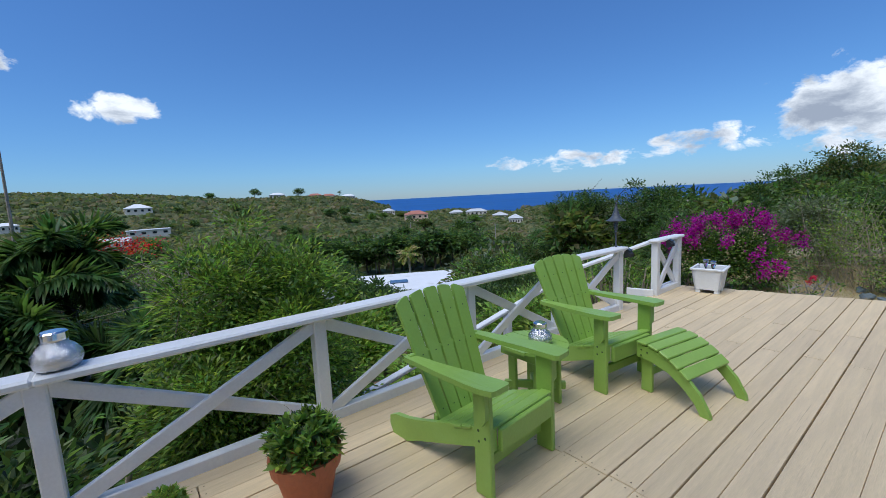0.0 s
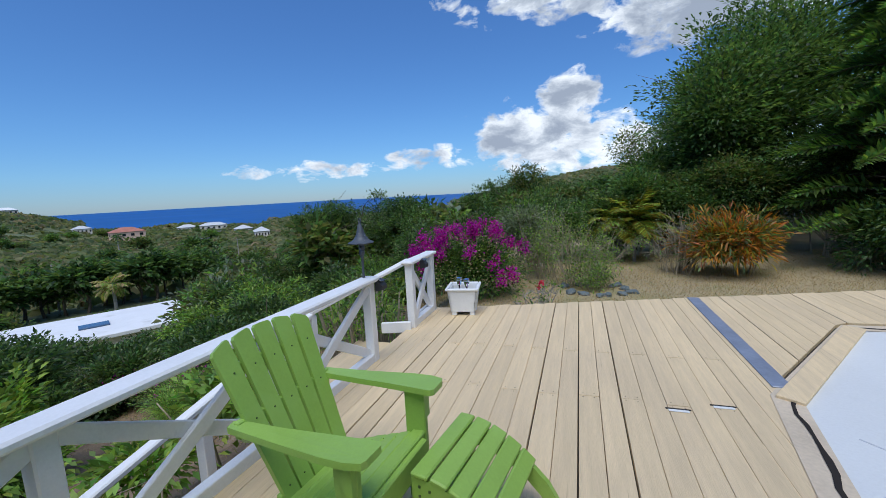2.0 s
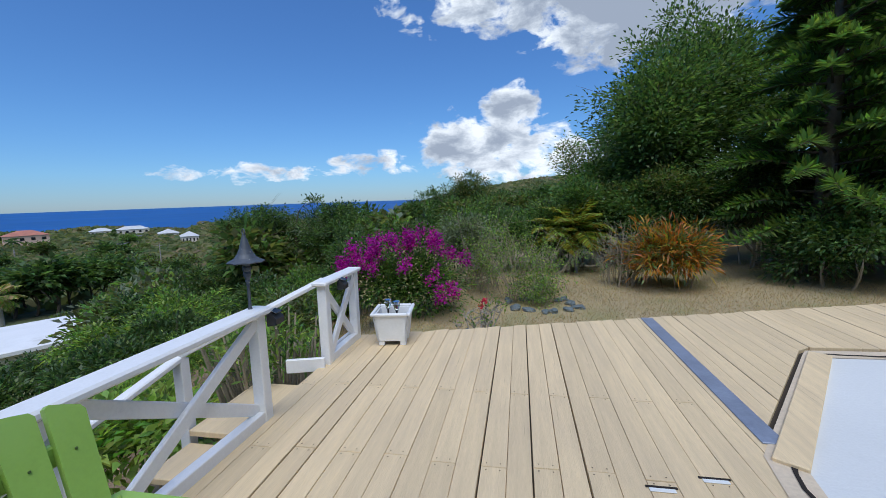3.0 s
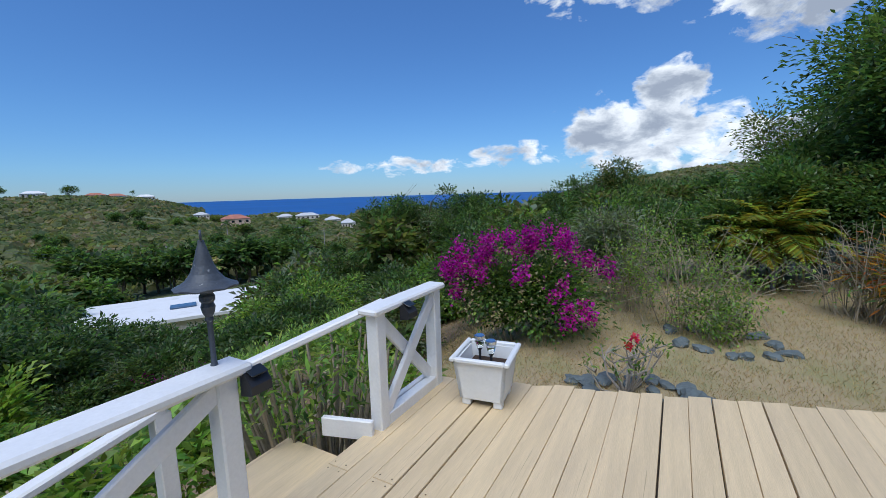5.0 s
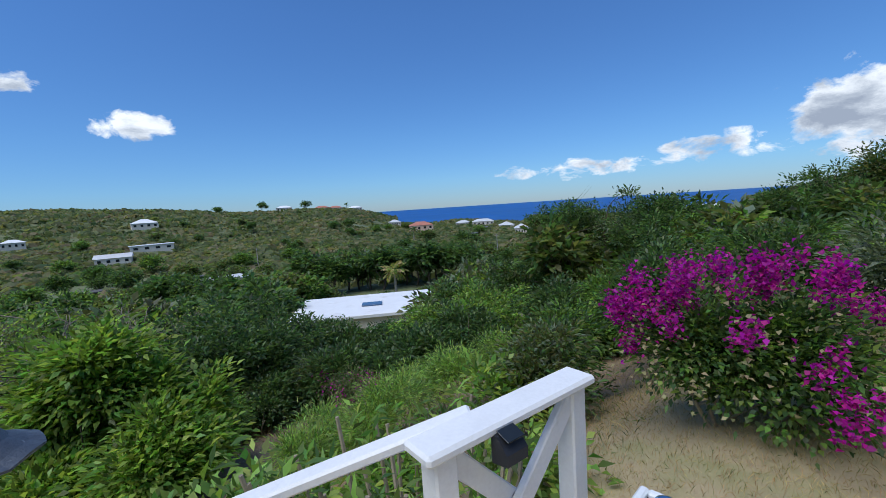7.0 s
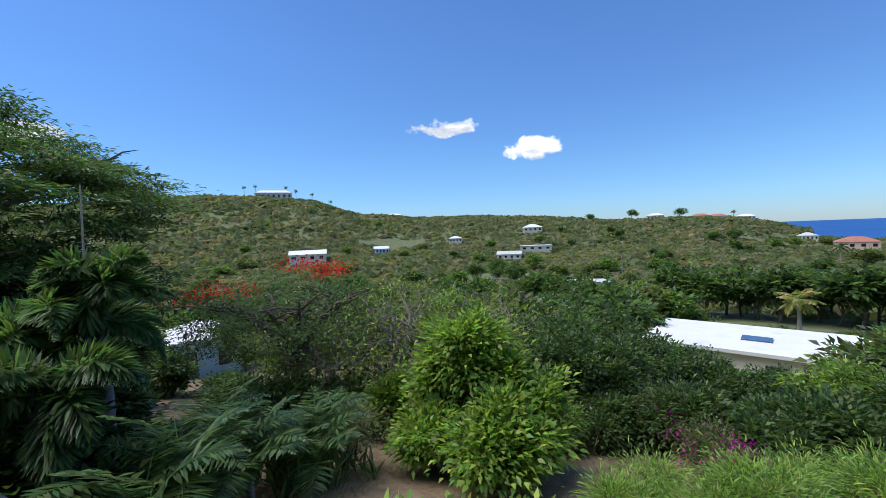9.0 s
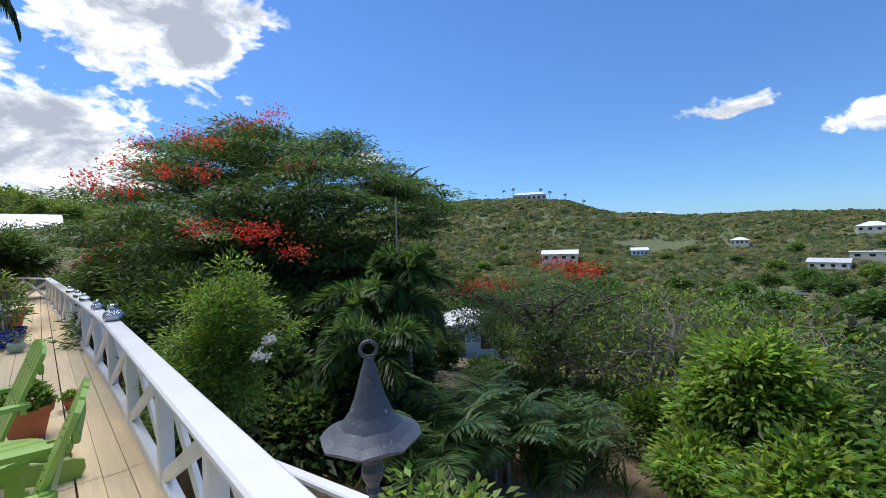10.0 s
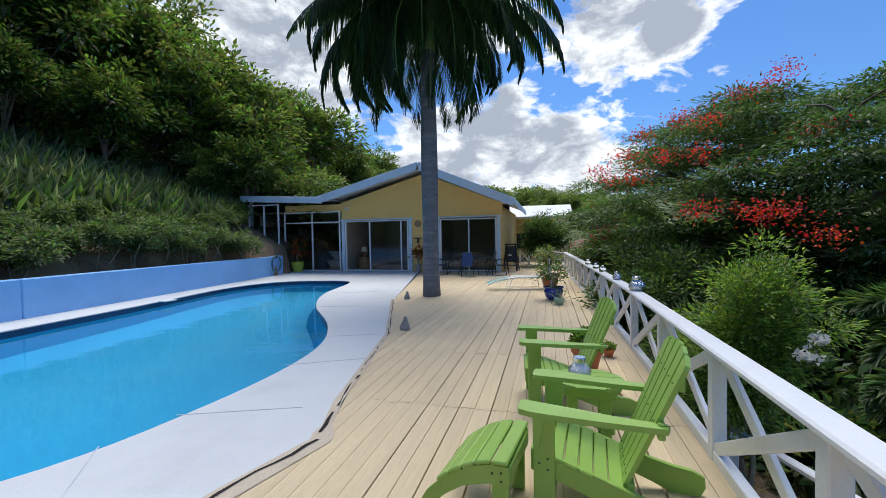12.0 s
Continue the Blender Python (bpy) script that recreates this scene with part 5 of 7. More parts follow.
def tree(name, at, label, seed, height, radii, count, leaf, mats, trunk=0.12, bark="bark", clumps=60, spread=0.35, tips=9, category="tree", low=0.0, group="", width=0.45, weights=None, stems=1):
    """A tree or shrub on its base: tapered trunk with limbs, crown of many leaves in clumps."""
    rng = np.random.default_rng(seed)
    t = thing(name, at, label, category, group)
    pts, way, cl = crown_points(rng, count, radii, clumps, spread)
    cz = height - radii[2] * 0.95
    pts[:, 2] += cz
    cl[:, 2] += cz
    keep = pts[:, 2] > low
    pts, way = pts[keep], way[keep]
    q = leaf_quads(rng, pts, way, leaf, leaf * width)
    b = Build()
    order = rng.permutation(len(cl))[:tips]
    for k in range(stems):
        off = (rng.normal() * 0.12 * (stems > 1), rng.normal() * 0.12 * (stems > 1))
        limbs(rng, b, (off[0], off[1], -0.3), (off[0] * 3, off[1] * 3, max(cz, height * 0.4)), trunk / math.sqrt(stems), [tuple(cl[i] * np.array((0.9, 0.9, 1))) for i in order[k::stems]])
    part("trunk", b, bark, t, smooth=True)
    idx = rng.choice(len(mats), len(q), p=weights)
    part("crown", quads("crown", q.reshape(-1, 3), mats, index=idx), None, t)
    return t


def frond_quads(rng, base, az, length, rise, droop, pairs, leaflet, width, bushy=False, hang=0.5):
    """A feather leaf: midrib places and its leaflets."""
    a = radians(az)
    out = np.array((math.cos(a), math.sin(a), 0.0))
    t = np.linspace(0, 1, pairs)
    e = radians(rise) - radians(droop) * t ** 1.15
    step = length / pairs
    p = np.array(base) + np.cumsum((np.cos(e)[:, None] * out + np.sin(e)[:, None] * np.array((0, 0, 1.0))) * step, 0)
    d = np.gradient(p, axis=0)
    d = unit(d)
    side = np.array((-math.sin(a), math.cos(a), 0.0))
    qs = []
    for k in ((-1, 1) if not bushy else (-1, 1, -0.5, 0.5, 0.0)):
        keep = t > 0.14
        n = keep.sum()
        upv = np.cross(side, d[keep]) * -1
        s = side * k + upv * ((1 - abs(k)) if bushy else 0.15)
        w = unit(s + d[keep] * 0.55 + np.array((0, 0, -hang)) + rng.normal(size=(n, 3)) * 0.12)
        ln = leaflet * np.sin(np.clip(t[keep] * 1.05, 0, 1) * math.pi * 0.86 + 0.28)[:, None]
        pp = p[keep]
        sd = unit(np.cross(w, np.array((0, 0, 1.0))))
        m = pp + w * ln * 0.5
        tip = pp + w * ln + np.array((0, 0, -hang * 0.3)) * ln
        qs.append(np.stack([pp, m + sd * width / 2, tip, m - sd * width / 2], 1))
    return np.concatenate(qs), p


def palm(name, at, label, seed, height, trunk, fronds, length, pairs, leaflet, width, mats, bushy=False, rise=(70, -20), droop=(60, 100), shaft=0.6, hang=0.5, bark="trunk_grey", stems=1, lean=0.0):
    rng = np.random.default_rng(seed)
    t = thing(name, at, label, "palm tree")
    tb, rb, sb, qs = Build(), Build(), Build(), []
    for s in range(stems):
        ox, oy = (rng.normal(size=2) * 0.25 if stems > 1 else (0, 0))
        h = height * (1 if s == 0 else rng.uniform(0.6, 0.95))
        zs = np.linspace(-0.4, h, 9)
        swell = [1.25, 1.05, 0.98, 1.0, 1.04, 1.03, 0.98, 0.9, 0.82]
        pts = [(ox + lean * (z / h) ** 2 * h * 0.1, oy, z) for z in zs]
        tb.tube(pts, [trunk * k for k in swell], 16)
        topx = pts[-1][0]
        sb.tube([(topx, oy, h - 0.02), (topx, oy, h + shaft * 0.4), (topx, oy, h + shaft)], [trunk * 0.98, trunk * 0.8, trunk * 0.35], 12)
        for k in range(fronds):
            az = 360 * k / fronds * 2.4 + rng.uniform(-14, 14)
            f = k / max(fronds - 1, 1)
            q, p = frond_quads(rng, (topx, oy, h + shaft * 0.9), az, length * rng.uniform(0.85, 1.1), rise[0] + (rise[1] - rise[0]) * f + rng.uniform(-6, 6),
                               droop[0] + (droop[1] - droop[0]) * rng.random(), pairs, leaflet, width, bushy, hang)
            qs.append(q)
            rb.tube([tuple(p[i]) for i in range(0, len(p), max(1, len(p) // 7))], [0.03 * (1 - i / 9) * max(0.4, trunk / 0.2) for i in range(len(range(0, len(p), max(1, len(p) // 7))))], 4)
    part("trunk", tb, bark, t, smooth=True)
    part("crownshaft", sb, "crownshaft", t, "smooth green crownshaft", smooth=True)
    part("stalk_frame", rb, "crownshaft", t)
    q = np.concatenate(qs)
    part("fronds", quads("fronds", q.reshape(-1, 3), mats, index=rng.integers(0, len(mats), len(q))), None, t)
    return t


def add_flowers(parent, seed, centers, per, spread, size, mat, name="blossom", label=""):
    rng = np.random.default_rng(seed)
    c = np.repeat(np.array(centers, float), per, 0)
    p = c + rng.normal(size=c.shape) * np.array(spread)
    q = leaf_quads(rng, p, unit(rng.normal(size=p.shape) + np.array((0, 0, 0.5))), size, size * 0.85, 0.3, 0.1)
    return tagged(part(name, quads(name, q.reshape(-1, 3), [mat]), None, parent, label), kind="stuff")


# royal palm through the deck
palm("royal_palm", (4.16, -3.31, 0.0), "tall grey-trunked royal palm growing beside the deck", 11, 6.55, 0.215, 68, 4.4, 110, 0.80, 0.052, ["lf_palm"], rise=(62, -14), droop=(90, 140), shaft=1.6, hang=1.4)

# bush with fine bright leaves close outside the rail
x, y = -0.88, 2.45
bush = tree("shrub", (x, y, float(land(x, y))), "tall bushy green shrub with fine leaves outside the railing", 21, 1.2 - float(land(x, y)), (0.74, 0.74, 1.2), 32000, 0.062, ["lf_bright", "lf_lime", "lf_mid"], 0.08, "twig", 170, 0.10, 16, "shrub", width=0.34, weights=[0.5, 0.3, 0.2], stems=5)
add_flowers(bush, 5, [(-0.24, 0.80, 0.66 - float(land(x, y))), (-0.14, 0.88, 0.52 - float(land(x, y)))], 40, (0.035, 0.04, 0.025), 0.055, "fl_white", label="clusters of white flowers")
x, y = -1.0, 0.3
tree("shrub", (x, y, float(land(x, y))), "green leafy shrub beneath the railing", 22, 1.6, (1.0, 1.4, 0.9), 7000, 0.13, ["lf_mid", "lf_dark"], 0.05, "twig", 60, 0.18, 8, "shrub", width=0.35, stems=4)
for k, (x, y, h, w) in enumerate(((-1.3, -2.6, 2.3, 1.5), (-1.6, -5.5, 2.9, 1.7), (-1.5, -8.4, 3.1, 1.8), (-1.2, -11.5, 2.5, 1.5))):
    t = tree("shrub", (x, y, float(land(x, y))), "dense dark green flowering hedge shrub along the railing", 23 + k, h + 0.2, (w * 0.75, w, 1.1), 15000, 0.115, ["lf_dark", "lf_mid"], 0.06, "bark", 90, 0.20, 8, "shrub", group="rail hedge", stems=3)
    if k > 1:
        add_flowers(t, 40 + k, [(0.5, 0.3 * k - 1, h + 0.1), (0.6, 0.6, h - 0.2), (0.2, -0.6, h + 0.2)], 60, (0.28, 0.3, 0.12), 0.09, "fl_pink", label="coral pink flowers")
tree("shrub", (1.35, -14.4, float(land(1.35, -14.4))), "dark green leafy shrub beside the outbuilding", 29, 2.45 - float(land(1.35, -14.4)), (1.25, 1.0, 1.3), 13000, 0.13, ["lf_mid", "lf_dark"], 0.08, "bark", 50, 0.25, 7, "shrub")

# foxtail palms and low palms on the slope
for k, (x, y, h, nf, ln) in enumerate(((-4.4, 0.42, 0.45, 13, 2.0), (-4.75, 1.05, 1.25, 8, 1.0), (-3.5, -1.9, 0.1, 10, 1.6), (-5.4, -0.6, 0.2, 9, 1.7), (-3.55, 1.7, 0.0, 10, 1.5))):
    g = float(land(x, y))
    palm("foxtail_palm", (x, y, g), "foxtail palm with bushy drooping green fronds", 60 + k, h - g - 0.75, 0.085, nf, ln, 70, 0.40, 0.05, ["lf_fox", "lf_fox", "lf_mid"], True, (82, 20), (95, 150), 0.45, 0.45)
for k, (az, r, h) in enumerate(((122, 7.2, -1.6), (128, 8.2, -1.5), (117, 8.8, -2.2), (133, 6.4, -1.2))):
    x, y, g = spot(az, r)
    palm("areca_palm", (x, y, g), "low feathery green palm clump on the slope", 70 + k, max(0.5, h - g - 0.6), 0.05, 8, 1.5, 34, 0.42, 0.045, ["lf_mid", "lf_fox"], False, (88, 48), (60, 100), 0.2, 0.25, stems=3)
for k, (az, r, top, w) in enumerate(((138, 7.0, -1.2, 0.9), (144, 7.4, -0.7, 1.0), (150, 7.0, -0.6, 0.9), (147, 9.6, -0.2, 1.2), (140, 9.8, -0.8, 1.1), (133, 9.6, -1.9, 0.9), (155, 8.4, -0.2, 1.0))):
    x, y, g = spot(az, r)
    tree("understory_shrub", (x, y, g), "dark broad-leaved shrub between the palms", 720 + k, top - g, (w, w, (top - g) * 0.5), 3600, 0.19, ["lf_dark", "lf_palm", "lf_fox"], 0.05, "bark", 70, 0.17, 8, "shrub", group="understory", stems=3)
x, y = -4.9, 0.6
g = float(land(x, y))
stalk = thing("flower_stalk", (x, y, g), "tall thin bare grey stalk rising from the palms", "stalk")
part("stalk", Build().tube([(0, 0, 0), (0.03, 0, 2.5), (0.0, 0.03, 2.6 - g)], [0.035, 0.03, 0.012], 6), "bark_pale", stalk)


# flame tree
def flame_tree(at, label, seed, height, radius, count, reds, low_part):
    rng = np.random.default_rng(seed)
    t = thing("flame_tree", at, label, "tree")
    n = 210
    a = rng.uniform(0, 2 * math.pi, n)
    rr = np.sqrt(rng.uniform(0.02, 1, n)) * radius
    z = height - 0.45 - (rr / radius) ** 2.2 * height * low_part + rng.normal(size=n) * 0.22
    z -= rng.uniform(0, 1, n) ** 2 * 1.3
    c = np.stack([rr * np.cos(a), rr * np.sin(a), z], 1)
    pick = rng.integers(0, n, count)
    off = rng.normal(size=(count, 3)) * np.array((0.46, 0.46, 0.06))
    off[:, 2] -= np.hypot(off[:, 0], off[:, 1]) * 0.16
    p = c[pick] + off
    way = unit(off * np.array((1, 1, 0.3)) + rng.normal(size=(count, 3)) * 0.25)
    q = leaf_quads(rng, p, way, 0.17, 0.05, 0.15, 0.1)
    b = Build()
    fork = Vector((0.3, 0.2, height * 0.38))
    b.tube([(0, 0, -0.4), (0.15, 0.0, height * 0.2), fork], [0.34, 0.27, 0.24], 9)
    for k in range(9):
        aa = 2 * math.pi * k / 9 + rng.uniform(-0.2, 0.2)
        e = Vector((math.cos(aa) * radius * 0.8, math.sin(aa) * radius * 0.8, height * (0.93 - 0.8 * low_part * 0.6)))
        m = fork.lerp(e, 0.5) + Vector((0, 0, 0.55))
        b.tube([fork, fork.lerp(m, 0.5) + Vector((0, 0, 0.2)), m, m.lerp(e, 0.5) + Vector((0, 0, 0.2)), e], [0.16, 0.13, 0.10, 0.06, 0.02], 6)
        for _ in range(6):
            s = m.lerp(e, rng.uniform(-0.3, 0.9))
            w = Vector((rng.normal(), rng.normal(), rng.uniform(0.1, 0.7))) * 1.0
            b.tube([s, s + w * 0.5 + Vector((0, 0, 0.1)), s + w], [0.045, 0.03, 0.01], 4)
    part("trunk", b, "bark", t, smooth=True)
    part("crown", quads("crown", q.reshape(-1, 3), ["lf_dark", "lf_mid", "lf_fox"], index=rng.choice(3, count, p=[0.6, 0.15, 0.25])), None, t, "flat layered sprays of fine dark green leaves")
    if reds:
        cs = [c[i] + np.array((0, 0, 0.18)) for i in rng.permutation(n)[:reds] if c[i][2] > height * 0.45]
        add_flowers(t, seed + 1, cs, 80, (0.30, 0.30, 0.09), 0.055, "fl_red", label="scattered red blossom")
    return t


gx, gy = -6.35, -7.9
g = float(land(gx, gy))
flame = flame_tree((gx, gy, g), "broad flame tree with dark layered leaves and red blossom", 81, 6.4 - g, 6.4, 90000, 8, 0.36)
fl = []
for az, el, r in ((158, 1.6, 8.6), (159.2, 2.2, 8.8), (157.0, 2.1, 8.6), (153.5, -0.6, 8.4), (164.3, 2.4, 8.8), (170, 12, 12), (166, 13.5, 11.5), (172, 9.5, 11.5), (175, 8, 12.5), (168, 9, 10.5), (160, 15, 12), (156, 16.8, 14), (163, 12.8, 11), (164, 9, 10), (174, 7, 11.5), (171, 7, 10.5), (157, 15.8, 12.5)):
    a = radians(az)
    p = Vector((0.8 - r * math.sin(a), 7.5 + r * math.cos(a), 1.6 + r * math.tan(radians(el)))) - Vector((gx, gy, g))
    fl.append(tuple(p))
add_flowers(flame, 83, fl, 120, (0.19, 0.19, 0.11), 0.058, "fl_red", "hanging_blossom", "dense hanging clusters of red blossom")
x, y, g2 = spot(120, 16.5)
x3, y3, g3 = spot(149, 14.5)
flame_tree((x3, y3, g3), "spreading dark green tree on the slope below the flame tree", 88, 2.4 - g3, 4.4, 26000, 0, 0.30)
flame2 = flame_tree((x, y, g2), "lower flame tree with orange-red blossom on the slope", 85, 0.7 - g2, 3.6, 14000, 0, 0.30)
cs = [tuple(Vector((0.7 - r * math.sin(radians(az)), 7.5 + r * math.cos(radians(az)), 1.6 + r * math.tan(radians(el)))) - Vector((x, y, g2))) for az, el, r in
      ((118.5, -3.6, 13), (116.5, -4.0, 13), (120.5, -3.3, 13.2), (115, -4.4, 12.8), (117.5, -4.5, 12.9), (127, -6, 12.6), (132, -6.5, 12.2), (130, -5.6, 12.4))]
add_flowers(flame2, 86, cs, 130, (0.30, 0.30, 0.12), 0.07, "fl_red", label="orange-red blossom")
for k, (az, r, top) in enumerate(((150, 10.5, -0.3), (158, 11.5, 0.2), (143, 11, -1.6), (165, 12.5, 0.8), (152, 7.5, -1.6), (160, 8.4, -1.0), (145, 7.2, -2.0))):
    x, y, g = spot(az, r)
    tree("undergrowth_shrub", (x, y, g), "dark shaded shrub growing under the flame tree", 90 + k, max(1.2, top - g), (1.7, 1.7, 1.2), 4200, 0.22, ["lf_dark", "lf_mid", "lf_olive"], 0.07, "bark", 46, 0.3, 7, "shrub", group="undergrowth", stems=2)


# trees added beneath the flame tree; dark leaf colours stand in for its shade
for k, (az, r, top, w) in enumerate(((147, 13, 1.5, 1.9), (152, 14, 2.5, 2.1), (157.5, 15, 2.9, 2.2), (163, 16, 2.6, 2.0), (168, 17.5, 2.0, 1.9), (155, 18, 2.2, 2.4))):
    x, y, g = spot(az, r)
    tree("shade_tree", (x, y, g), "added filler tree with leaves coloured dark as the shade under the flame tree", 950 + k, top - g, (w, w, 2.3), 8000, 0.2, ["lf_dark", "lf_palm"], 0.12, "bark", 110, 0.25, 10, group="shade trees")

# bare branching tree on the slope
def bare_tree(at, label, seed, height, reach, leaves, mats):
    """Pale limbs that rise from a short trunk and spread flat, forking to fine bare twigs."""
    rng = np.random.default_rng(seed)
    t = thing("bare_tree", at, label, "tree")
    b, ends = Build(), []

    def grow(p, d, ln, r, depth):
        q = p + d * ln
        m = p + d * ln * 0.5 + Vector((rng.normal(), rng.normal(), rng.normal())) * ln * 0.10
        b.tube([p, m, q], [r, r * 0.85, r * 0.68], 6 if depth > 2 else 4, cap=False)
        if depth == 0:
            ends.append(tuple(q))
            return
        for _ in range(3):
            flat = 0.55 if q.z > height * 0.62 else 1.0
            w = Vector((d.x + rng.normal() * 0.55, d.y + rng.normal() * 0.55, d.z * 0.55 * flat + rng.normal() * 0.28 + 0.12)).normalized()
            if q.z + w.z * ln > height:
                w.z = -0.1
            grow(q, w.normalized(), ln * rng.uniform(0.68, 0.92), r * 0.66, depth - 1)

    fork = height * 0.26
    b.tube([(0, 0, -0.4), (0.08, 0.05, fork * 0.5), (0.0, 0.0, fork)], [0.26, 0.20, 0.19], 9)
    for k in range(6):
        a = 2 * math.pi * k / 6 + rng.uniform(-0.3, 0.3)
        grow(Vector((0, 0, fork * 0.95)), Vector((math.cos(a), math.sin(a), 0.75)).normalized(), reach * 0.34, 0.085, 4)
    part("branch_frame", b, "bark_dry", t, smooth=True)
    e = np.array(ends)
    p = e[rng.integers(0, len(e), leaves)] + rng.normal(size=(leaves, 3)) * 0.22
    q = leaf_quads(rng, p, rng.normal(size=(leaves, 3)), 0.16, 0.07)
    part("foliage", quads("foliage", q.reshape(-1, 3), mats, index=rng.integers(0, len(mats), leaves)), None, t)
    return t


for k, (az, r, top, reach, lv) in enumerate(((107.5, 16.5, 0.0, 4.6, 6500), (93, 19.5, -0.2, 3.6, 2600), (84, 22, -1.2, 3.2, 1400), (116, 20, -0.2, 3.6, 4000), (100, 22, -0.2, 3.4, 3000))):
    x, y, g = spot(az, r)
    bare_tree((x, y, g), "sparse grey-branched spreading tree with few leaves on the slope", 101 + k, top - g, reach, lv, ["lf_olive", "lf_lime", "lf_mid"])

# bright green tree and the dark hedge row below the deck
SLOPE = [(94, 10.4, -0.1, 0.95, 0), (89.5, 9.8, -1.3, 0.75, 0), (99.5, 10.8, -1.2, 0.75, 0), (92.5, 8.7, -2.0, 0.8, 0), (105, 12.8, -2.7, 0.8, 0), (101, 9.6, -2.5, 0.6, 0),
         (86.5, 14.0, -1.6, 1.5, 1), (81, 14.2, -2.0, 1.4, 1), (77, 13.4, -2.6, 1.25, 1), (72.5, 13.2, -2.8, 1.2, 1), (68, 13.0, -2.9, 1.2, 1), (63.5, 13.0, -2.8, 1.25, 1), (59, 13.2, -2.7, 1.3, 1),
         (54.5, 13.8, -2.5, 1.4, 1), (50, 14.5, -2.2, 1.4, 1), (84, 17.5, -2.2, 1.6, 1), (112, 14.8, -3.2, 1.1, 1), (117, 14.6, -3.0, 1.2, 1), (122, 14.0, -2.6, 1.2, 1), (100, 16.2, -3.4, 1.2, 1),
         (79, 20, -2.4, 2.2, 1), (72, 22, -4.2, 2.0, 1), (66, 22, -4.6, 2.0, 1), (60, 22, -4.9, 2.0, 1), (56, 20, -3.6, 2.0, 2), (52, 22, -2.9, 2.2, 1), (47, 20, -2.4, 2.2, 2), (44, 26, -2.2, 2.6, 1), (49, 17.5, -2.5, 1.5, 2)]
for k, (az, r, top, w, kind) in enumerate(SLOPE):
    x, y, g = spot(az, r)
    mats = (["lf_lime", "lf_bright"], ["lf_dark", "lf_mid", "lf_dark"], ["lf_bright", "lf_mid", "lf_lime"])[kind]
    h = max(1.3, top - g)
    tree("leafy_tree", (x, y, g), ("fresh lime green leafy tree on the slope", "dense dark green leafy tree in the hedge row on the slope", "mid green leafy tree on the slope")[kind], 120 + k,
         h, (w * 1.25, w * 1.25, min(2.0, h * 0.55)), (6000 if kind == 0 else 6500), (0.19 if kind == 0 else 0.17 if r < 16 else 0.21), mats, 0.09, "bark", 90 if kind == 0 else 110, 0.2 if kind == 0 else 0.17 if r < 16 else 0.21, 12, group="slope trees", low=0.25 if kind else 0.55, width=0.5)
# low leaves close under the rail
for k, (x, y, top) in enumerate(((-1.9, 7.6, -0.42), (-2.2, 6.9, -0.35), (-1.5, 9.5, -0.75), (-2.9, 8.8, -1.0), (-2.9, 10.6, -0.7), (-2.4, 6.0, -0.75), (-1.9, 4.9, -0.6))):
    g = float(land(x, y))
    tree("garden_shrub", (x, y, g), "leafy green garden shrub with broad yellowish leaves", 140 + k, max(0.7, top - g), (0.55, 0.55, 0.42), 800, 0.13, ["lf_lime", "lf_bright"], 0.03, "twig", 26, 0.15, 7, "shrub", group="garden shrubs", width=0.5, stems=3)
for k, (az, r, top, w) in enumerate(((64, 7.0, -1.35, 0.75), (54, 7.8, -1.45, 0.8), (72, 7.5, -1.9, 0.6), (47, 8.8, -1.3, 0.9), (58, 8.2, -1.8, 0.7), (42, 7.0, -1.2, 0.7), (68, 6.4, -1.75, 0.55), (76, 6.6, -2.2, 0.5))):
    x, y, g = spot(az, r)
    tree("feathery_shrub", (x, y, g), "light feathery green shrub below the steps", 1450 + k, max(0.9, top - g), (w, w, 0.6), 4200, 0.12, ["lf_lime", "lf_bright", "lf_lime"], 0.03, "twig", 60, 0.14, 9, "shrub", group="feathery shrubs", width=0.16, stems=4)
rng = np.random.default_rng(1470)
kinds = []
for k, (mats, leaf, wd) in enumerate(((["lf_mid", "lf_bright"], 0.11, 0.4), (["lf_dark", "lf_mid"], 0.13, 0.5), (["lf_olive", "lf_grey"], 0.09, 0.3))):
    x, y, g = spot((84, 79, 113)[k], (11.8, 12.2, 9.5)[k])
    kinds.append(tree("slope_shrub", (x, y, g), ("fresh green shrub on the garden slope", "dark green shrub on the garden slope", "dry olive shrub on the garden slope")[k], 1480 + k, 1.25, (0.75, 0.75, 0.6), 3000, leaf, mats, 0.04, "twig", 50, 0.16, 9, "shrub", group="slope shrubs", width=wd, stems=3))
for k in range(30):
    az, r = rng.uniform(52, 128), rng.uniform(12.6, 17)
    x, y, g = spot(az, r)
    if 88 < az < 112 and r < 14:
        continue
    sc = rng.uniform(0.55, 1.15)
    c = copy_thing(kinds[int(rng.integers(0, 3))], pose(x, y, g, 0, 0, rng.uniform(0, 360)))
    c.scale = (sc * 1.15, sc * 1.15, sc)
x, y, g = spot(67, 11.2)
low = tree("bougainvillea", (x, y, g), "low bougainvillea with dull purple bracts on the slope", 1495, 1.0, (1.1, 0.9, 0.5), 3500, 0.08, ["lf_mid", "lf_olive"], 0.03, "twig", 60, 0.15, 8, "shrub", stems=4)
add_flowers(low, 1496, [(dx, dy, 0.8) for dx, dy in rng.normal(size=(22, 2)) * 0.5], 26, (0.12, 0.12, 0.10), 0.06, "fl_magenta", "bract_mass", "purple bracts")
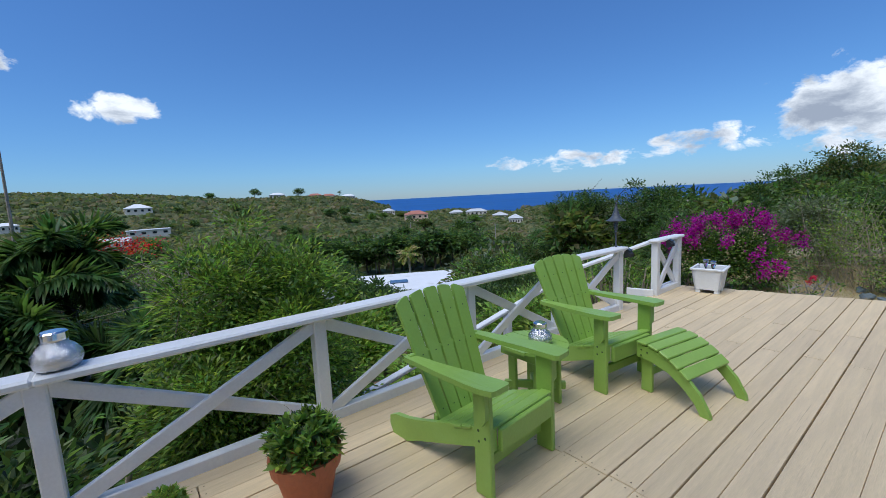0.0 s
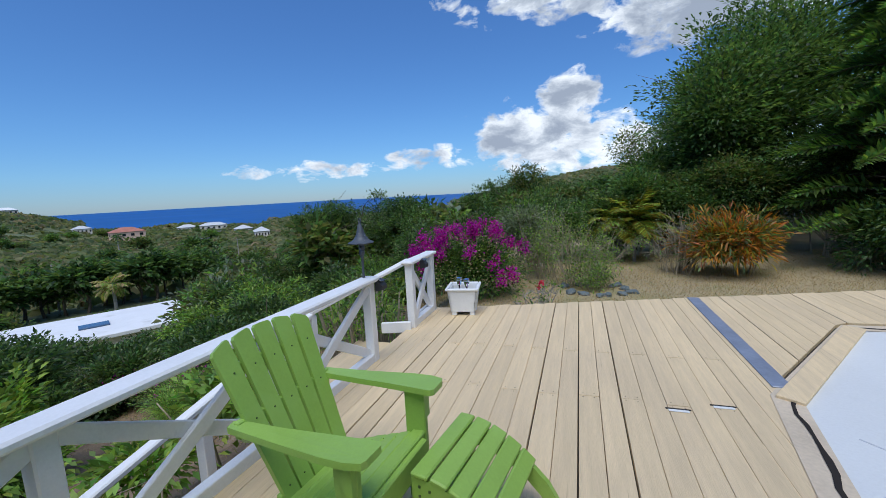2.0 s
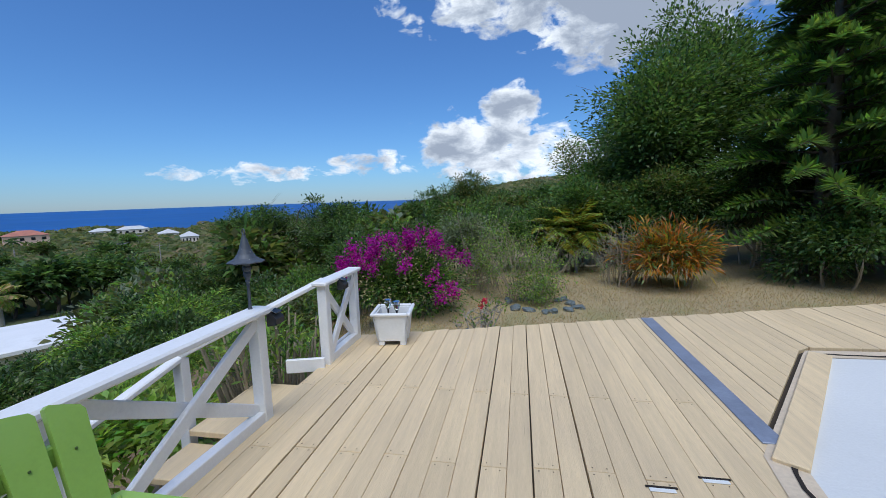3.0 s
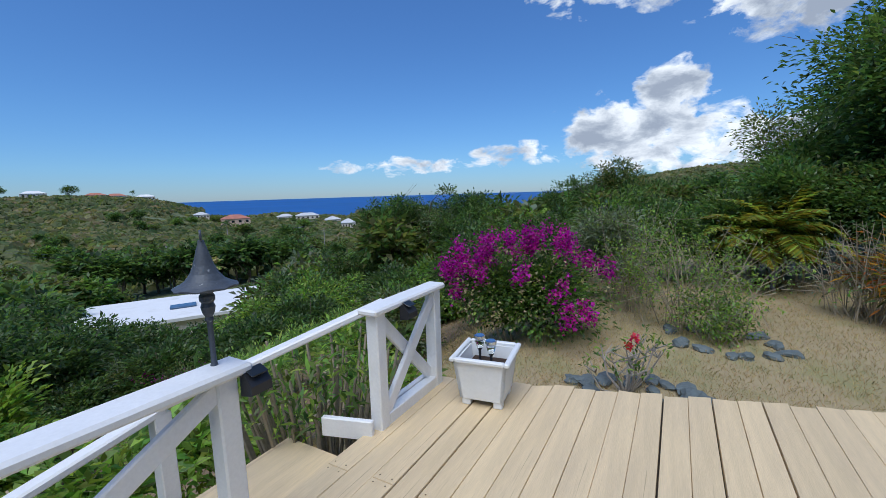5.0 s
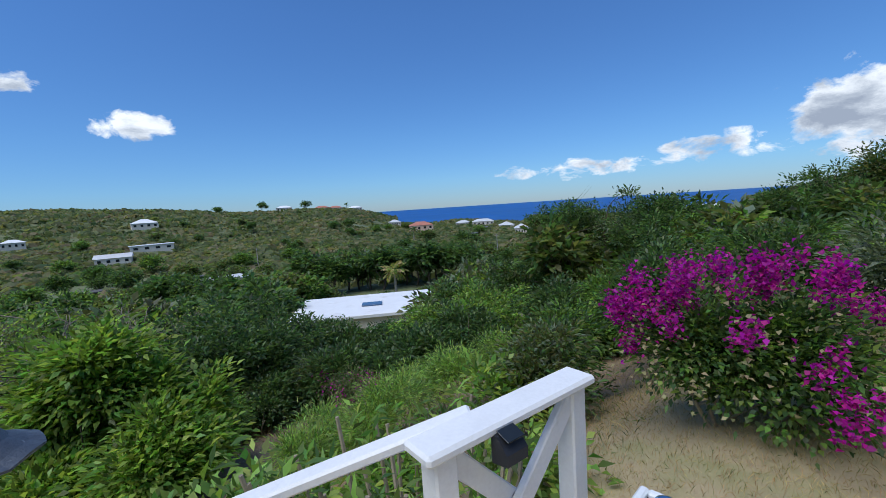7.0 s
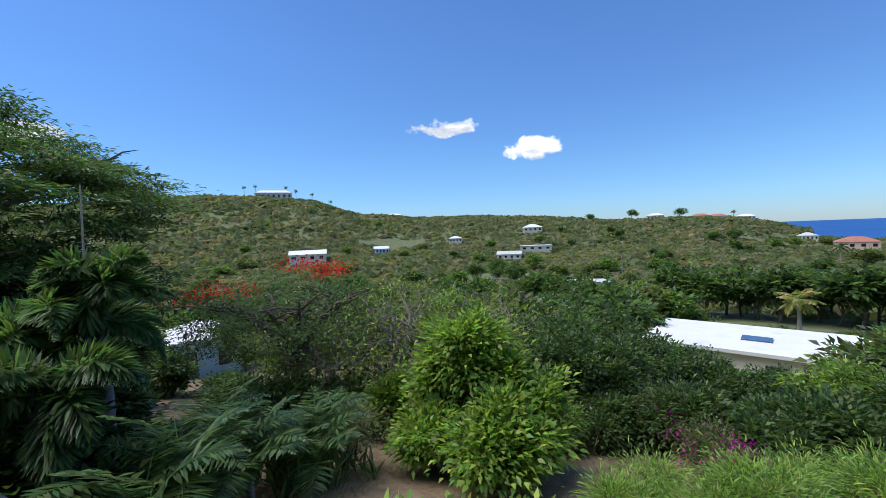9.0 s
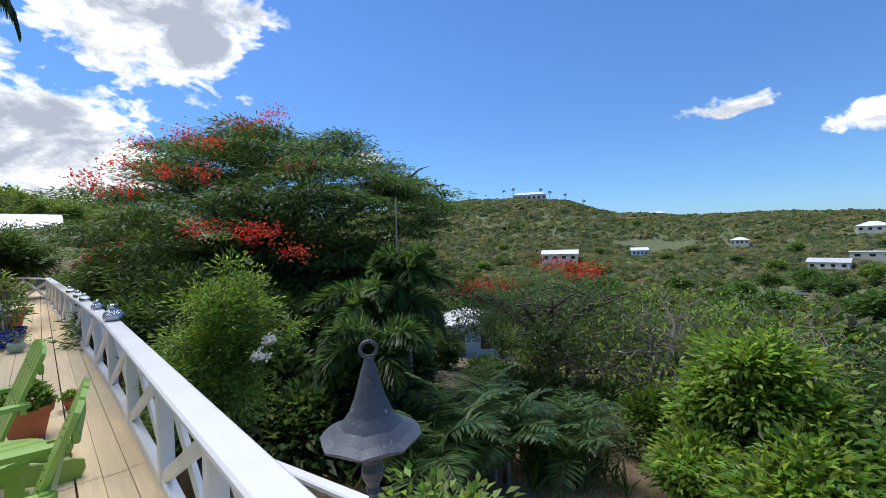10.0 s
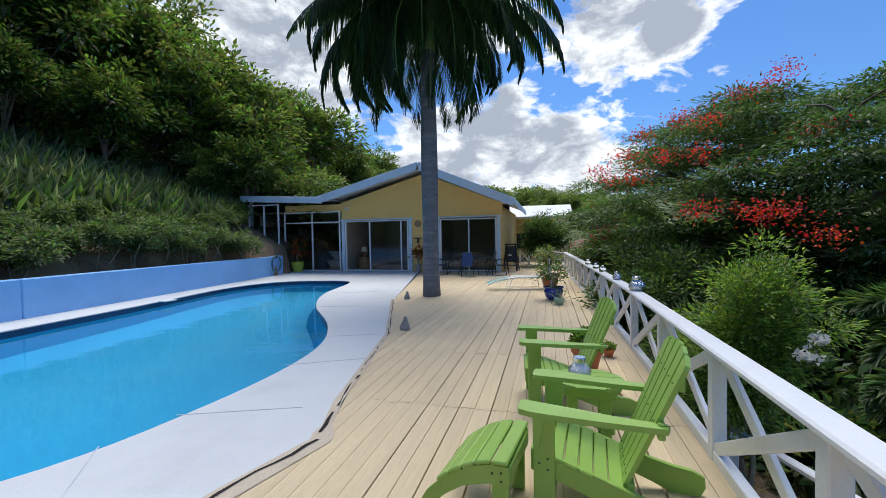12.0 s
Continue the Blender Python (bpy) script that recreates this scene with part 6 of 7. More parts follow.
# many-stemmed leafless shrub beside the steps
rng = np.random.default_rng(31)
x, y = -0.78, 8.02
shrub = thing("stick_shrub", (x, y, float(land(x, y))), "many-stemmed brown shrub with few leaves beside the steps", "shrub")
b, ends = Build(), []
for k in range(64):
    a, o = rng.uniform(0, 2 * math.pi), rng.uniform(0.02, 0.28)
    p = Vector((o * math.cos(a), o * 1.5 * math.sin(a), -0.1))
    w = Vector((math.cos(a) * 0.16, math.sin(a) * 0.26, 1)) * rng.uniform(0.7, 1.05) * (0.42 - float(land(x, y)))
    b.tube([p, p + w * 0.5 + Vector((rng.normal() * 0.03, rng.normal() * 0.03, 0)), p + w], [0.020, 0.017, 0.012], 5)
    ends.append(tuple(p + w))
tagged(part("cane", b, "twig", shrub), kind="stuff")
e = np.array(ends)
p = e[rng.integers(0, len(e), 700)] + rng.normal(size=(700, 3)) * 0.07
part("leaves", quads("leaves", leaf_quads(rng, p, rng.normal(size=(700, 3)) + np.array((0, 0, 0.6)), 0.12, 0.03).reshape(-1, 3), ["lf_bright", "lf_lime", "lf_mid"], index=rng.integers(0, 3, 700)), None, shrub)

# bougainvillea
bx, by = -0.25, 11.4
bou = tree("bougainvillea", (bx, by, float(land(bx, by))), "bougainvillea bush covered in magenta bracts", 151, 1.25, (1.0, 0.85, 0.8), 12000, 0.075, ["lf_mid", "lf_dark", "lf_bright"], 0.05, "twig", 150, 0.15, 14, "shrub", width=0.55, stems=5)
rng = np.random.default_rng(152)
d = unit(rng.normal(size=(74, 3)) + np.array((0.1, -0.2, 0.1)))
d[:, 2] = np.abs(d[:, 2]) * 0.9 + 0.15
cs = d * np.array((1.05, 0.9, 0.80)) * rng.uniform(0.86, 1.22, (74, 1)) + np.array((0, 0, 0.60)) + rng.normal(size=(74, 3)) * 0.05
cs = np.concatenate([cs[((cs[:, 2] > 0.92) & (rng.random(74) < 0.62)) | (rng.random(74) < 0.12)], np.array([(0.25, -0.3, 1.48), (0.55, -0.2, 1.42), (0.2, -0.3, 1.38), (0.8, -0.75, 0.55), (0.95, -0.6, 0.7), (-0.8, -0.5, 1.2), (-1.0, -0.4, 1.0)])])
cs = np.concatenate([cs, cs + rng.normal(size=cs.shape) * 0.09 + np.array((0, 0, 0.06))])
add_flowers(bou, 153, cs, 62, (0.055, 0.055, 0.065), 0.046, "fl_magenta", "bract_mass", "magenta flower bracts")
add_flowers(bou, 154, d[:60] * np.array((1.1, 0.95, 0.8)) + np.array((0, 0, 0.4)), 9, (0.10, 0.10, 0.1), 0.05, "fl_cream", "faded_bract", "faded cream bracts")
tree("silver_shrub", (0.6, 13.6, float(land(0.6, 13.6))), "grey-green silvery shrub behind the bougainvillea", 155, 1.95, (0.85, 0.8, 0.9), 4200, 0.10, ["lf_grey"], 0.03, "twig", 60, 0.14, 9, "shrub", stems=5, width=0.4)


# thin straggling shrubs on the lawn's edge
def straggler(at, seed, height, spread, count, leaves, mats, label):
    rng = np.random.default_rng(seed)
    t = thing("straggly_shrub", at, label, "shrub", "straggly shrubs")
    b, pts = Build(), []
    for k in range(count):
        a = rng.uniform(0, 2 * math.pi)
        p = Vector((rng.normal() * spread * 0.25, rng.normal() * spread * 0.25, -0.05))
        w = Vector((math.cos(a) * spread * rng.uniform(0.2, 1), math.sin(a) * spread * rng.uniform(0.2, 1), height * rng.uniform(0.5, 1.05)))
        m = p + w * 0.5 + Vector((0, 0, height * 0.12))
        b.tube([p, m, p + w], [0.010, 0.007, 0.003], 4)
        for _ in range(3):
            s = p.lerp(p + w, rng.uniform(0.3, 0.95))
            v = Vector((rng.normal(), rng.normal(), rng.uniform(-0.2, 0.8))) * height * 0.16
            b.tube([s, s + v], [0.005, 0.002], 3)
            pts += [tuple(s + v), tuple(s + v * 0.6)]
        pts.append(tuple(p + w))
    part("twig_frame", b, "twig", t)
    e = np.array(pts)
    p = e[rng.integers(0, len(e), leaves)] + rng.normal(size=(leaves, 3)) * 0.07
    part("leaves", quads("leaves", leaf_quads(rng, p, rng.normal(size=(leaves, 3)), 0.065, 0.026).reshape(-1, 3), mats, index=rng.integers(0, len(mats), leaves)), None, t)
    return t


for k, (x, y, h, s, n) in enumerate(((1.7, 12.4, 1.6, 0.9, 22), (1.1, 13.2, 1.8, 0.8, 24), (2.3, 13.6, 1.5, 0.9, 20), (2.25, 12.05, 0.6, 0.5, 26), (0.9, 14.8, 1.9, 1.0, 24))):
    straggler((x, y, float(land(x, y))), 160 + k, h, s, n, 1500, ["lf_grey", "lf_lime", "lf_bright", "lf_bright"], "thin straggling grey-green shrub at the lawn edge")

# desert rose in a ring of rocks by the deck end
rx, ry = 1.27, 10.02
rg = float(land(rx, ry))
rose = thing("desert_rose", (rx, ry, rg), "low grey-stemmed desert rose with a few pink flowers", "shrub")
rng = np.random.default_rng(171)
b, tips = Build(), []
for k in range(15):
    a, o = rng.uniform(0, 2 * math.pi), rng.uniform(0.12, 0.5)
    w = Vector((math.cos(a) * o, math.sin(a) * o * 0.9, rng.uniform(0.25, 0.6)))
    b.tube([(0, 0, -0.05), tuple(w * 0.5 + Vector((rng.normal() * 0.05, rng.normal() * 0.05, -0.07))), tuple(w)], [0.018, 0.010, 0.005], 5)
    for _ in range(3):
        v = Vector((rng.normal(), rng.normal(), 0.9)) * 0.09
        b.tube([tuple(w * 0.8), tuple(w * 0.8 + v)], [0.010, 0.005], 4)
    tips.append(tuple(w))
part("branching_stem", b, "bark_pale", rose)
lq = leaf_quads(rng, np.array(tips)[rng.integers(0, len(tips), 160)] + rng.normal(size=(160, 3)) * 0.04, rng.normal(size=(160, 3)) + np.array((0, 0, 0.6)), 0.07, 0.025)
part("leaves", quads("leaves", lq.reshape(-1, 3), ["lf_mid", "lf_bright"], index=rng.integers(0, 2, 160)), None, rose)
add_flowers(rose, 172, [(0.02, -0.05, 0.50), (0.06, 0.02, 0.56)], 16, (0.03, 0.03, 0.03), 0.05, "fl_pink", label="pink flowers")


def rock(at, seed, size, mat, label, group="rocks"):
    rng = np.random.default_rng(seed)
    bm = bmesh.new()
    bmesh.ops.create_icosphere(bm, subdivisions=2, radius=1)
    ph = rng.uniform(0, 6, 6)
    for v in bm.verts:
        c = v.co
        k = 1 + 0.22 * math.sin(2.3 * c.x + ph[0]) * math.sin(2.1 * c.y + ph[1]) + 0.16 * math.sin(4.5 * c.z + ph[2] + 3 * c.x)
        v.co = Vector((c.x * size[0], c.y * size[1], c.z * size[2])) * k
    me = bpy.data.meshes.new("rock")
    bm.to_mesh(me)
    bm.free()
    me.materials.append(M[mat])
    ob = new("rock", me)
    ob.matrix_basis = pose(at[0], at[1], at[2], 0, 0, rng.uniform(0, 360))
    return tagged(ob, label, "rock", group)


rng = np.random.default_rng(173)
for k in range(24):
    a = -0.95 + 4.4 * k / 24
    near = k < 11
    x, y = rx + 0.12 + 0.56 * math.cos(a) + rng.normal() * 0.07, ry - 0.10 + 0.36 * math.sin(a) + rng.normal() * 0.06
    sc = rng.uniform(0.75, 1.25) * (1.25 if near else 0.8)
    rock((x, y, float(land(x, y)) + 0.03), 1800 + k, (0.125 * sc, 0.085 * sc, 0.055 * sc), "rock", "blue-grey rock in a ring round the desert rose", "rock ring")
for k in range(16):
    x, y = 2.25 + 0.62 * math.cos(0.39 * k) + rng.normal() * 0.05, 12.05 + 0.5 * math.sin(0.39 * k) + rng.normal() * 0.05
    rock((x, y, float(land(x, y)) + 0.02), 200 + k, (0.11 * (0.6 + 0.2 * (k % 4)), 0.08, 0.06), "rock", "grey stone in a ring round a small lawn bush", "lawn stones")
for k, (x, y, s) in enumerate(((3.49, 0.72, 0.085), (4.62, -2.62, 0.075))):
    o = thing("garden_ornament", (x, y, 0.0), "small grey stone ornament standing on the deck edge", "ornament", "stone ornaments")
    part("body", Build().lathe([(s, 0), (s * 1.05, s * 0.5), (s * 0.75, s * 1.3), (s * 0.35, s * 2.0), (s * 0.42, s * 2.3), (s * 0.2, s * 2.7)], 9, lambda i, a: (1 + 0.18 * math.sin(3 * a + i), 0)), "stone_small", o, smooth=True)

# croton, golden palm and the trees at the end of the lawn
cx, cy = 5.5, 14.4
cro = tree("croton_bush", (cx, cy, float(land(cx, cy))), "rounded croton bush with orange and yellow leaves", 221, 1.75, (1.15, 1.05, 0.95), 5200, 0.22, ["lf_croton", "lf_croton", "lf_areca", "lf_mid"], 0.05, "twig", 120, 0.15, 12, "shrub", low=0.15, width=0.17, stems=5)
straggler((4.3, 14.6, float(land(4.3, 14.6))), 222, 1.6, 0.9, 60, 500, ["lf_grey"], "bare grey twiggy shrub beside the croton")
x, y = 3.45, 16.5
palm("golden_palm", (x, y, float(land(x, y))), "low golden-green feathery palm at the lawn edge", 223, 0.95, 0.05, 15, 1.3, 46, 0.38, 0.06, ["lf_areca", "lf_areca", "lf_lime"], False, (85, 10), (60, 110), 0.2, 0.3, stems=3)


def norfolk(at, label, seed, height):
    """A pine with tiers of drooping feathery branches."""
    rng = np.random.default_rng(seed)
    t = thing("pine_tree", at, label, "tree")
    b, qs = Build(), []
    b.tube([(0, 0, -0.3), (0.05, 0, height * 0.5), (0, 0, height)], [0.24, 0.16, 0.03], 10)
    for k in range(24):
        z = 0.7 + (height - 0.9) * k / 24
        for j in range(6):
            a = rng.uniform(0, 360)
            ln = (2.9 * (1 - k / 26) + 0.4) * rng.uniform(0.8, 1.1)
            q, p = frond_quads(rng, (0, 0, z), a, ln, 18, 40, 34, 0.42, 0.07, True, 0.25)
            qs.append(q)
            b.tube([tuple(p[0]), tuple(p[len(p) // 2]), tuple(p[-1])], [0.035, 0.022, 0.006], 4)
    part("trunk", b, "bark", t, smooth=True)
    q = np.concatenate(qs)
    part("foliage", quads("foliage", q.reshape(-1, 3), ["lf_fox", "lf_bright", "lf_mid"], index=rng.choice(3, len(q), p=[0.4, 0.3, 0.3])), None, t)


norfolk((9.0, 15.6, float(land(9.0, 15.6))), "dark green pine with feathery drooping branches by the lawn", 231, 8.5)
norfolk((12.0, 17.0, float(land(12.0, 17.0))), "tall dark green pine behind the lawn", 232, 9.0)
for k, (x, y, h, w) in enumerate(((6.2, 18.6, 6.2, 2.2), (7.8, 20.5, 7.6, 2.6), (4.9, 20.5, 4.2, 1.9), (10.3, 20.0, 8.5, 2.8), (9.0, 24.0, 9.0, 3.0), (6.3, 23.0, 6.4, 2.4), (13.5, 21, 9, 3), (12.5, 13.5, 5.5, 2.2), (14.5, 16.5, 8, 2.6))):
    tree("hedge_tree", (x, y, float(land(x, y))), "tall dense dark green tree at the end of the lawn", 240 + k, h, (w, w, h * 0.50), 15000, 0.17, ["lf_mid", "lf_dark", "lf_fox"], 0.16, "bark", 190, 0.34, 14, group="lawn trees", low=0.1, weights=[0.5, 0.35, 0.15])
for k in range(22):
    x, y = (2.9 + 0.62 * k, 17.0 + 1.2 * ((k * 5) % 4) / 4 - 0.06 * k) if k < 16 else (8.5 + 1.2 * (k - 16), 14.3 + 0.5 * (k % 2))
    tree("thicket_shrub", (x, y, float(land(x, y))), "dense shaded shrub in the thicket behind the lawn", 1300 + k, 1.9 + 0.25 * ((k * 3) % 4) + 0.06 * k - (1.2 if k > 15 else 0), (1.05, 1.0, 1.0), 5200, 0.12, (["lf_dark", "lf_mid"], ["lf_mid", "lf_fox"], ["lf_mid", "lf_olive"])[k % 3], 0.05, "twig", 60, 0.2, 9, "shrub", group="lawn thicket", low=0.05, stems=3)
tree("open_tree", (3.9, 21.0, float(land(3.9, 21.0))), "slender open-crowned tree with pale thin branches", 257, 4.3, (1.0, 0.9, 1.5), 1700, 0.12, ["lf_olive", "lf_mid"], 0.06, "bark_pale", 46, 0.22, 9, "tree")
straggler((3.0, 21.5, float(land(3.0, 21.5))), 252, 2.2, 0.8, 30, 1200, ["lf_olive", "lf_mid"], "thin leggy tree with sparse leaves")


# spiky upright leaves: pandanus clumps and the planted bank
def blades(rng, at, count, length, width, lean):
    p = np.repeat(np.atleast_2d(at), count, 0) + rng.normal(size=(count * len(np.atleast_2d(at)), 3)) * np.array((0.06, 0.06, 0.0))
    w = unit(rng.normal(size=p.shape) * np.array((lean, lean, 0.0)) + np.array((0, 0, 1.0)))
    ln = length * rng.uniform(0.6, 1.15, (len(p), 1))
    sd = unit(np.cross(w, rng.normal(size=p.shape)))
    m = p + w * ln * 0.55
    tip = p + w * ln + (w * np.array((1, 1, 0))) * ln * 0.25 + np.array((0, 0, -0.12)) * ln * lean
    return np.stack([p, m + sd * width / 2, tip, m - sd * width / 2], 1)


for k, (az, r, s) in enumerate(((357, 17, 1.4), (352, 20, 1.5), (4, 19, 1.2), (0, 15.5, 0.9), (347, 22, 1.5))):
    x, y, g = spot(az, r)
    rng = np.random.default_rng(260 + k)
    pan = thing("spiky_plant", (x, y, g), "spiky pandanus clump with long arching green leaves", "shrub", "spiky plants")
    part("leaves", quads("leaves", blades(rng, [(dx, dy, 0.25) for dx, dy in rng.normal(size=(5, 2)) * 0.6], 45, s, 0.06, 0.8).reshape(-1, 3), ["lf_fox", "lf_mid"], index=rng.integers(0, 2, 225)), None, pan)

for k, (az, r, s) in enumerate(((119, 12.6, 0.95), (115.5, 12.9, 0.95), (112, 13.1, 0.9), (108.5, 13.2, 0.9), (122, 12.2, 0.9), (117, 8.6, 0.8), (120.5, 8.2, 0.85), (114, 9.2, 0.75), (118.5, 9.6, 0.8), (123, 9.0, 0.85))):
    x, y, g = spot(az, r)
    rng = np.random.default_rng(2600 + k)
    pan = thing("sword_plant", (x, y, g), "clump of dark upright sword-shaped leaves on the slope", "plant", "sword plants")
    part("leaves", quads("leaves", blades(rng, [(dx, dy, 0.0) for dx, dy in rng.normal(size=(9, 2)) * 0.34], 12, s, 0.055, 0.30).reshape(-1, 3), ["lf_dark", "lf_mid", "lf_grey"], index=rng.choice(3, 108, p=[0.55, 0.3, 0.15])), None, pan)

rng = np.random.default_rng(270)
xs, ys = rng.uniform(15.0, 20.5, 1300), rng.uniform(-9.5, 7.5, 1300)
at = np.stack([xs, ys, land(xs, ys)], 1)
bank = tagged(new("bank_plants", quads("bank_plants", blades(rng, at, 9, 1.25, 0.15, 0.32).reshape(-1, 3), ["lf_grey", "lf_fox", "lf_mid"], index=rng.choice(3, 11700, p=[0.5, 0.2, 0.3]))), "bank thickly planted with upright sword-shaped leaves", "plants", kind="stuff")
for k in range(34):
    x, y = (13.2 if k % 2 else 14.3) + rng.uniform(-0.2, 0.3), -7.4 + k * 0.47
    tree("bank_shrub", (x, y, float(land(x, y))), "low dark shrub above the blue wall", 280 + k, rng.uniform(0.75, 1.15), (0.8, 0.8, 0.5), 2600, 0.11, ["lf_mid", "lf_fox", "lf_grey"], 0.03, "twig", 34, 0.11, 6, "shrub", group="wall shrubs", stems=3, weights=[0.4, 0.25, 0.35])
for k, (x, y, h) in enumerate(((16.6, -8.7, 2.0), (17.6, -9.0, 2.8), (15.5, -8.6, 0.8))):
    tree("porch_shrub", (x, y, float(land(x, y))), "dark leafy shrub against the glazed porch", 1390 + k, h, (0.9, 0.8, h * 0.5), 6000, 0.12, ["lf_dark", "lf_mid"], 0.05, "bark", 60, 0.18, 8, "shrub", group="porch shrubs", stems=3)
big = []
for k, (h, w, mats) in enumerate(((8.5, 3.4, ["lf_mid", "lf_bright", "lf_olive"]), (7.2, 2.9, ["lf_mid", "lf_olive", "lf_bright"]), (9.5, 3.6, ["lf_mid", "lf_bright", "lf_olive"]))):
    big.append((h, w, mats))
made = {}
for k, (az, r, v, sc) in enumerate(((212, 30, 1, 1.15), (217, 27, 0, 0.95), (222, 29, 1, 1.2), (226, 25, 2, 0.8), (231, 27, 0, 1.0), (236, 26, 2, 1.0), (240, 24, 0, 1.05), (245, 25, 2, 1.0), (208, 36, 1, 0.9), (203, 40, 0, 0.75),
                                  (199, 44, 1, 0.7), (228, 33, 2, 1.1), (238, 33, 0, 1.1), (215, 36, 2, 0.9), (250, 24, 0, 1.0), (256, 24, 2, 1.0), (196, 46, 1, 0.55), (206, 32, 1, 0.7), (220, 23, 1, 0.6), (234, 22.5, 1, 0.65), (242, 22, 0, 0.55))):
    x, y, g = spot(az, r)
    if v not in made:
        h, w, mats = big[v]
        made[v] = tree("hillside_tree", (x, y, g), "tall shaded tree on the hillside above the pool", 310 + k, h, (w, w, h * 0.43), 5000, 0.38, mats, 0.2, "bark", 120, 0.30, 14, group="hillside trees", low=0.6)
        made[v].scale = (sc, sc, sc)
    else:
        c = copy_thing(made[v], pose(x, y, g, 0, 0, 47 * k))
        c.scale = (sc, sc, sc)

for k in range(26):
    az = 203 + 2.1 * k
    r = 23.5 + 9 * ((k * 7) % 5) / 5 + (8 if az < 212 else 0)
    x, y, g = spot(az, r)
    c = copy_thing(made[(1, 0, 2)[k % 3]], pose(x, y, g - 1.6, 0, 0, 61 * k))
    sc = 0.58 + 0.05 * ((k * 3) % 5)
    c.scale = (sc * 1.2, sc * 1.2, sc)

# woods on the rise behind the house and the outbuilding
for k in range(34):
    az = 153 + 1.35 * k
    r = 44 + 26 * ((k * 7) % 6) / 6
    x, y, g = spot(az, r)
    top = 1.6 + r * math.tan(radians(float(np.interp(az, [150, 160, 168, 176, 184, 192, 200], [-1.0, 2.0, 3.6, 5.6, 6.4, 6.6, 7.4])) + 0.5 * math.sin(k * 2.3)))
    v = k % 3
    sc = min(1.1, max(0.3, (top - g) / big[v][0]))
    c = copy_thing(made[v], pose(x, y, min(g, top - big[v][0] * sc), 0, 0, 73 * k))
    c.scale = (sc * 1.25, sc * 1.25, sc)

# hedges beyond the steps towards the sea
for k, (az, r, top, w, mats) in enumerate(((32, 26, 1.9, 3.4, ["lf_dark", "lf_mid", "lf_grey"]), (37, 27, 1.3, 2.4, ["lf_dark", "lf_mid"]), (26, 25, 1.4, 2.4, ["lf_dark", "lf_mid"]), (20, 24, 0.6, 2.6, ["lf_mid", "lf_bright"]), (14, 26, 1.3, 2.4, ["lf_mid", "lf_dark"]),
                                            (9, 28, 2.0, 2.6, ["lf_mid", "lf_dark"]), (5.5, 30, 3.2, 2.2, ["lf_dark", "lf_olive"]), (1, 30, 2.0, 2.8, ["lf_mid", "lf_dark"]), (-4, 30, 2.2, 2.8, ["lf_mid", "lf_dark"]), (17, 18, -0.4, 1.8, ["lf_mid", "lf_bright"]),
                                            (24, 17, -1.0, 1.6, ["lf_mid", "lf_olive"]), (31, 16, -1.6, 1.5, ["lf_bright", "lf_mid"]), (38, 17, -1.9, 1.6, ["lf_dark", "lf_mid"]), (10, 20, 0.0, 1.8, ["lf_mid", "lf_bright"]), (3, 22, 0.5, 2.0, ["lf_mid", "lf_dark"]), (-3, 22, 0.6, 1.9, ["lf_dark", "lf_fox"]), (28, 11.5, -1.4, 1.0, ["lf_bright", "lf_lime"]), (36, 11, -2.0, 1.0, ["lf_bright", "lf_mid"]))):
    x, y, g = spot(az, r)
    h = max(1.3, top - g)
    tree("coast_tree", (x, y, g), "bushy dark green tree with an uneven crown below the garden", 340 + k, h, (w, w, min(h * 0.5, 2.4)), 8000, 0.20, mats, 0.12, "bark", 120, 0.21, 14, group="coast trees", low=0.2)

# dense shrubs on the edge of the garden behind the bougainvillea
for k, (x, y, top, w, v) in enumerate(((-1.9, 13.4, 0.55, 0.9, 0), (-2.6, 15.2, 0.7, 1.1, 1), (-0.7, 14.9, 0.9, 0.95, 0), (0.5, 16.1, 1.25, 1.0, 1), (1.8, 16.4, 1.15, 0.95, 0), (-1.4, 17.0, 1.0, 1.2, 2), (0.8, 18.4, 1.6, 1.2, 0), (2.6, 18.0, 1.5, 1.1, 1), (-3.4, 12.4, -0.1, 0.9, 1), (-3.6, 17.2, 0.7, 1.3, 0), (-2.6, 11.4, -0.35, 0.7, 2), (3.4, 18.2, 1.5, 0.8, 1))):
    g = float(land(x, y))
    tree("border_shrub", (x, y, g), ("dense dark green shrub on the garden edge", "leafy mid green shrub on the garden edge", "grey-green bushy shrub on the garden edge")[v], 3600 + k, top - g, (w, w, (top - g) * 0.52), 5200, 0.11, (["lf_dark", "lf_mid"], ["lf_mid", "lf_dark", "lf_bright"], ["lf_mid", "lf_grey", "lf_olive"])[v], 0.05, "twig", 90, 0.13, 10, "shrub", group="border shrubs", stems=4, width=0.4)

for k, (az, r, top, w) in enumerate(((126.5, 27, -1.6, 1.7), (128.5, 24, -5.6, 1.5), (134.5, 25, -4.2, 1.6), (131.5, 20, -6.3, 1.3), (137, 22, -1.2, 1.8))):
    x, y, g = spot(az, r)
    tree("valley_tree", (x, y, g), "dark green tree beside the light blue house", 3700 + k, top - g, (w, w, (top - g) * 0.5), 5000, 0.24, ["lf_dark", "lf_mid"], 0.1, "bark", 90, 0.2, 9, group="valley trees")

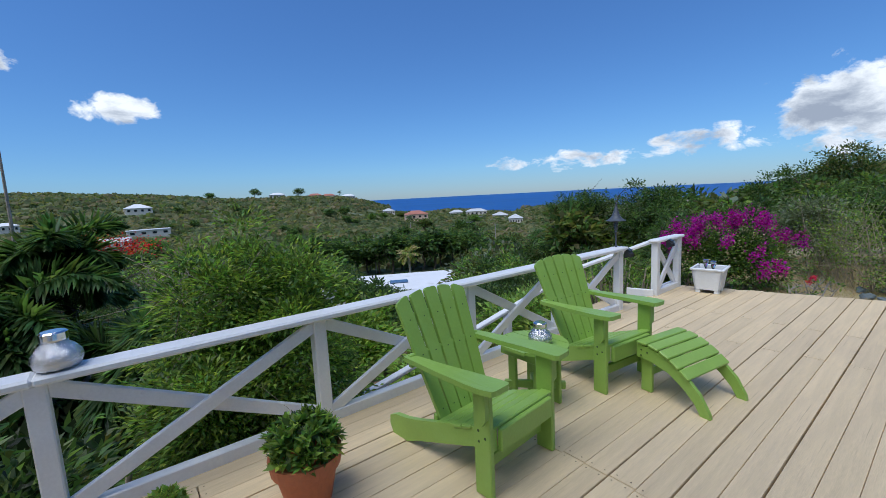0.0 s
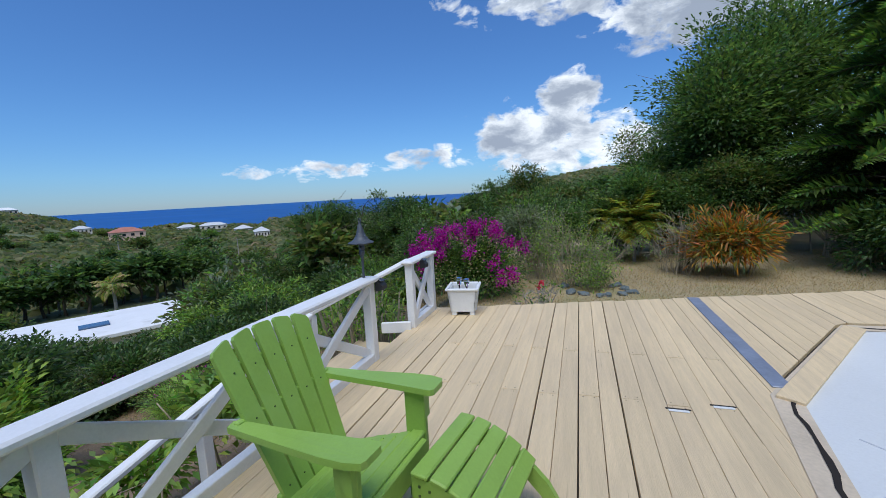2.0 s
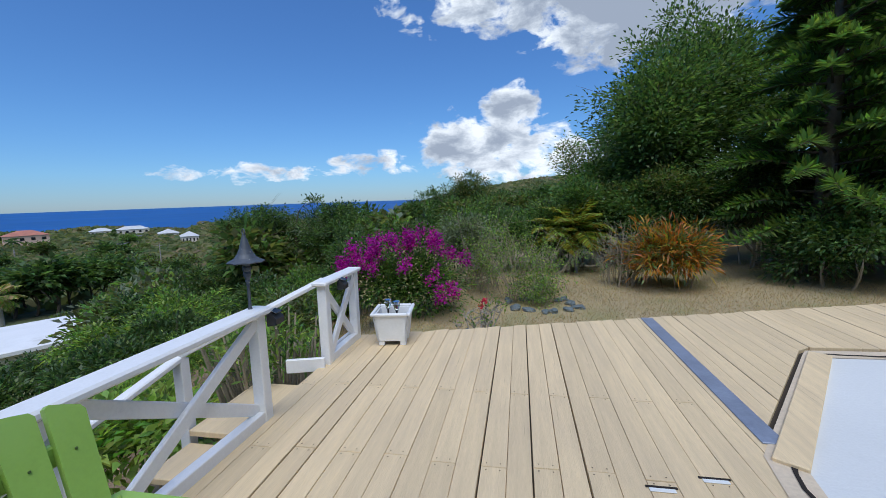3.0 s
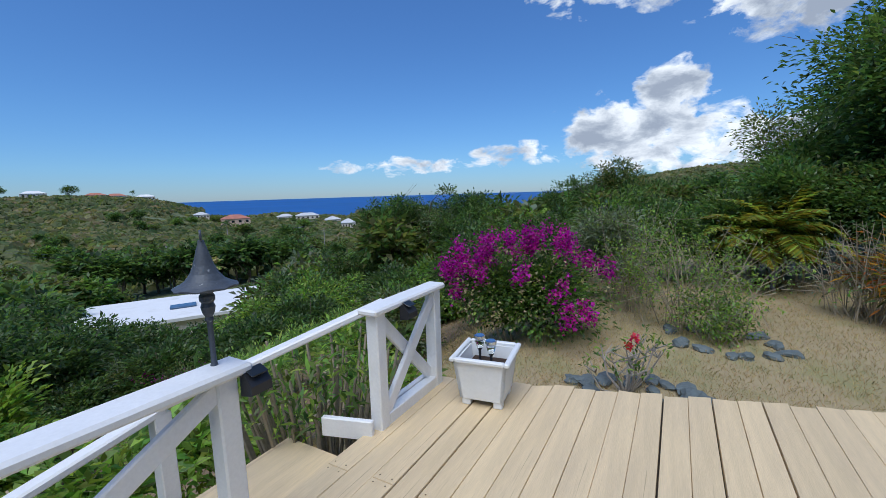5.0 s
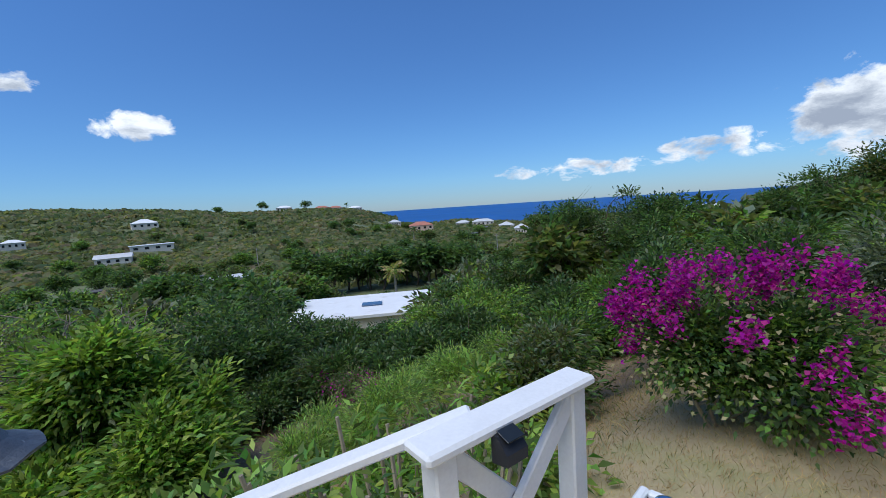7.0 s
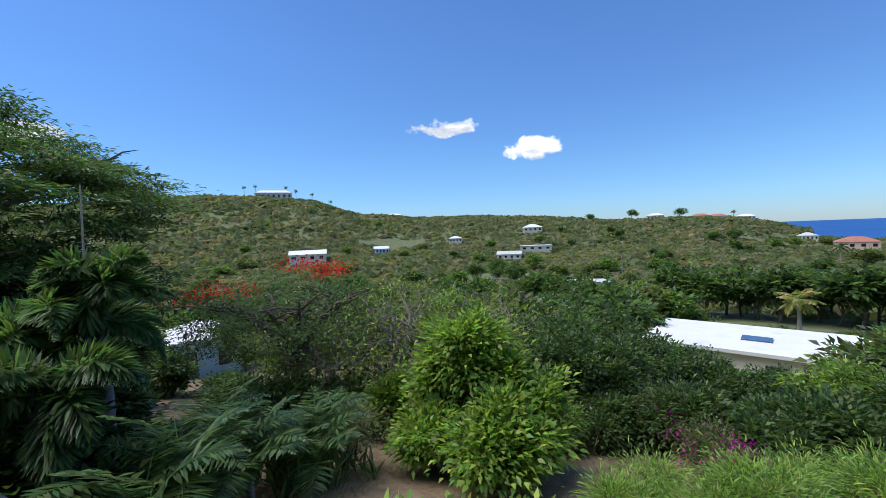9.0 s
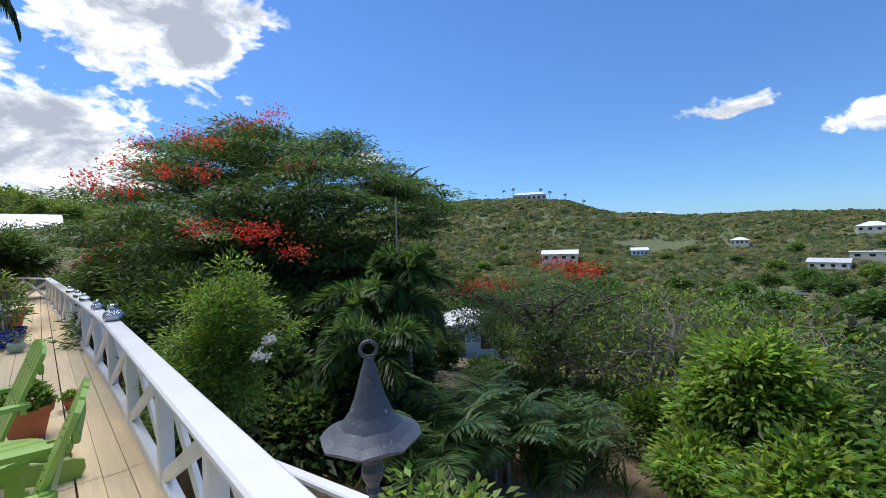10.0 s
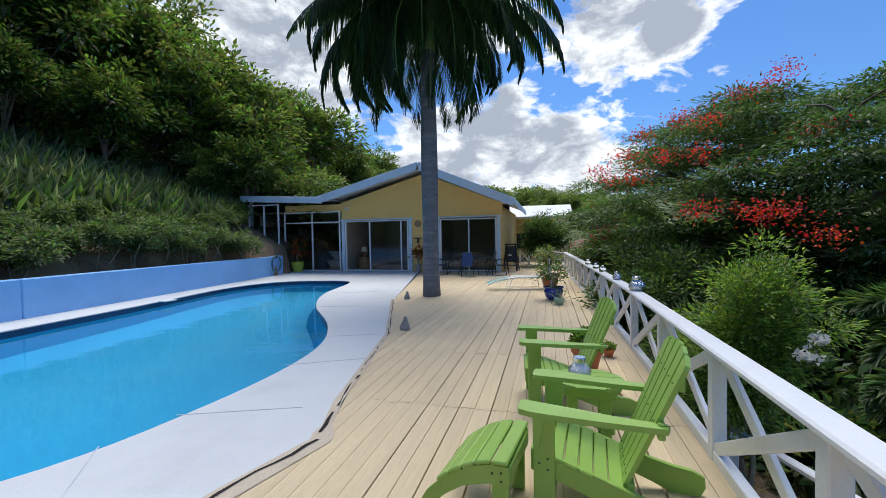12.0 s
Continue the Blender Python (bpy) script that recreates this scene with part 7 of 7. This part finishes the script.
# valley: repeated trees, limited so that the roofs and the sea stay in sight
LIMIT_AZ = [-12, 14, 20, 24, 40, 43, 54, 56, 74, 77, 96, 104, 118, 127, 150]
LIMIT_EL = [1.0, -1.0, -2.0, -2.0, -3.0, -5.0, -6.5, -15.5, -15.5, -9.5, -9.0, -8.5, -9.0, -17.0, -2.0]
seeds = []
for k, (mats, h, w) in enumerate(((["lf_dark", "lf_mid"], 5.0, 2.6), (["lf_mid", "lf_bright"], 4.4, 2.4), (["lf_olive", "lf_mid"], 5.2, 2.9), (["lf_mid", "lf_fox"], 6.0, 2.5), (["lf_olive", "lf_grey", "lf_bright"], 3.8, 2.6))):
    seeds.append((mats, h, w))
rng = np.random.default_rng(400)
valley, placed = {}, []
HOUSES = [(64, 40, 9), (131, 36, 4), (82.9, 117, 9), (119.6, 232, 14), (56.4, 305, 16), (88.8, 272, 14), (60.6, 60, 7), (89.2, 364, 14), (99.7, 324, 9), (110, 274, 9), (92.3, 230, 10)]
house_xy = [(*spot(az, r)[:2], c) for az, r, c in HOUSES]
tries = 0
while len(placed) < 300 and tries < 5000:
    tries += 1
    az, r = rng.uniform(-8, 140), 24 * (150 / 24) ** rng.random()
    x, y, g = spot(az, r)
    if any(math.hypot(x - a, y - b) < c for a, b, c in house_xy) or any(math.hypot(x - a, y - b) < 1.6 + r * 0.014 for a, b in placed):
        continue
    v = int(rng.integers(0, 5))
    mats, h, w = seeds[v]
    limit = float(np.interp(az, LIMIT_AZ, LIMIT_EL)) if r < 39 else float(np.interp(az, [-10, 20, 42, 45, 56, 66, 75, 95, 120, 140], [0.5, -2.6, -3.8, -6.0, -11.5, -11.5, -7.4, -4.0, -2.0, 0.0])) if r < 90 else float(np.interp(az, [-10, 20, 40, 62, 80, 100, 140], [0.5, -3.0, -3.6, -4.2, -3.6, -2.0, 1.0]))
    room_h = 1.58 + r * math.tan(radians(limit)) - g
    sc = min(rng.uniform(0.75, 1.35), room_h / h)
    if sc < 0.33:
        continue
    placed.append((x, y))
    if v not in valley:
        valley[v] = tree("valley_tree", (x, y, g), ("dense dark green tree in the valley", "fresh green tree in the valley", "olive green scrub tree in the valley", "tall green tree in the valley", "dry grey-green scrub tree in the valley")[v], 410 + v,
                         h, (w, w, h * 0.42), 1500, 0.50, mats, 0.14, "bark", 70, 0.26, 8, group="valley trees", low=0.4, width=0.6)
        valley[v].scale = (sc, sc, sc)
    else:
        c = copy_thing(valley[v], pose(x, y, g, 0, 0, rng.uniform(0, 360)))
        c.scale = (sc * rng.uniform(0.9, 1.25),) * 2 + (sc,)

# tall dark trees behind the road, and larger trees scattered over the hills
far_spots = [(50 + 1.55 * k, 80 + 9 * ((k * 5) % 4) / 4, -5.6 + 0.5 * math.sin(k * 1.9), (0, 3, 0, 2)[k % 4]) for k in range(15)]
for _ in range(95):
    az, r = rng.uniform(46, 134), 150 * (430 / 150) ** rng.random()
    if math.sin(az * 0.31 + r * 0.021) + rng.normal() * 0.5 > -0.2:
        far_spots.append((az, r, None, int(rng.integers(0, 5))))
for az, r, el, v in far_spots:
    x, y, g = spot(az, r)
    if any(math.hypot(x - a, y - b) < c for a, b, c in house_xy):
        continue
    sc = rng.uniform(0.9, 1.7) if el is None else (1.6 + r * math.tan(radians(el)) - g) / seeds[v][1]
    c = copy_thing(valley[v], pose(x, y, g - 0.3, 0, 0, rng.uniform(0, 360)))
    c.scale = (sc * rng.uniform(1.0, 1.3),) * 2 + (sc,)

# far scrub on the hills, past counting
n = 30000
az = rng.uniform(-14, 165, n)
r = np.sqrt(rng.uniform(90 ** 2, 640 ** 2, n))
r = np.where(rng.random(n) < 0.35, 90 + (r - 90) * 0.4, r)
x, y = 0.9 - r * np.sin(np.radians(az)), 7.2 + r * np.cos(np.radians(az))
g = land(x, y)
bare = np.sin(x * 0.021 + 1.7) * np.sin(y * 0.024 + x * 0.008) > 0.86
keep = (g > -25.0) & ~bare
for a, b, c in house_xy:
    keep &= np.hypot(x - a, y - b) > c
x, y, g, r = x[keep], y[keep], g[keep], r[keep]
n, per = len(x), 10
size = rng.uniform(0.8, 2.6, n) ** 1.3 * (0.8 + r / 650)
d = unit(rng.normal(size=(n * per, 3)))
d[:, 2] = np.abs(d[:, 2])
p = np.repeat(np.stack([x, y, g], 1), per, 0) + d * np.repeat(size, per)[:, None] * np.array((1.3, 1.3, 0.6))
ln = np.repeat(size, per)[:, None] * 1.0
side = unit(np.cross(d + rng.normal(size=d.shape) * 0.4, rng.normal(size=d.shape)))
up = unit(np.cross(side, d + rng.normal(size=d.shape) * 0.3))
q = np.stack([p - up * ln * 0.5, p + side * ln * 0.5, p + up * ln * 0.5, p - side * ln * 0.5], 1)
kind = np.repeat(rng.choice(4, n, p=[0.18, 0.34, 0.33, 0.15]), per)
far_woods = tagged(new("far_scrub", quads("far_scrub", q.reshape(-1, 3), ["far_d", "far_a", "far_b", "far_c"], index=kind)), "distant green scrub covering the hills", "woods", kind="stuff")

# dry grass on the lawn and round the deck
n = 120000
x, y = rng.uniform(-2.5, 9.5, n), 8.8 + 8.5 * rng.random(n) ** 1.7
ok = y > 8.9 + 0.285 * np.maximum(x, 0)
x, y = x[ok], y[ok]
at = np.stack([x, y, land(x, y)], 1)
q = blades(rng, at, 1, 0.075, 0.0045, 0.55)
tagged(new("lawn_grass", quads("lawn_grass", q.reshape(-1, 3), ["dry_grass", "lf_olive"], index=(rng.random(len(q)) < 0.12).astype(int))), "short dry brown lawn grass", "grass", kind="stuff")


n = 60000
x, y = rng.uniform(-18, -1.0, n), rng.uniform(-3, 18, n)
ok = np.sin(x * 0.9 + np.sin(y * 0.7) * 2) + np.sin(y * 0.6 + 1) + rng.normal(size=n) * 0.6 > -0.2
at = np.stack([x[ok], y[ok], land(x[ok], y[ok])], 1)
q = blades(rng, at, 1, 0.17, 0.010, 0.7)
tagged(new("slope_grass", quads("slope_grass", q.reshape(-1, 3), ["dry_grass", "lf_olive", "lf_mid"], index=rng.choice(3, len(q), p=[0.68, 0.22, 0.1]))), "rough dry grass and weeds on the slope", "grass", kind="stuff")


# houses of the valley
def small_house(az, r, size, height, wall_mat, roof_mat, roof, label, turn=0.0, panel=False, lift=0.0, windows=4):
    x, y, g = spot(az, r)
    h = thing("valley_house", (x, y, g + lift), label, "house", "valley houses", rz=az + turn)
    w, d = size
    part("wall", Build().box((w, d, height + 2), (0, 0, (height - 2) / 2), bevel=0.02), wall_mat, h)
    if roof == "flat":
        part("roof", Build().box((w + 0.8, d + 0.8, 0.3), (0, 0, height + 0.15), bevel=0.03), roof_mat, h)
    else:
        e, k = 0.5, (w / 2 - d / 2 if w > d else 0) * (1.0 if roof == "hip" else 0.0) + (w / 2 + 0.5) * (roof == "gable")
        vs = [(-w / 2 - e, -d / 2 - e, height), (w / 2 + e, -d / 2 - e, height), (w / 2 + e, d / 2 + e, height), (-w / 2 - e, d / 2 + e, height), (-max(k, 0.3), 0, height + d * 0.24), (max(k, 0.3), 0, height + d * 0.24)]
        part("roof", Build().add(vs, [(0, 1, 5, 4), (2, 3, 4, 5), (1, 2, 5), (3, 0, 4), (3, 2, 1, 0)]), roof_mat, h)
    for k in range(windows):
        wx = -w / 2 + w * (k + 0.5) / windows
        part("window", Build().box((w / windows * 0.4, 0.1, height * 0.38), (wx, -d / 2 - 0.02, height * 0.55)), "dark_void", h)
    part("window", Build().box((0.1, d * 0.2, height * 0.35), (-w / 2 - 0.02, 0, height * 0.55)), "dark_void", h)
    if panel:
        part("solar_panel", Build().box((1.9, 1.3, 0.12), (0.3, -0.6, height + 0.37)), "panel", h)
    return h


small_house(64.5, 40, (13, 8), 2.5, "wall_light", "roof_white", "flat", "low house with a flat white roof and a solar panel", -4, True, -0.3)
bh = small_house(131.5, 37, (4.6, 4.4), 3.4, "wall_sky", "roof_white", "hip", "light blue house with a white roof among the trees", 8, windows=2)
small_house(82.9, 120, (13, 7), 2.2, "wall_light", "roof_far", "flat", "low house with a weathered pale roof among scrub", 12)
small_house(119.6, 240, (19, 9), 4.2, "wall_light", "roof_white", "gable", "white house with a metal roof on the hillside", -4, lift=0.6)
small_house(56.4, 312, (17, 11), 4.0, "wall_pink", "roof_red", "hip", "pale pink house with a red roof near the sea", 6, lift=1.6)
small_house(88.8, 280, (20, 8), 3.2, "wall_light", "roof_white", "flat", "long low white house in the valley", 4)
small_house(89.2, 372, (16, 12), 4.0, "wall_light", "roof_white", "hip", "house with a pale hipped roof on the hillside", 5)
small_house(99.7, 330, (10, 7), 3.5, "wall_light", "roof_white", "hip", "small white house on the hill", 0)
small_house(110, 280, (9, 7), 3.5, "wall_sky", "roof_white", "gable", "small pale blue house on the hill", 10)
small_house(92.3, 236, (13, 7), 3.0, "wall_light", "roof_far", "gable", "low grey-roofed house among the scrub", -8)
small_house(123.5, 548, (42, 14), 9.0, "wall_light", "roof_white", "hip", "large pale villa on top of the hill", 0, lift=-1, windows=7)
small_house(108, 570, (18, 9), 4.0, "wall_light", "roof_white", "hip", "pale house on the ridge", 0)
for az, r, roof_mat, wl in ((69.5, 540, "roof_red", "wall_pink"), (67.8, 545, "roof_red", "wall_light"), (74.2, 520, "roof_white", "wall_light"), (65.2, 560, "roof_white", "wall_light")):
    small_house(az, r, (17, 10), 4.5, wl, roof_mat, "hip", "house with a hipped roof on the ridge by the sea", 5, lift=0.5, windows=5)
for az, r, wd in ((47.8, 400, 20), (44.6, 320, 11), (50.5, 430, 15), (21, 520, 30), (60, 430, 12), (42.6, 260, 8)):
    small_house(az, r, (wd, 10), 4.0, "wall_light", "roof_far", "hip", "low pale-roofed house near the shore", 4, lift=0.6, windows=5)

# road, pole, wires and the lone palm in the valley
for az, r, w, ln in ((60.5, 62, 5, 16), (48.8, 280, 8, 90), (90, 140, 5, 30)):
    x, y, g = spot(az, r)
    rd = Build().box((ln, w, 0.3), (0, 0, 0.25))
    solid("road", rd, "asphalt", "grey asphalt road in the valley", "road", "structure", at=(x, y, g + (1.2 if r > 100 else 0.6)), rz=az + (8 if r < 200 else 80))
for k, (az, r, h) in enumerate(((64.4, 85, 8.0), (46, 130, 8), (78, 150, 8), (114.2, 420, 12), (112.5, 430, 10))):
    x, y, g = spot(az, r)
    pl = thing("utility_pole", (x, y, g), "grey wooden utility pole with a cross arm", "utility pole", "utility poles")
    part("pole", Build().tube([(0, 0, -1), (0, 0, h)], [0.16, 0.11], 8), "bark_pale", pl)
    part("cross_arm", Build().box((1.8, 0.12, 0.12), (0, 0, h - 0.5)), "bark_pale", pl)
wire = Build()
p0, p1, p2 = (Vector(spot(az, r)) + Vector((0, 0, h)) for az, r, h in ((78, 150, 7.6), (64.4, 85, 7.6), (46, 130, 7.6)))
for a, b in ((p0, p1), (p1, p2)):
    for k in (0.0, 0.7):
        wire.tube([a.lerp(b, t) + Vector((0, 0, -k - 1.6 * math.sin(math.pi * t))) for t in np.linspace(0, 1, 9)], 0.03, 3)
solid("power_lines", wire, "dark_metal", "sagging power lines between poles", "power line")
x, y, g = spot(60.6, 58)
palm("coconut_palm", (x, y, g), "lone palm with yellowing fronds beside the road", 501, 4.9, 0.18, 16, 2.2, 34, 0.7, 0.13, ["dry_grass", "lf_lime"], False, (70, -30), (50, 90), 0.4, 0.6, "bark_pale")
for k, (az, r, h) in enumerate(((66.3, 545, 9), (57.5, 230, 8), (125.6, 560, 15), (126.9, 570, 14), (120.8, 560, 13), (118.8, 560, 11), (122.0, 575, 17), (116.5, 560, 9))):
    x, y, g = spot(az, r)
    palm("coconut_palm", (x, y, g), "distant palm on the skyline", 510 + k, h, 0.25, 12, 3.4, 20, 1.1, 0.3, ["lf_dark", "lf_mid"], False, (70, -20), (50, 90), 0.4, 0.6, "bark_pale")
for k, (az, r, h, w) in enumerate(((76.8, 520, 13, 7), (71.6, 520, 11, 7), (82, 540, 9, 7), (122, 600, 8, 6))):
    x, y, g = spot(az, r)
    tree("skyline_tree", (x, y, g), "broad dark tree on the skyline", 530 + k, h, (w, w, h * 0.34), 1600, 1.1, ["lf_dark", "lf_mid"], 0.4, "bark", 40, 0.9, 8, group="skyline trees")

# planks of the deck, each its own piece
plank_parent = deck
for x0, x1, p0, p1, q0, q1 in plank_jobs:
    c = 0.002
    top = [(x0 + c, p0 + c, 0.0), (x1 - c, p1 + c, 0.0), (x1 - c, q1 - c, 0.0), (x0 + c, q0 - c, 0.0)]
    mid_ring = [(x0, p0, -0.005), (x1, p1, -0.005), (x1, q1, -0.005), (x0, q0, -0.005)]
    low_ring = [(x, y, -0.034) for x, y, _ in mid_ring]
    cx, cy = (x0 + x1) / 2, (p0 + q0) / 2
    dz = random.uniform(-0.0015, 0.0015)
    vs = [(x - cx, y - cy, z) for x, y, z in top + mid_ring + low_ring]
    me = bpy.data.meshes.new("plank")
    me.from_pydata(vs, [], [(0, 1, 2, 3)] + [(4 + i, 4 + (i + 1) % 4, (i + 1) % 4, i) for i in range(4)] + [(8 + i, 8 + (i + 1) % 4, 4 + (i + 1) % 4, 4 + i) for i in range(4)])
    me.materials.append(M["deck"])
    ob = new("plank", me)
    ob.parent = plank_parent
    ob.location = (cx, cy, dz)
